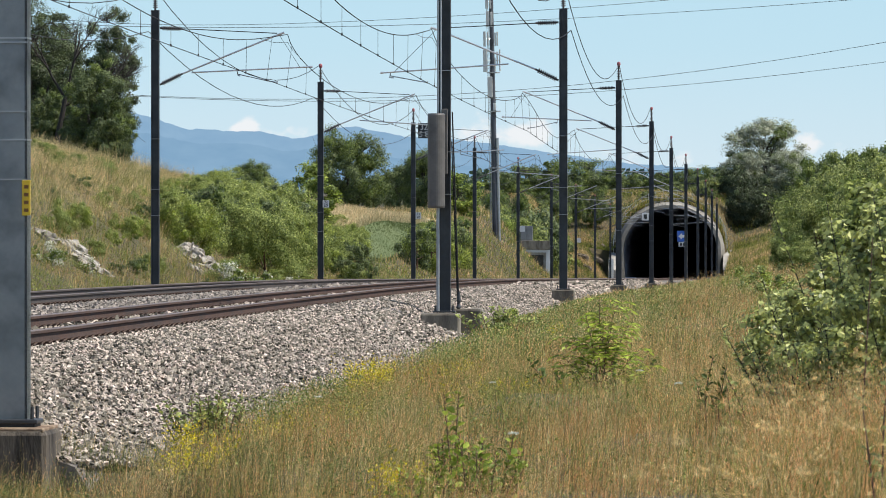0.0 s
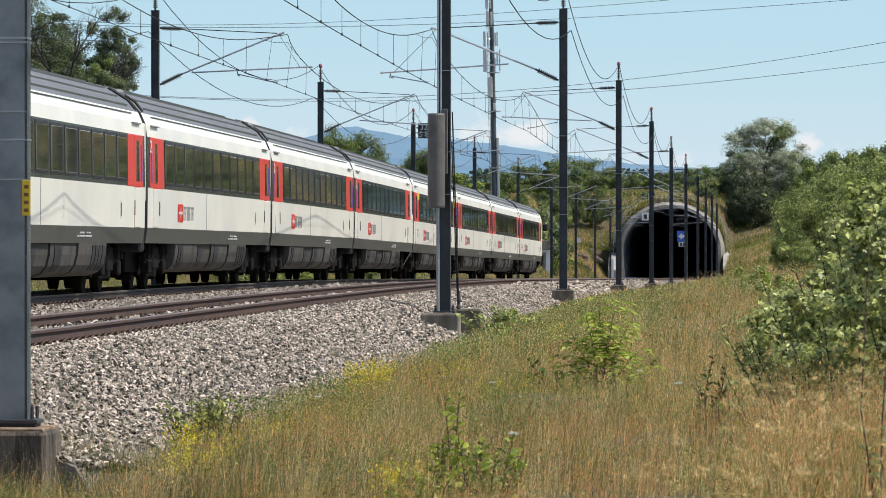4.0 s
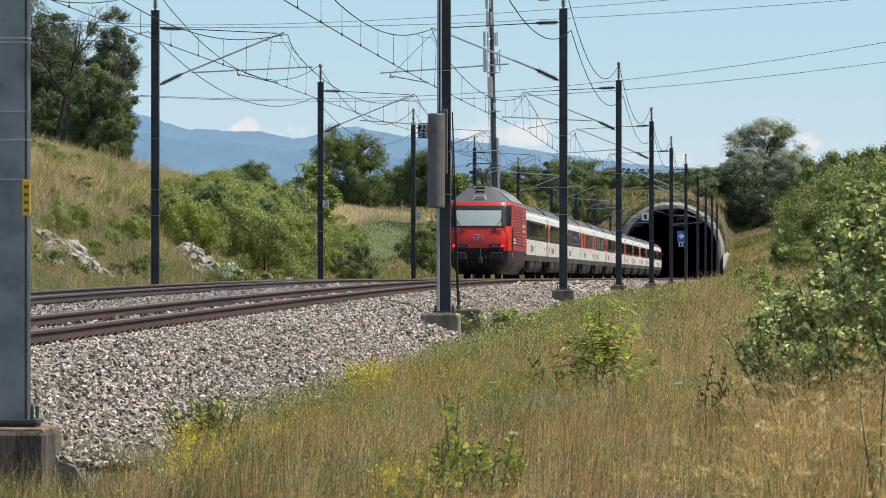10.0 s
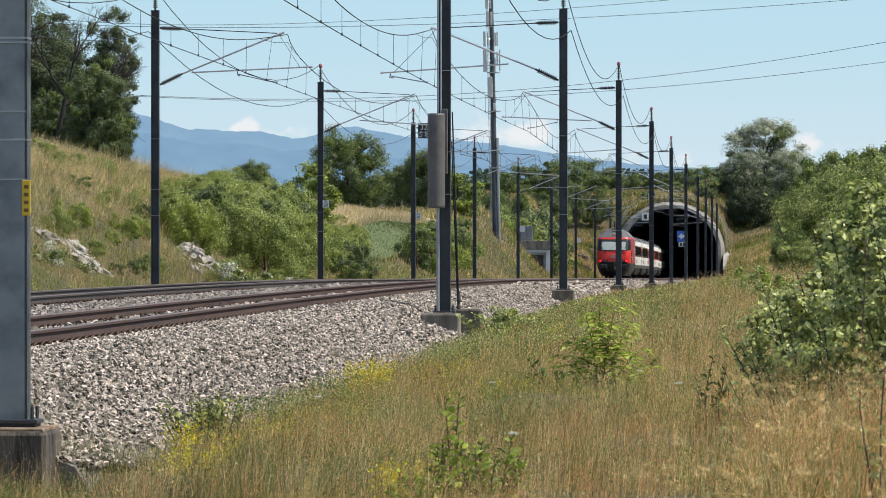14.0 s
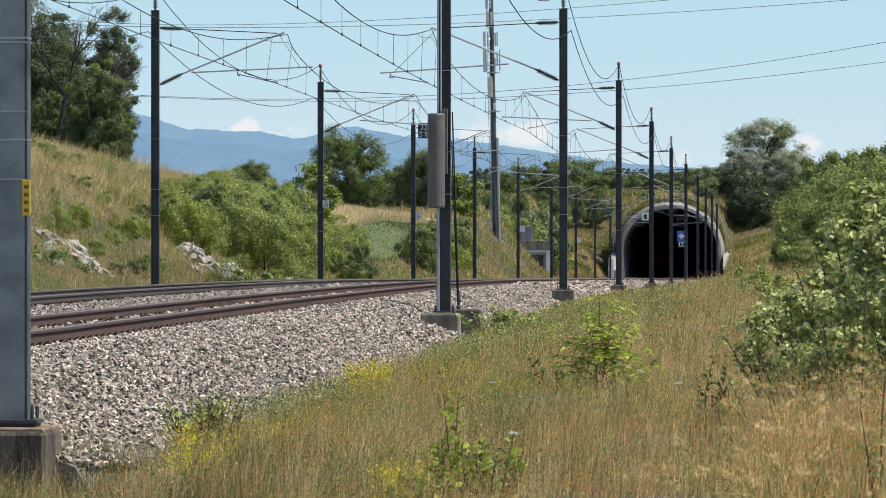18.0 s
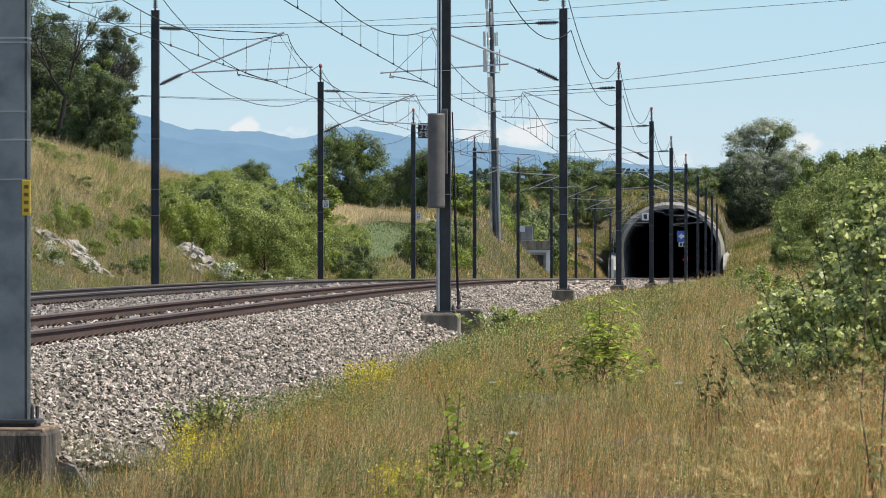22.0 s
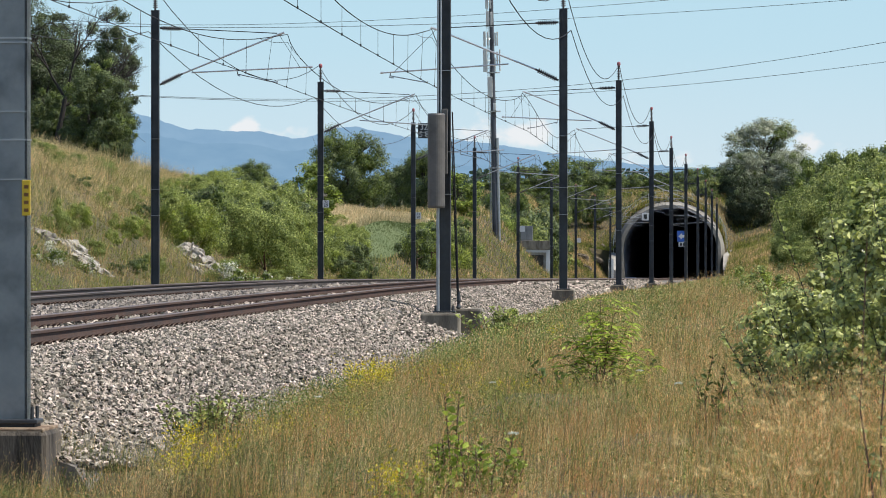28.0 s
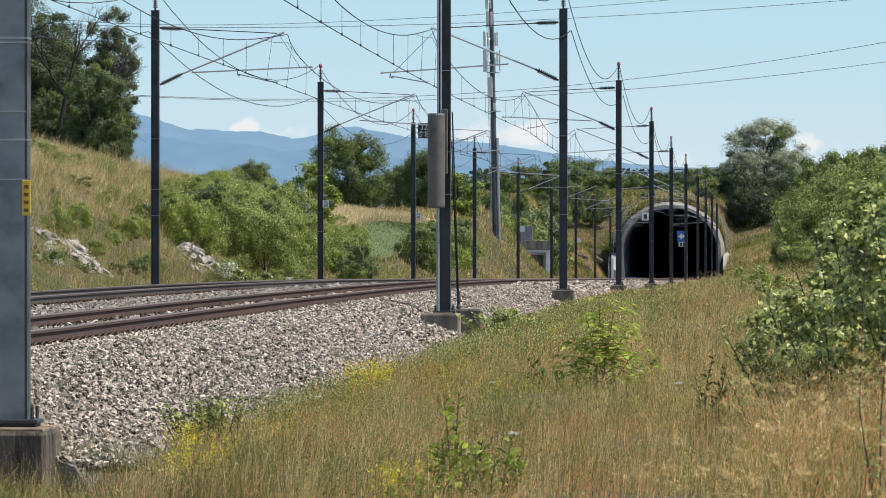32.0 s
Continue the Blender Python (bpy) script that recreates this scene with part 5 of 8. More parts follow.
        a, b = sorted((s * 1.06, s * 1.24))
        part("tail_lamp", face_panel(a, b, 1.49, 1.60, .035, .03, 3), M["lamp_red"], lp, "glowing red tail lamp")
        a, b = sorted((s * .60, s * .95))
        part("headlamp", face_panel(a, b, 1.49, 1.60, .03, .03, 3), M["lens"], lp, "unlit lamp lens")
        # buffers
        g = Geo(); g.lathe((s * .875, -9.2, 1.05), (s * .875, -9.62, 1.05), [(0, .16), (.7, .16), (.75, .1), (1, .1)], 12)
        bf = part("buffer", g, M["black"], c)
        g = Geo(); g.box(s * .875 - .29, s * .875 + .29, -9.66, -9.58, .90, 1.24, .09)
        part("buffer_plate", g, M["black"], bf, "black rectangular buffer plate")
        # wipers
        g = Geo(); g.tube([(s * .72, -9.17, 2.34), (s * 1.02, -9.08, 2.72), (s * 1.16, -8.96, 3.0)], .016, 5)
        g.tube([(s * .70, -9.2, 2.28), (s * .80, -9.18, 2.36)], .05, 6)
        part("wiper", g, M["black"], c)
        g = Geo(); g.box(s * .85 - .28, s * .85 + .28, -9.21, -9.17, 2.24, 2.31, .01)
        part("step_rail", g, M["red"], c)
    g = Geo(); g.box(-.26, .26, -9.31, -9.24, 1.915, 1.965, .01)
    g.box(-.03, .03, -9.312, -9.24, 1.82, 2.06, .01)
    for s in (-1, 1):
        g.tube([(s * .27, -9.29, 1.94), (s * .15, -9.29, 2.06), (0, -9.29, 2.06)], .022, 5)
        g.tube([(s * .27, -9.29, 1.94), (s * .15, -9.29, 1.82), (0, -9.29, 1.82)], .022, 5)
    part("emblem", g, M["steel_light"], c, "grey metal emblem on the front")
    g = Geo(); g.tube([(-.12, -9.3, 1.45), (.1, -9.34, 1.45), (.1, -9.4, .95), (.12, -9.42, .8)], .035, 6)
    g.box(.02, .2, -9.5, -9.3, .72, 1.0, .03)
    part("coupling", g, M["under_grey"], c, "steel coupling hook and hoses")
    for x in (-.55, .35, .55):
        g = Geo(); g.tube([(x, -9.2, 1.15), (x, -9.4, .95), (x + .02, -9.32, .62)], .025, 6)
        part("hose", g, M["black"], c)
    # roof front fittings
    g = Geo(); g.loop_sweep([[(-.36 * k, y, 3.70), (.36 * k, y, 3.70), (.27 * k, y + .18, 3.94), (-.27 * k, y + .18, 3.94)] for y, k in ((-8.10, 1), (-8.42, 1), (-8.46, .92))])
    hl = part("top_lamp", g, M["louvre"], c, "roof headlamp in a pale frame")
    g = Geo(); g.add([(-.27, -8.475, 3.735), (.27, -8.475, 3.735), (.2, -8.315, 3.905), (-.2, -8.315, 3.905)], [(0, 1, 2, 3)])
    part("lamp_glass", g, M["under_grey"], hl)
    for k, z in enumerate((4.08, 4.26)):
        for i in range(5):
            g = Geo(); g.box(-.2 + i * .085, -.14 + i * .085, -7.86 + k * .3, -7.72 + k * .3, z, z + .09)
            part("vent_slot", g, M["black"], c)
    # side: ribs, louvres, marks
    for s in (-1, 1):
        g = Geo(); g.box(*sorted((s * 1.46, s * 1.487)), -7.6, 7.6, 1.34, 3.52, .004)
        part("side_panel", g, M["red_dull"], c, "dull red side")
        for i in range(13):
            z = 1.62 + i * .14
            g = Geo(); g.box(s * 1.475 - .02, s * 1.475 + .032, -6.6, 6.6, z, z + .06, .012)
            part("side_rib", g, M["red_dull"], c, "horizontal dull red rib")
        for z, y0, y1 in ((2.55, -6.2, -3.6), (2.30, -6.2, -3.6)):
            g = Geo(); g.box(s * 1.49, s * 1.53, 3.2, 6.0, z, z + .06, .005) if s > 0 else g.box(-1.53, -1.49, 3.2, 6.0, z, z + .06, .005)
            part("white_bar", g, M["marking"], c)
        for i in range(9):
            for j in range(3):
                z = 1.64 + i * .21
                a, b = sorted((s * 1.49, s * 1.528))
                g = Geo(); g.box(a, b, 3.6 + j * .8, 4.1 + j * .8, z, z + .035)
                part("marking_bar", g, M["marking"], c)
        for i in range(2):
            for j in range(4):
                a, b = sorted((s * 1.49, s * 1.53))
                g = Geo(); g.box(a, b, -6.3 + j * .62, -5.85 + j * .62, 1.66 + i * .15, 1.74 + i * .15)
                part("marking_bar", g, M["marking"], c)
        g = Geo(); g.loop_sweep([[(s * 1.34, y, 3.60), (s * 1.40, y, 3.69), (s * .91, y, 4.15), (s * .80, y, 4.10)] for y in ((-6.9, 6.9) if s > 0 else (6.9, -6.9))])
        lo = part("roof_louvre", g, M["louvre"], c, "pale ribbed air intake")
        for i in range(6):
            y = -6.6 + i * 2.6
            g = Geo(); g.loop_sweep([[(s * 1.38, yy, 3.68), (s * 1.412, yy, 3.70), (s * .925, yy, 4.158), (s * .90, yy, 4.13)] for yy in ((y, y + .05) if s > 0 else (y + .05, y))])
            part("slat", g, M["louvre"], lo)
        g = Geo(); g.box(s * 1.475 - .01, s * 1.475 + .02, -7.2, -6.75, 1.0, 3.4)
        part("cab_door", g, M["red"], c, "red cab door")
        g = Geo(); g.tube([(s * 1.52, -7.25, 1.3), (s * 1.52, -7.25, 2.4)], .018, 5)
        part("handrail", g, M["black"], c)
        # bogie skirts
        for y in (-5.5, 5.5):
            g = Geo(); g.loop_sweep([[(s * 1.05, yy, .35), (s * 1.18, yy, .38), (s * 1.38, yy, .66), (s * 1.05, yy, .66)] for yy in ((y - 2.4, y + 2.4) if s > 0 else (y + 2.4, y - 2.4))])
            part("bogie_skirt", g, M["under_grey"], c)
    g = Geo(); g.box(-1.2, 1.2, -8.2, 8.2, .45, .8, .05)
    part("floor_frame", g, M["under"], c)
    for y in (-5.5, 5.5):
        add_bogie(c, y, 1.4)
    # pantograph towards the viewer's end
    p = part("pantograph_base", Geo().box(-.42, .42, -6.3, -5.3, 4.40, 4.48, .03), M["loco_roof"], c, "pantograph with raised arms")
    part("lower_arm", Geo().tube([(0, -5.3, 4.46), (.0, -6.6, 5.0)], .065, 6), M["steel"], p)
    g = Geo()
    for s in (-1, 1):
        g.tube([(s * .06, -6.6, 5.0), (s * .42, -5.7, 5.42)], .032, 5)
        g.tube([(s * .42, -5.9, 5.30), (s * .42, -5.45, 5.30)], .03, 5)
        g.tube([(s * .42, -5.85, 5.30), (s * .42, -5.85, 5.48)], .028, 5)
    part("upper_arm", g, M["steel"], p)
    for y in (-5.85, -5.5):
        g = Geo(); g.tube([(-.78, y, 5.36), (-.6, y, 5.50), (.6, y, 5.50), (.78, y, 5.36)], .03, 6)
        part("collector_head", g, M["steel"], p)
    return c


# from the rear: the locomotive, then thirteen coaches
def face_at(t):
    """Station of the rear face: the train gathers a little speed until 11 s."""
    d = min(t, 11.0) - 8.0
    return 141.442 + SPEED * d + .0822 * d * d + max(0.0, t - 11.0) * (SPEED + .4932)


U_FACE = face_at(0.0)        # rear face of the train at 0 s
train = []


def build_train():
    loco = loco_model()
    train.append((loco, U_FACE + 9.25))
    white_open = coach_model("open", None, "white", (False, True))
    first = coach_model("open", "red", "white", (True, True))
    first_stripe = coach_model("open", "red", "white", (True, True), stripe=True)
    diner = coach_model("diner", None, "red")
    second = coach_model("open", "red", "red")
    first_red = coach_model("open", "red", "red", (True, True))
    inner = coach_model("open", "red", "red", front=True, mirror=False)
    lead = coach_model("open", "red", "red", front=True)
    order = [white_open, first, first_stripe, diner, second, second, second, second, inner, first_red, second, second, lead]
    used = set()
    for i, model in enumerate(order):
        u = U_FACE + 18.55 + COACH * (i + .5)
        c = model if id(model) not in used else copy_thing(model, Matrix.Identity(4))
        used.add(id(model))
        train.append((c, u))


build_train()


def key_train():
    times = [0.0, 0.1] + [1.0 + 1.5 * i for i in range(21)] + [31.9, 32.0]
    for c, u0 in train:
        walk(c, [(t, track_pose(-E, u0 - U_FACE + face_at(t))) for t in times])

# ---------------------------------------------------------------- plants


def leaf_arrays(c, L, W, rs, up=0.2, fold=0.18, out=None):
    """Rhombic folded leaves at the points c with lengths L and widths W."""
    n = len(c)
    d = rs.normal(size=(n, 3))
    d[:, 2] = np.abs(d[:, 2]) * .5 + up
    d /= np.linalg.norm(d, axis=1)[:, None]
    r = rs.normal(size=(n, 3))
    s = np.cross(d, r)
    s /= np.linalg.norm(s, axis=1)[:, None] + 1e-9
    nn = np.cross(d, s)
    if out is not None:          # leaves that turn their faces outwards from the clump
        nn = out + rs.normal(size=(n, 3)) * .5 + np.array([0, 0, .3])
        nn /= np.linalg.norm(nn, axis=1)[:, None] + 1e-9
        d = np.cross(nn, r)
        d /= np.linalg.norm(d, axis=1)[:, None] + 1e-9
        s = np.cross(nn, d)
    L, W = L[:, None], W[:, None]
    v = np.stack([c, c + d * L * .5 + s * W * .5 + nn * W * fold, c + d * L, c + d * L * .5 - s * W * .5 + nn * W * fold], 1)
    f = np.arange(4 * n).reshape(n, 4)
    return v.reshape(-1, 3), f


def crown_points(rs, n, size, clusters, spread, hollow=.55, lean=0.0):
    """Leaf positions: clumps set unevenly about an ellipsoid with gaps between them."""
    cs = []
    while len(cs) < clusters:
        p = rs.uniform(-1, 1, 3)
        r = np.linalg.norm(p)
        if hollow < r < 1 + .12 * rs.rand():
            p *= (.8 + .35 * rs.rand())
            cs.append(p)
    cs = np.array(cs)
    k = rs.randint(0, clusters, n)
    w = .5 + rs.rand(clusters)
    off = rs.normal(size=(n, 3))
    off /= np.linalg.norm(off, axis=1)[:, None]
    lump = 1 + .35 * np.sin(off[:, 0] * 5 + k) * np.sin(off[:, 2] * 6 + 2 * k)
    size = np.array(size)
    clump = np.array([1, 1, .8]) * size[:2].mean() ** .75 * size[2] ** .25
    pts = cs[k] * size + off * clump * (rs.rand(n) ** .4 * lump * spread * 1.8 * w[k])[:, None]
    out = off + .35 * cs[k]
    return pts, cs * size, out, k


def branch_geo(rs, height, r0, tips, limbs=9, lean=.1):
    g = Geo()
    top = Vector((rs.uniform(-lean, lean) * height, rs.uniform(-lean, lean) * height, height))
    pts = [Vector((0, 0, -.3))]
    for i in range(1, 6):
        t = i / 5
        pts.append(Vector((top.x * t + rs.normal(0, .03) * height, top.y * t + rs.normal(0, .03) * height, height * t)))
    g.tube(pts, r0, 8, r0 * .25)
    for i in range(min(limbs, len(tips))):
        tip = Vector(tips[i])
        a = pts[1 + int(rs.randint(0, 4))]
        mid = a.lerp(tip, .5) + Vector((rs.normal(0, .06), rs.normal(0, .06), .08)) * height * .5
        g.tube([a, mid, tip], r0 * .38, 5, r0 * .07)
        for q in range(2):
            b = mid.lerp(tip, .3 + .3 * q)
            g.tube([b, b + Vector(rs.normal(0, .12, 3)) * height], r0 * .12, 4, r0 * .03)
    return g


TOPS = {}


def make_plant(name, label, cat, seed, height, size, n, leaf, mat, trunk_h, trunk_r, clusters=26, spread=.2, center=.6, group="", hollow=.5, limbs=9, second=None):
    rs = np.random.RandomState(seed)
    th = thing(name, label, cat, group=group)
    pts, cs, out, kk = crown_points(rs, n, size, clusters, spread, hollow)
    shift = np.array([0, 0, height * center])
    pts = pts + shift
    ok = pts[:, 2] > .02
    pts, out, kk = pts[ok], out[ok], kk[ok]
    TOPS[th.name] = float(np.percentile(pts[:, 2], 99.3))
    cs = cs + shift
    part("trunk" if cat == "tree" else "stem", branch_geo(rs, trunk_h, trunk_r, cs, limbs), M["bark"] if cat == "tree" else M["twig"], th, "grey-brown branching wood")
    if second:
        cut = rs.rand(len(pts)) < np.where(rs.rand(clusters) < second[1], .8, .15)[kk]
        groups = ((pts[~cut], out[~cut], mat), (pts[cut], out[cut], second[0]))
    else:
        groups = ((pts, out, mat),)
    for p, q, mm in groups:
        L = leaf * (.6 + .8 * rs.rand(len(p)))
        v, f = leaf_arrays(p, L, L * (.5 + .25 * rs.rand(len(p))), rs, out=q)
        part("crown", fast_mesh("crown", v, f, M[mm]), None, th)
    return th


def put(proto, used, px, y, rz, s, sz=None, z=None, sink=.1, top=None):
    """Stand a plant on the ground in the column px at the depth y; top: the height at which its crown ends."""
    x = (px - 784) / FPX * y
    zz = ground_at(x, y) - sink if z is None else z
    if top is not None:
        sz = max(.25, (ray(px, top, y).z - zz) / TOPS[proto.name.split('.')[0] if proto.name not in TOPS else proto.name])
        s = min(max(s, sz * .75), sz * 1.5)
    m = pose(x, y, zz, 0, 0, rz) @ Matrix.Diagonal((s, s, sz or s, 1))
    if id(proto) in used:
        ob = copy_thing(proto, m)
        ob.matrix_basis = m
    else:
        used.add(id(proto))
        proto.matrix_basis = m
        ob = proto
    return ob


def build_trees():
    used = set()
    big = make_plant("oak_tree", "large dark green tree on the bank", "tree", 11, 9.0, (1.75, 1.7, 4.4), 64000, .085, "leaf_dark", 7.6, .2, 170, .13, .52, limbs=30, hollow=.2, second=("leaf_shade_dark", .3))
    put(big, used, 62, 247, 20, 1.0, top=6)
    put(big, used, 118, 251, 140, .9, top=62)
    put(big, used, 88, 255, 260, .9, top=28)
    side = make_plant("cedar_tree", "dark green tree with feathery outer branches on the bank", "tree", 12, 7.2, (1.30, 1.25, 3.5), 70000, .075, "leaf_dark", 6.4, .15, 210, .10, .50, limbs=34, hollow=.25, second=("leaf_shade_dark", .3))
    put(side, used, 197, 243, 0, .93, top=24)
    low = make_plant("hazel_tree", "dense dark leafy tree in front of taller ones", "tree", 19, 4.4, (1.45, 1.2, 2.25), 70000, .07, "leaf_dark", 3.4, .08, 150, .11, .48, limbs=26, hollow=.3, second=("leaf_mid", .15))
    put(low, used, 170, 236, 0, 1.0, top=116)
    put(low, used, 206, 239, 120, .6, top=190)
    put(low, used, 92, 240, 220, .7, top=165)
    # bare twigs above the large tree
    rs = np.random.RandomState(5)
    dead = thing("bare_tree", "leafless dark tree with fine twigs among the foliage", "tree", pose(*(ray(100, 285, 239))))
    g = Geo()

    def twig(g, a, d, ln, r, depth):
        b = a + d * ln
        g.tube([a, a.lerp(b, .5) + Vector(rs.normal(0, .05, 3)) * ln, b], r, 5 if depth > 2 else 3, r * .6, caps=False)
        if depth == 0:
            return
        for i in range(3 if depth > 1 else 4):
            nd = (d + Vector(rs.normal(0, .42, 3))).normalized()
            nd.z = abs(nd.z) * .8 + .12
            twig(g, a.lerp(b, .45 + .55 * rs.rand()), nd.normalized(), ln * .62, r * .55, depth - 1)
    g.tube([(0, 0, 0), (.05, 0, 1.1), (.25, .03, 2.0), (.42, .05, 3.0)], .15, 8, .10)
    for a, d, ln in (((.42, .05, 2.95), (.25, 0, 1), 2.5), ((.40, .05, 2.8), (-.55, .1, 1), 2.2), ((.2, .02, 1.8), (.85, -.1, .6), 2.1), ((.3, .03, 2.4), (1.0, .3, .75), 2.5)):
        twig(g, Vector(a), Vector(d).normalized(), ln, .07, 5)
    part("trunk", g, M["dark_twig"], dead)
    mid = make_plant("round_tree", "round dense dark green tree on the field edge", "tree", 13, 6.4, (3.1, 3.0, 2.9), 60000, .115, "leaf_dark", 5.0, .18, 120, .12, .52, limbs=14, second=("leaf_mid", .3))
    put(mid, used, 620, 432, 0, .98, top=236)
    put(mid, used, 748, 455, 130, .8, top=266)
    put(mid, used, 700, 470, 230, .6, top=300)
    bright = make_plant("young_tree", "bright green young tree on the slope", "tree", 14, 4.6, (1.55, 1.5, 2.2), 11000, .15, "leaf_mid", 3.8, .09, 36, .14, .5, limbs=14, second=("leaf_bright", .4))
    put(bright, used, 550, 300, 0, 1.0, top=292)
    put(bright, used, 812, 440, 40, 1.2, top=308)
    put(mid, used, 449, 640, 80, .75, top=288)
    # dark belt of trees behind the portal
    belt = make_plant("wood_tree", "dark green tree in the belt behind the portal", "tree", 15, 7.2, (3.3, 3.2, 3.4), 26000, .19, "leaf_dark", 5.5, .2, 90, .12, .5, group="tree belt", second=("leaf_mid", .45))
    rs = np.random.RandomState(8)
    for px, y, s, top in ((800, 560, .8, 330), (842, 600, .8, 336), (890, 612, .9, 306), (866, 590, .5, 345), (905, 598, .5, 345), (935, 640, 1.0, 296), (975, 640, 1.0, 286), (1025, 650, 1.0, 286), (1072, 670, .9, 298), (1115, 690, .8, 310), (1160, 690, .7, 306), (1212, 700, .7, 300), (1262, 690, .8, 296), (925, 628, .5, 340), (1005, 630, .5, 332), (1055, 632, .5, 334), (1290, 680, .5, 312), (868, 632, .5, 338), (1440, 640, .7, 282), (1490, 660, .7, 276), (1540, 650, .7, 272), (1250, 640, .5, 330), (962, 626, .4, 342)):
        put(belt, used, px, y, rs.rand() * 360, s, top=top)
    olive = make_plant("olive_bush", "dull green bush above the portal", "bush", 16, 3.6, (2.0, 2.0, 1.7), 9000, .16, "leaf_dark", 2.2, .08, 40, .15, .45, group="bushes by the portal", second=("leaf_olive", .35))
    for px, y, s, top in ((1190, 650, 1.0, 322), (1145, 640, .7, 338), (1245, 650, 1.0, 316), (985, 622, .5, 352), (1436, 520, .7, 380), (955, 618, .5, 356), (915, 580, .6, 380), (932, 585, .6, 374), (948, 592, .6, 382), (962, 600, .5, 394)):
        put(olive, used, px, y, rs.rand() * 360, s, top=top)
    silver = make_plant("willow_tree", "tall silvery willow beside dark shrubs", "tree", 27, 10.5, (4.0, 3.6, 4.6), 60000, .17, "leaf_silver", 8.0, .2, 130, .13, .5, limbs=20, second=("leaf_mid", .1))
    put(silver, used, 1354, 655, 0, 1.2, top=216)
    put(silver, used, 1322, 650, 120, .45, top=270)
    put(silver, used, 1392, 648, 220, .6, top=270)
    thorn = make_plant("thorn_shrub", "very dark dense shrub under the willow", "bush", 18, 6.0, (2.9, 2.8, 3.0), 16000, .22, "leaf_shade_dark", 4.0, .12, 70, .15, .48, group="dark shrubs", second=("leaf_dark", .15))
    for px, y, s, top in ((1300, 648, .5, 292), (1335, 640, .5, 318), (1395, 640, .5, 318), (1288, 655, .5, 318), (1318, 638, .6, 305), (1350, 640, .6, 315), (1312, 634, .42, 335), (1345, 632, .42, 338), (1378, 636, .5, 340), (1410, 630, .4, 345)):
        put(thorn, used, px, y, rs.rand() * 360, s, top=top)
    # far wood on the horizon
    n = 40000
    xs = rs.uniform(-40, 330, n)
    y = 1500 + rs.uniform(0, 160, n)
    h = np.interp(xs, [-40, 60, 100, 130, 330], [6, 8, 9, 15, 17]) + 3 * np.array([noise.noise((a * .05, 1.0, 0)) + .5 * noise.noise((a * .2, 4.0, 0)) for a in xs])
    z = 2 + (h + 12) * np.sqrt(rs.rand(n))
    v, f = leaf_arrays(np.stack([xs, y, z], 1), np.full(n, 1.5), np.full(n, 1.1), rs)
    wood = new("distant_wood", fast_mesh("distant_wood", v, f, M["leaf_far"]))
    tagged(wood, "dark distant wood along the horizon", "wood", kind="stuff")


build_trees()


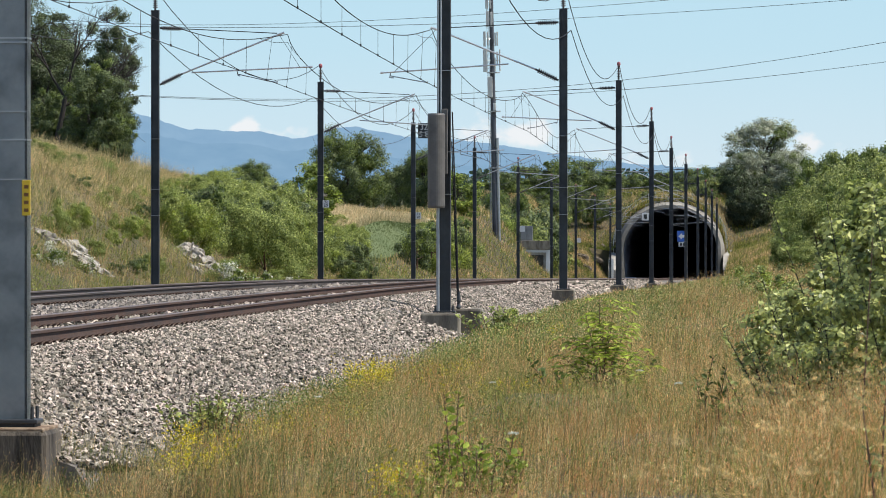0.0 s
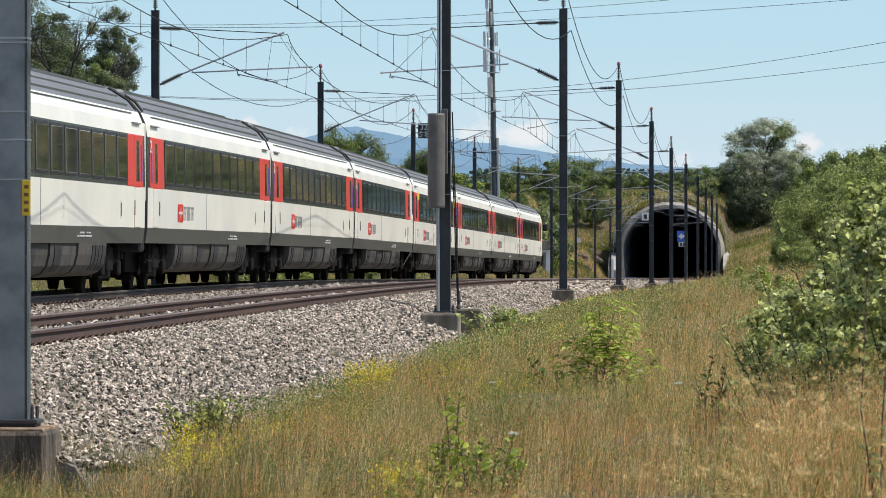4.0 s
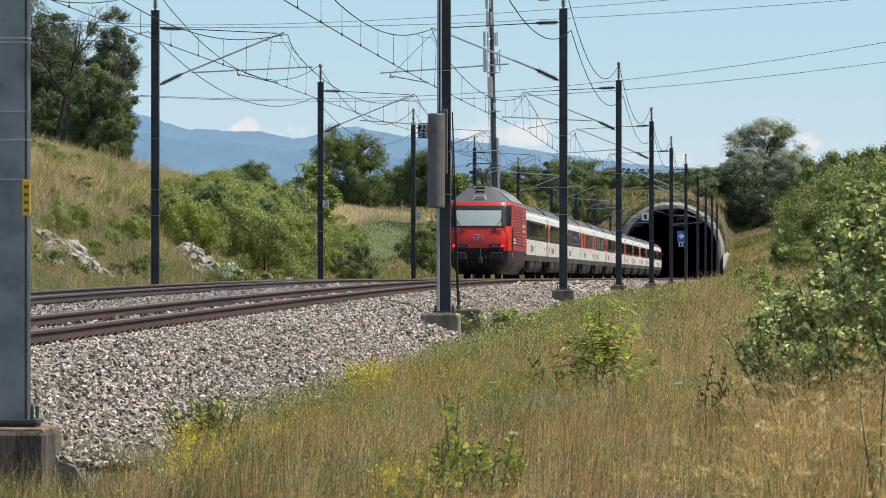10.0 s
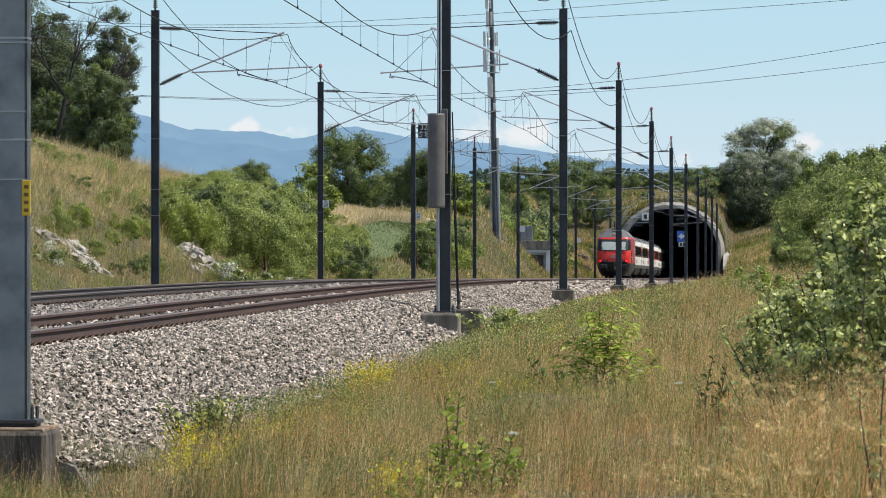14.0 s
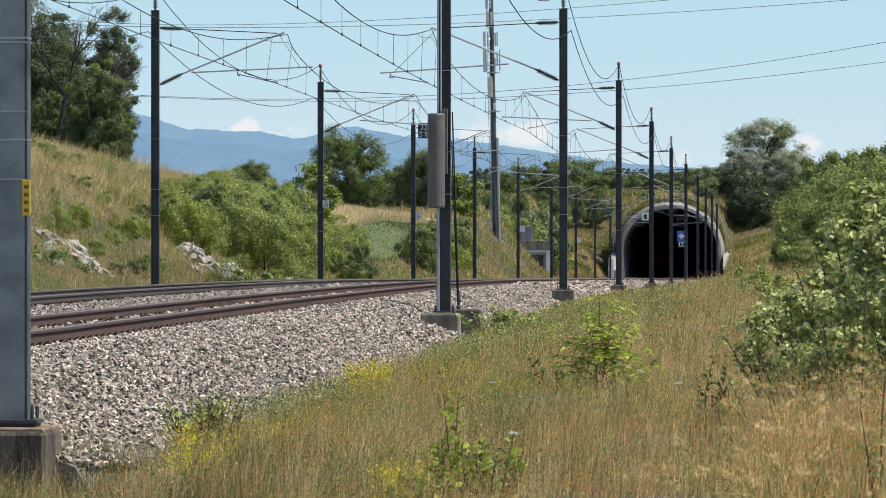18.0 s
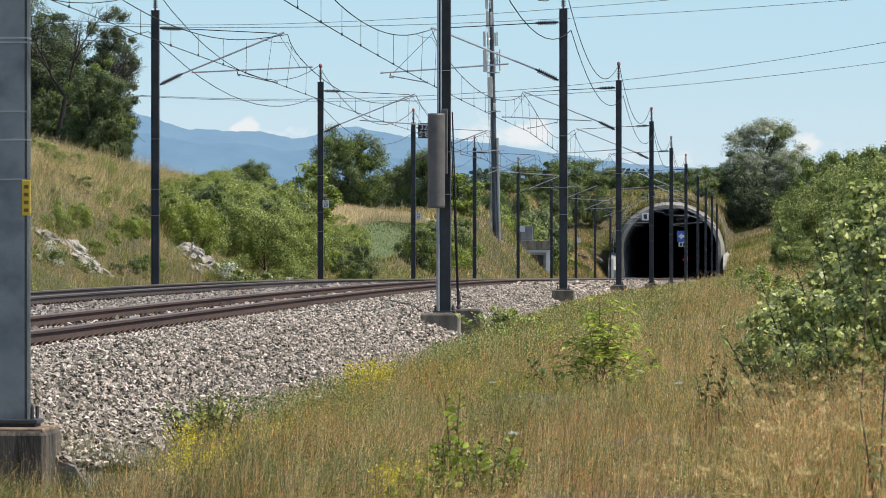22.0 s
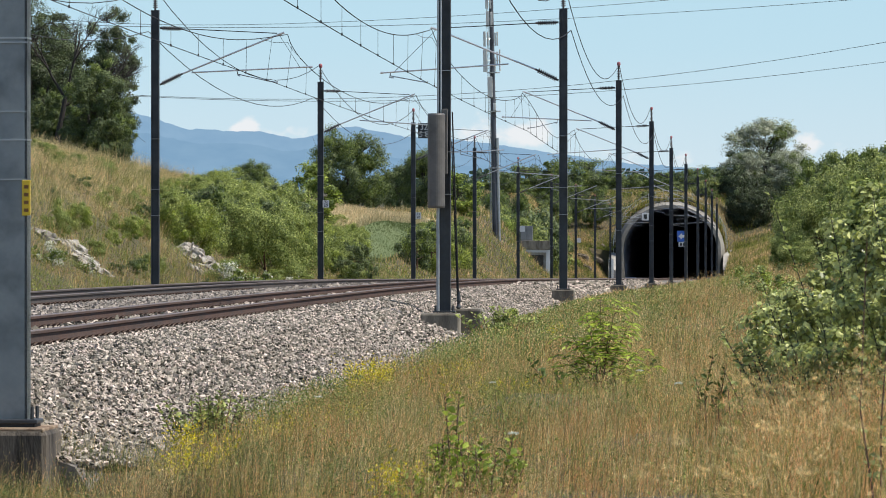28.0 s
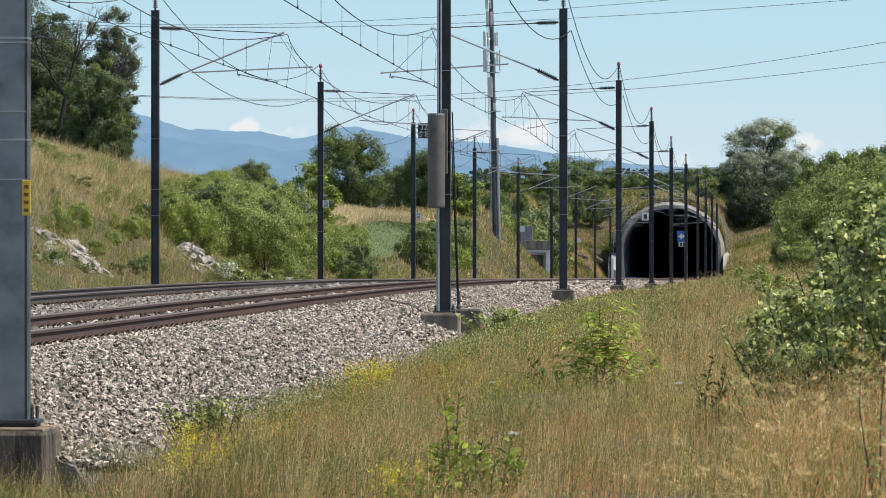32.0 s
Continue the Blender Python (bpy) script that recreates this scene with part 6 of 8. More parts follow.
def build_bushes():
    used = set()
    rs = np.random.RandomState(21)
    a = make_plant("slope_bush", "dense green bush on the cutting slope", "bush", 31, 2.5, (1.6, 1.6, 1.25), 24000, .062, "leaf_olive", 1.8, .05, 44, .14, .45, group="bushes on the slope", second=("leaf_mid", .25))
    b = make_plant("slope_bush", "yellowish green bush on the cutting slope", "bush", 32, 2.2, (1.5, 1.4, 1.15), 21000, .064, "leaf_olive", 1.6, .05, 34, .15, .45, group="bushes on the slope", second=("leaf_bright", .35))
    d = make_plant("slope_bush", "dark green shrub on the cutting slope", "bush", 33, 1.8, (1.0, 1.0, .95), 10000, .07, "leaf_dark", 1.3, .04, 28, .15, .45, group="bushes on the slope", second=("leaf_mid", .3))
    sky_x, sky_y = [57, 220, 285, 340, 370, 420, 480, 520, 600, 650, 720, 800, 900, 1100], [330, 340, 302, 306, 292, 300, 322, 330, 370, 392, 395, 360, 370, 380]
    spots = []
    for i in range(46):          # the dense growth on the far slope
        px = 292 + 225 * rs.rand()
        y = 198 + 52 * rs.rand() + .10 * (px - 290)
        low = np.interp(px, [292, 340, 420, 520], [396, 404, 418, 398])
        top = np.interp(px, sky_x, sky_y) + (low - 340 - 10) * ((250 + .1 * (px - 290) - y) / 52) * rs.uniform(.75, 1.0)
        spots.append((px, y, .7 + .4 * rs.rand(), (a, b, a, d)[i % 4], max(top, np.interp(px, sky_x, sky_y))))
    for i in range(17):
        px = 512 + 128 * rs.rand()
        y = 250 + 55 * rs.rand()
        top = np.interp(px, sky_x, sky_y) + 85 * ((320 - y) / 70) * rs.uniform(.8, 1.1)
        spots.append((px, y, .55 + .35 * rs.rand(), (a, d, b, d)[i % 4], top))
    for i in range(30):
        px = 745 + 72 * rs.rand()
        y = 330 + 130 * rs.rand()
        top = np.interp(px, sky_x, sky_y) + 95 * ((460 - y) / 130) * rs.uniform(.6, 1.1)
        spots.append((px, y, .6 + .5 * rs.rand(), (a, b, d)[i % 3], top))
    for i in range(7):
        spots.append((738 + 9.5 * i, 318 + 30 * rs.rand() + (738 + 9.5 * i - 738) * .35, .5 + .3 * rs.rand(), (d, a, d, b)[i % 4], 386 + 22 * rs.rand()))
    for px, y, sc in ((990, 606, .4), (1048, 608, .35), (930, 600, .5), (905, 592, .5), (1072, 609, .3), (1022, 600, .25), (965, 596, .3)):
        spots.append((px, y, sc, (a, d, b)[px % 3], None))
    for i in range(22):
        px = 742 + 7.4 * i
        spots.append((px, (430 if px < 800 else 530) + (px - 745) * .3 + 25 * rs.rand(), .6 + .3 * rs.rand(), (a, d, a, b)[i % 4], 366 + 30 * rs.rand()))
    for i in range(10):
        spots.append((588 + 48 * rs.rand(), 298 + 18 * rs.rand(), .4 + .3 * rs.rand(), (a, b, d)[i % 3], 392 + 30 * rs.rand()))
    spots += [(255, 236, .5, d, 345), (180, 216, .40, a, 362), (150, 224, .35, d, 350), (85, 214, .45, d, 345), (200, 206, .35, b, 398), (240, 215, .35, b, 400), (140, 196, .3, d, None), (120, 178, .32, b, None), (240, 176, .3, d, None), (100, 172, .25, a, None), (410, 196, .38, a, None), (510, 215, .4, a, None), (600, 262, .4, b, None), (640, 285, .35, a, None), (200, 240, .5, d, 312), (225, 245, .5, b, 316), (173, 222, .5, a, 322), (186, 230, .45, d, 300), (181, 196, .24, b, None), (217, 190, .3, b, None), (196, 184, .2, b, None), (78, 200, .3, a, None), (258, 206, .32, d, None), (387, 190, .3, d, None), (228, 205, .24, a, None), (130, 210, .2, a, None), (160, 172, .2, a, None), (115, 196, .2, d, None), (270, 184, .22, a, None), (90, 184, .2, d, None), (205, 172, .2, d, None), (250, 196, .25, b, None), (430, 186, .3, b, None), (460, 192, .3, a, None)]
    for px, y, s, proto, top in spots:
        s *= 1.45 if top is None and y < 240 else 1.0
        put(proto, used, px, y, rs.rand() * 360, s, s * rs.uniform(.95, 1.15), sink=.2, top=top)
    white = make_plant("flowering_shrub", "low shrub with clusters of white blossom", "bush", 36, 1.3, (.8, .7, .6), 3600, .085, "leaf_mid", .9, .03, 22, .16, .45, group="flowering shrubs", second=("blossom_white", .35))
    for px, y, s in ((437, 186, 1.1), (424, 190, .8), (452, 192, .7), (518, 216, .7), (78, 158, .6), (96, 160, .5), (150, 164, .45), (500, 210, .6)):
        put(white, used, px, y, rs.rand() * 360, s, sink=.1)
    # hedge on the near bank
    h = make_plant("hedge_bush", "leafy mid-green bush on the near bank", "bush", 34, 2.6, (1.15, 1.2, 1.5), 26000, .06, "leaf_hedge", 2.0, .05, 70, .12, .5, group="bushes on the near bank", second=("leaf_mid", .35))
    for px, y, s, top in ((1448, 165, .9, 302), (1492, 150, .9, 276), (1540, 140, .9, 268), (1590, 128, 1.0, 262), (1424, 180, .7, 338), (1470, 130, .7, 330), (1525, 118, .7, 322), (1560, 105, .7, 330), (1404, 195, .6, 372), (1430, 140, .5, 372), (1630, 135, 1.1, 270), (1390, 150, .4, 405), (1410, 120, .4, 420)):
        put(h, used, px, y, rs.rand() * 360, s, sink=.2, top=top)
    # mostly unseen bushes, added to darken what the coach windows mirror
    deep = make_plant("hedge_bush", "added dark bush behind the hedge for the windows' reflection", "bush", 37, 3.0, (1.5, 1.6, 1.7), 14000, .10, "leaf_dark", 2.2, .06, 60, .13, .5, group="bushes on the near bank", second=("leaf_mid", .2))
    for px, y, s, top in ((1452, 205, .9, 312), (1486, 222, 1.0, 296), (1520, 236, 1.0, 288), (1462, 250, 1.0, 308), (1500, 268, 1.1, 292), (1538, 262, 1.1, 288), (1475, 300, 1.1, 300), (1515, 318, 1.2, 290), (1550, 300, 1.2, 286), (1448, 285, 1.0, 314), (1560, 225, 1.0, 286), (1600, 200, 1.0, 266), (1590, 260, 1.3, 254), (1620, 300, 1.4, 250), (1660, 330, 1.5, 244), (1640, 240, 1.3, 250)):
        put(deep, used, px, y, rs.rand() * 360, s * 1.2, sink=.2, top=top)
    small = make_plant("bank_shrub", "low pale-leaved shrub in the dry grass", "bush", 35, .9, (.5, .5, .45), 2600, .055, "leaf_hedge", .6, .02, 22, .16, .5, group="low shrubs", second=("leaf_bright", .3))
    for px, y, s in ((1308, 112, .8), (1290, 118, .55), (1350, 100, .9), (1380, 92, .8), (905, 84, .8), (885, 80, .6), (930, 88, .55)):
        put(small, used, px, y, rs.rand() * 360, s, sink=.08)


build_bushes()


def leafy_stem(g_leaf, g_stem, rs, base, height, leaf, pairs, lean=(0, 0), droop=.2, spread=.7):
    """A shoot with pairs of broad leaves along it."""
    top = Vector(base) + Vector((lean[0], lean[1], height))
    mid = Vector(base).lerp(top, .5) + Vector(rs.normal(0, .03, 3)) * height
    pts = [Vector(base).lerp(mid, t * 2) if t < .5 else mid.lerp(top, t * 2 - 1) for t in np.linspace(0, 1, 7)]
    g_stem.tube(pts, .006, 5, .002)
    for i in range(pairs):
        t = .25 + .75 * (i + rs.rand() * .6) / pairs
        p = pts[min(6, int(t * 6))].lerp(pts[min(6, int(t * 6) + 1)], (t * 6) % 1)
        for k in range(2):
            a = rs.rand() * 6.283
            d = Vector((math.cos(a) * spread, math.sin(a) * spread, .55 - droop * rs.rand())).normalized()
            s = d.cross(Vector((0, 0, 1))).normalized()
            nn = s.cross(d)
            ro = rs.uniform(-1.1, 1.1)
            s, nn = s * math.cos(ro) + nn * math.sin(ro), nn * math.cos(ro) - s * math.sin(ro)
            L = leaf * (.55 + .7 * rs.rand()) * (1 if t < .85 else .7)
            W = L * (.52 + .16 * rs.rand())
            q = p + d * L * .25
            g_stem.tube([p, q], .003, 3, caps=False)
            cup = nn * W * .22
            vs = [q, q + d * L * .25 + s * W * .42 + cup, q + d * L * .6 + s * W * .46 + cup, q + d * L - nn * L * .12, q + d * L * .6 - s * W * .46 + cup, q + d * L * .25 - s * W * .42 + cup, q + d * L * .3, q + d * L * .62]
            g_leaf.add(vs, [(0, 6, 1), (1, 6, 7, 2), (2, 7, 3), (0, 5, 6), (5, 4, 7, 6), (4, 3, 7)])


def near_plant(name, label, seed, spots, leafm, group="near plants"):
    """spots: (picture column, depth, height, leaf length, pairs, shoots, spread of the foot)."""
    rs = np.random.RandomState(seed)
    px, y, height, leaf, pairs, shoots, foot = spots
    x = (px - 784) / FPX * y
    th = thing(name, label, "plant" if height < .8 else "bush", pose(x, y, ground_at(x, y) - .02), group=group)
    for i in range(shoots):
        gl, gs = Geo(), Geo()
        h = height * (.55 + .45 * rs.rand()) if i else height
        b = (rs.normal(0, foot * .35), rs.normal(0, foot * .35), 0)
        leafy_stem(gl, gs, rs, b, h, leaf, pairs, (b[0] * .9 + rs.normal(0, .12) * h, rs.normal(0, .12) * h))
        shoot = part("shoot", gs, M["dark_twig" if "broad" in name else "twig"], th)
        part("foliage", gl, M[leafm], shoot)
        shoot["kind"] = "stuff"
    return th


NEAR = []


def ash_sapling():
    """Young ash: leaning shoots with feathered leaves."""
    rs = np.random.RandomState(41)
    y = 50.0
    x = (1062 - 784) / FPX * y
    th = thing("sapling", "young ash sapling with bright yellow-green feathered leaves", "bush", pose(x, y, ground_at(x, y) - .02), group="near plants")
    for lx, ly, h in ((.0, 0, 1.02), (.16, .05, .97), (-.14, -.05, .84), (.26, .1, .76), (-.26, .08, .66), (.08, -.15, .7), (.36, -.05, .52), (-.36, 0, .47), (.5, .1, .36)):
        gl, gs = Geo(), Geo()
        pts = [Vector((lx * t ** 1.4 + rs.normal(0, .008), ly * t, h * t)) for t in np.linspace(0, 1, 7)]
        gs.tube(pts, .007, 5, .0025)
        for i in range(int(5 + 10 * h)):
            t = .42 + .58 * (i + rs.rand()) / (5 + 10 * h)
            p = pts[min(6, int(t * 6))].lerp(pts[min(6, int(t * 6) + 1)], (t * 6) % 1)
            a = rs.rand() * 6.283
            out = Vector((math.cos(a), math.sin(a), 0))
            ln = (.15 + .12 * rs.rand()) * (1.2 - .4 * t)
            rach = [p + out * ln * q + Vector((0, 0, ln * (.75 * q - .75 * q * q))) for q in np.linspace(0, 1, 6)]
            gs.tube(rach, .0025, 3, caps=False)
            for k in range(1, 6):
                ax = (rach[k] - rach[k - 1]).normalized()
                sd = ax.cross(Vector((0, 0, 1))).normalized()
                for q in ((-1, 1) if k < 5 else (0,)):
                    d = (ax * .55 + sd * q + Vector((0, 0, -.15))).normalized() if q else ax
                    w = d.cross(Vector((0, 0, 1)) + Vector(rs.normal(0, .3, 3))).normalized()
                    L, W = (.06 + .04 * rs.rand()), .033
                    up = Vector((0, 0, .006))
                    c = rach[k]
                    gl.add([c, c + d * L * .4 + w * W * .5 + up, c + d * L, c + d * L * .4 - w * W * .5 + up, c + d * L * .45 - up * .5], [(0, 1, 4), (1, 2, 4), (2, 3, 4), (3, 0, 4)])
        shoot = part("shoot", gs, M["twig"], th)
        shoot["kind"] = "stuff"
        part("foliage", gl, M["leaf_sapling"], shoot)["kind"] = "stuff"
    return th



def build_near_plants():
    NEAR.append(ash_sapling())
    NEAR.append(near_plant("sapling", "low dark green shoots round a sapling", 42, (1048, 50.4, .46, .07, 11, 12, .55), "leaf_mid"))
    NEAR.append(near_plant("leafy_weed", "upright leafy shoot in the meadow grass", 43, (793, 29.0, .70, .055, 15, 4, .05), "leaf_bright"))
    NEAR.append(near_plant("leafy_weed", "cluster of leafy shoots in the meadow grass", 44, (845, 28.8, .46, .058, 11, 20, .34), "leaf_bright"))
    NEAR.append(near_plant("leafy_weed", "low leafy shoots in the meadow grass", 45, (735, 28.4, .30, .055, 8, 10, .26), "leaf_bright"))
    NEAR.append(near_plant("leafy_weed", "green thistle-like weed at the foot of the ballast", 46, (374, 41.4, .50, .046, 20, 30, .28), "leaf_hedge"))
    NEAR.append(near_plant("leafy_weed", "green weed beside the mast foundation", 47, (903, 84, .66, .085, 13, 24, .62), "leaf_hedge"))
    # the large bush of broad leaves
    for k, (px, y, h, n, foot, lm) in enumerate(((1488, 37, 1.22, 12, .42, "leaf_near"), (1538, 36.5, 1.5, 14, .42, "leaf_near"), (1590, 35, 1.75, 12, .45, "leaf_near"), (1445, 38, .95, 9, .32, "leaf_near"), (1512, 34.5, 1.05, 8, .4, "leaf_near"), (1568, 38.5, 1.85, 9, .4, "leaf_olive"), (1618, 33.5, 1.8, 10, .45, "leaf_near"), (1425, 40, 1.0, 9, .5, "leaf_near"), (1545, 34, .9, 8, .45, "leaf_near"))):
        NEAR.append(near_plant("broadleaf_bush", "shrub with broad glossy grey-green leaves", 50 + k, (px, y, h * .95, .058, 30, n + 6, foot * 1.1), lm, "broad-leaved shrubs"))
        rs = np.random.RandomState(200 + k)
        pts, cs, out, kk = crown_points(rs, int(4600 * h), (foot * 1.0, foot * .8, h * .38), 46, .12, .25)
        pts[:, 2] += h * .67
        L = .028 + .034 * rs.rand(len(pts))
        v, f = leaf_arrays(pts, L, L * (.5 + .2 * rs.rand(len(pts))), rs, .1, .25, out)
        part("crown", fast_mesh("crown", v, f, M[lm]), None, NEAR[-1])
    NEAR.append(near_plant("leafy_shoot", "slender shoots with small leaves in dry grass", 60, (1262, 40, .62, .06, 9, 4, .15), "leaf_mid"))
    NEAR.append(near_plant("leafy_shoot", "slender shoots with small leaves in dry grass", 61, (1330, 36, .6, .06, 9, 6, .25), "leaf_olive"))
    NEAR.append(near_plant("leafy_shoot", "tall shoots with pale leaves on the bank", 62, (1560, 24, 1.42, .042, 14, 3, .10), "leaf_near"))


build_near_plants()


def blades(xs, ys, h, w, lean, rs, zs, simple=False):
    """Bent grass blades: three rows of points each, or two far off."""
    n = len(xs)
    a = rs.uniform(0, 6.283, n)
    la = rs.normal(0, 1, (n, 2)) * lean + np.array([lean * .5, 0])
    base = np.stack([xs, ys, zs - .03], 1)
    mid = base + np.stack([la[:, 0] * h * .3, la[:, 1] * h * .3, h * .55], 1)
    tip = base + np.stack([la[:, 0] * h, la[:, 1] * h, h * (1 - .25 * np.abs(la[:, 0]))], 1)
    s = np.stack([np.cos(a), np.sin(a), np.zeros(n)], 1) * (w / 2)[:, None]
    if simple:
        v = np.stack([base - s, base + s, tip + s * .25, tip - s * .25], 1).reshape(-1, 3)
        return v, np.arange(4 * n).reshape(n, 4), tip
    v = np.stack([base - s, base + s, mid + s * .8, mid - s * .8, tip + s * .15, tip - s * .15], 1).reshape(-1, 3)
    i = np.arange(n)[:, None] * 6
    f = np.concatenate([i + np.array([[0, 1, 2, 3]]), i + np.array([[3, 2, 4, 5]])], 1).reshape(-1, 4)
    return v, f, tip


def heads(tip, L, W, rs):
    """Seed heads or blossoms: small pointed lozenges."""
    n = len(tip)
    a = rs.uniform(-.8, .8, n)
    d = np.stack([rs.normal(0, .25, n), rs.normal(0, .25, n), np.ones(n)], 1) * L[:, None]
    out_v, out_f = [], []
    for k in (0,):
        s = np.stack([np.cos(a + k), np.sin(a + k), np.zeros(n)], 1) * (W / 2)[:, None]
        out_v.append(np.stack([tip - d * .2, tip + d * .35 + s, tip + d * .9, tip + d * .35 - s], 1).reshape(-1, 3))
    v = np.concatenate(out_v)
    f = np.arange(len(v)).reshape(-1, 4)
    return v, f


def stuff(name, label, cat, arrays, mat, flat=False):
    vs, fs, n = [], [], 0
    for v, f in arrays:
        vs.append(v)
        fs.append(f + n)
        n += len(v)
    ob = new(name, fast_mesh(name, np.concatenate(vs), np.concatenate(fs), M[mat], flat))
    return tagged(ob, label, cat, kind="stuff")


def patch_noise(x, y, s, k):
    return np.array([noise.noise((a * s, b * s, k)) for a, b in zip(x, y)])


def meadow_points(rs, n, u0, u1, o0=3.75, power=1.0):
    u = u0 + (u1 - u0) * rs.rand(n) ** power
    o1 = 8.29 + .0275 * u + .3
    lo = np.where(u < 37.2, 2.2, o0 + .2)
    o = lo + (o1 - lo) * rs.rand(n)
    x = xc(u) + o
    z = ground_z(o, u)
    return x, u - o * .057, z, o, u


def build_meadow():
    rs = np.random.RandomState(77)
    # green undergrowth, dry stalks, reddish stalks: they follow slow patches
    lists = {k: [] for k in ("grass_green", "grass_dry", "grass_red", "grass_pale", "grass_dark")}
    hd, deep = [], []
    for n, u0, u1, w in ((76000, 26, 62, .0036), (70000, 55, 120, .0058), (34000, 110, 260, .012)):
        x, y, z, o, u = meadow_points(rs, n, u0, u1)
        keep = (u > 38.5) | (o > 4.7) | (rs.rand(n) < .2)
        x, y, z, o, u, n = x[keep], y[keep], z[keep], o[keep], u[keep], int(keep.sum())
        p = patch_noise(x, y, .22, 1.0) + .5 * patch_noise(x, y, .7, 5.0)
        edge = np.where(u < 37.2, 1.0, sm((o - 3.5) / 1.2))
        pick = rs.rand(n)
        tuft = patch_noise(x, y, 2.1, 21.0)
        dry = .52 + 2.6 * p + .9 * tuft + .15 * (o - 6.0) - .8 * sm((6.4 - o) / 1.6) * sm((u - 54) / 10) * (1 - sm((u - 105) / 20))
        kind = np.where(pick < np.clip(dry, .06, .95), np.where(rs.rand(n) < .30, 2, 1), 0)
        kind = np.where((rs.rand(n) < .05 + .12 * np.clip((o - 5) / 3, 0, 1)), 3, kind)
        kind = np.where((patch_noise(x, y, .35, 14.0) + .4 * patch_noise(x, y, 1.2, 3.0) > .12) & (rs.rand(n) < .55), 2, kind)
        kind = np.where(rs.rand(n) < .17, 4, kind)
        for k, name in enumerate(("grass_green", "grass_dry", "grass_red", "grass_pale", "grass_dark")):
            s = kind == k
            h = np.array([.15, .26, .28, .32, .30])[k] * (.35 + 1.0 * rs.rand(s.sum()) ** 1.2) * (.5 + .5 * edge[s]) * (.8 + .5 * np.clip(p[s] + .3, 0, 1)) * (.75 + 1.1 * np.clip(tuft[s] + .15, 0, .7))
            v, f, tip = blades(x[s], y[s], h, np.full(s.sum(), w) * (.7 + .6 * rs.rand(s.sum())) * (1.15 if k == 0 else .62), .36 if k == 0 else .11, rs, z[s], u0 > 100)
            lists[name].append((v, f))
            if 0 < k < 4:
                # loose panicles: several small seeds about each tip
                for r in range(3):
                    q = rs.rand(len(tip)) < (.45, .22, .12)[r]
                    c = tip[q] + rs.normal(0, 1, (q.sum(), 3)) * np.array([.010, .010, .018]) * (r > 0) - np.array([0, 0, .018 * r])
                    hd.append((k if r else (k, 3)[int(rs.rand() < .3)], heads(c, w * (2.0 + 2.6 * rs.rand(q.sum())), w * (.8 + .7 * rs.rand(q.sum())), rs)))
    # tall soft-focus stalks close to the lens
    n = 1000
    u = rs.uniform(13, 30, n)
    col = 1080 + 560 * rs.rand(n) ** .75
    x = (col - 784) / FPX * u
    o = x - xc(u)
    z = ground_z(o, u)
    h = (.35 + .42 * rs.rand(n)) * (.5 + .5 * np.clip((col - 1080) / 400, 0, 1))
    v, f, tip = blades(x, u, h, np.full(n, .0028), .5, rs, z)
    k = rs.rand(n) < .5
    lists["grass_red"].append((v.reshape(n, 18)[k].reshape(-1, 3), np.arange(k.sum() * 6).reshape(-1, 6)[:, [0, 1, 2, 3, 3, 2, 4, 5]].reshape(-1, 4)))
    k = ~k
    lists["grass_green"].append((v.reshape(n, 18)[k].reshape(-1, 3), np.arange(k.sum() * 6).reshape(-1, 6)[:, [0, 1, 2, 3, 3, 2, 4, 5]].reshape(-1, 4)))
    hd.append((3, heads(tip[::2], np.full(len(tip[::2]), .03), np.full(len(tip[::2]), .004), rs)))
    for k, a in hd:
        lists[("", "grass_dry", "grass_red", "grass_pale")[k]].append(a)
    # tall deep green grass at the corner by the nearest mast
    n = 8500
    y = rs.uniform(29.5, 39.5, n)
    col = rs.uniform(-40, 480, n)
    x = (col - 784) / FPX * y
    z = ground_z(x - xc(y), y)
    v, f, tip = blades(x, y, (.20 + .34 * rs.rand(n)) * np.interp(col, [-40, 60, 150, 320, 480], [.7, .75, .5, .5, .7]), np.full(n, .0035), .45, rs, z)
    stuff("deep_grass", "tall deep green grass beside the mast block", "grass", [(v, f)], "grass_deep")
    q = rs.rand(n) < .16
    v, f, tip = blades(x[q], y[q], .26 + .28 * rs.rand(q.sum()), np.full(q.sum(), .0018), .3, rs, z[q])
    lists["grass_pale"].append((v, f))
    # dry stalks and weeds before the broad-leaved shrubs
    n = 4500
    y = rs.uniform(26, 34.5, n)
    col = 1290 + 330 * rs.rand(n)
    x = (col - 784) / FPX * y
    z = ground_z(x - xc(y), y)
    v, f, tip = blades(x, y, (.25 + .42 * rs.rand(n)) * np.interp(col, [1290, 1340, 1420], [.5, .8, .95]), np.full(n, .0022), .42, rs, z)
    for k, name in enumerate(("grass_red", "grass_green", "grass_deep")):
        (deep if k == 2 else lists[name]).append((v.reshape(n, 18)[k::3].reshape(-1, 3), np.arange(len(range(k, n, 3)) * 6).reshape(-1, 6)[:, [0, 1, 2, 3, 3, 2, 4, 5]].reshape(-1, 4)))
        if k < 1:
            lists[name].append(heads(tip[k::3], np.full(len(tip[k::3]), .025), np.full(len(tip[k::3]), .0045), rs))
    # tall bent stalks between the sapling and the shrubs
    n = 900
    y = rs.uniform(33, 52, n)
    col = 1120 + 250 * rs.rand(n)
    x = (col - 784) / FPX * y
    z = ground_z(x - xc(y), y)
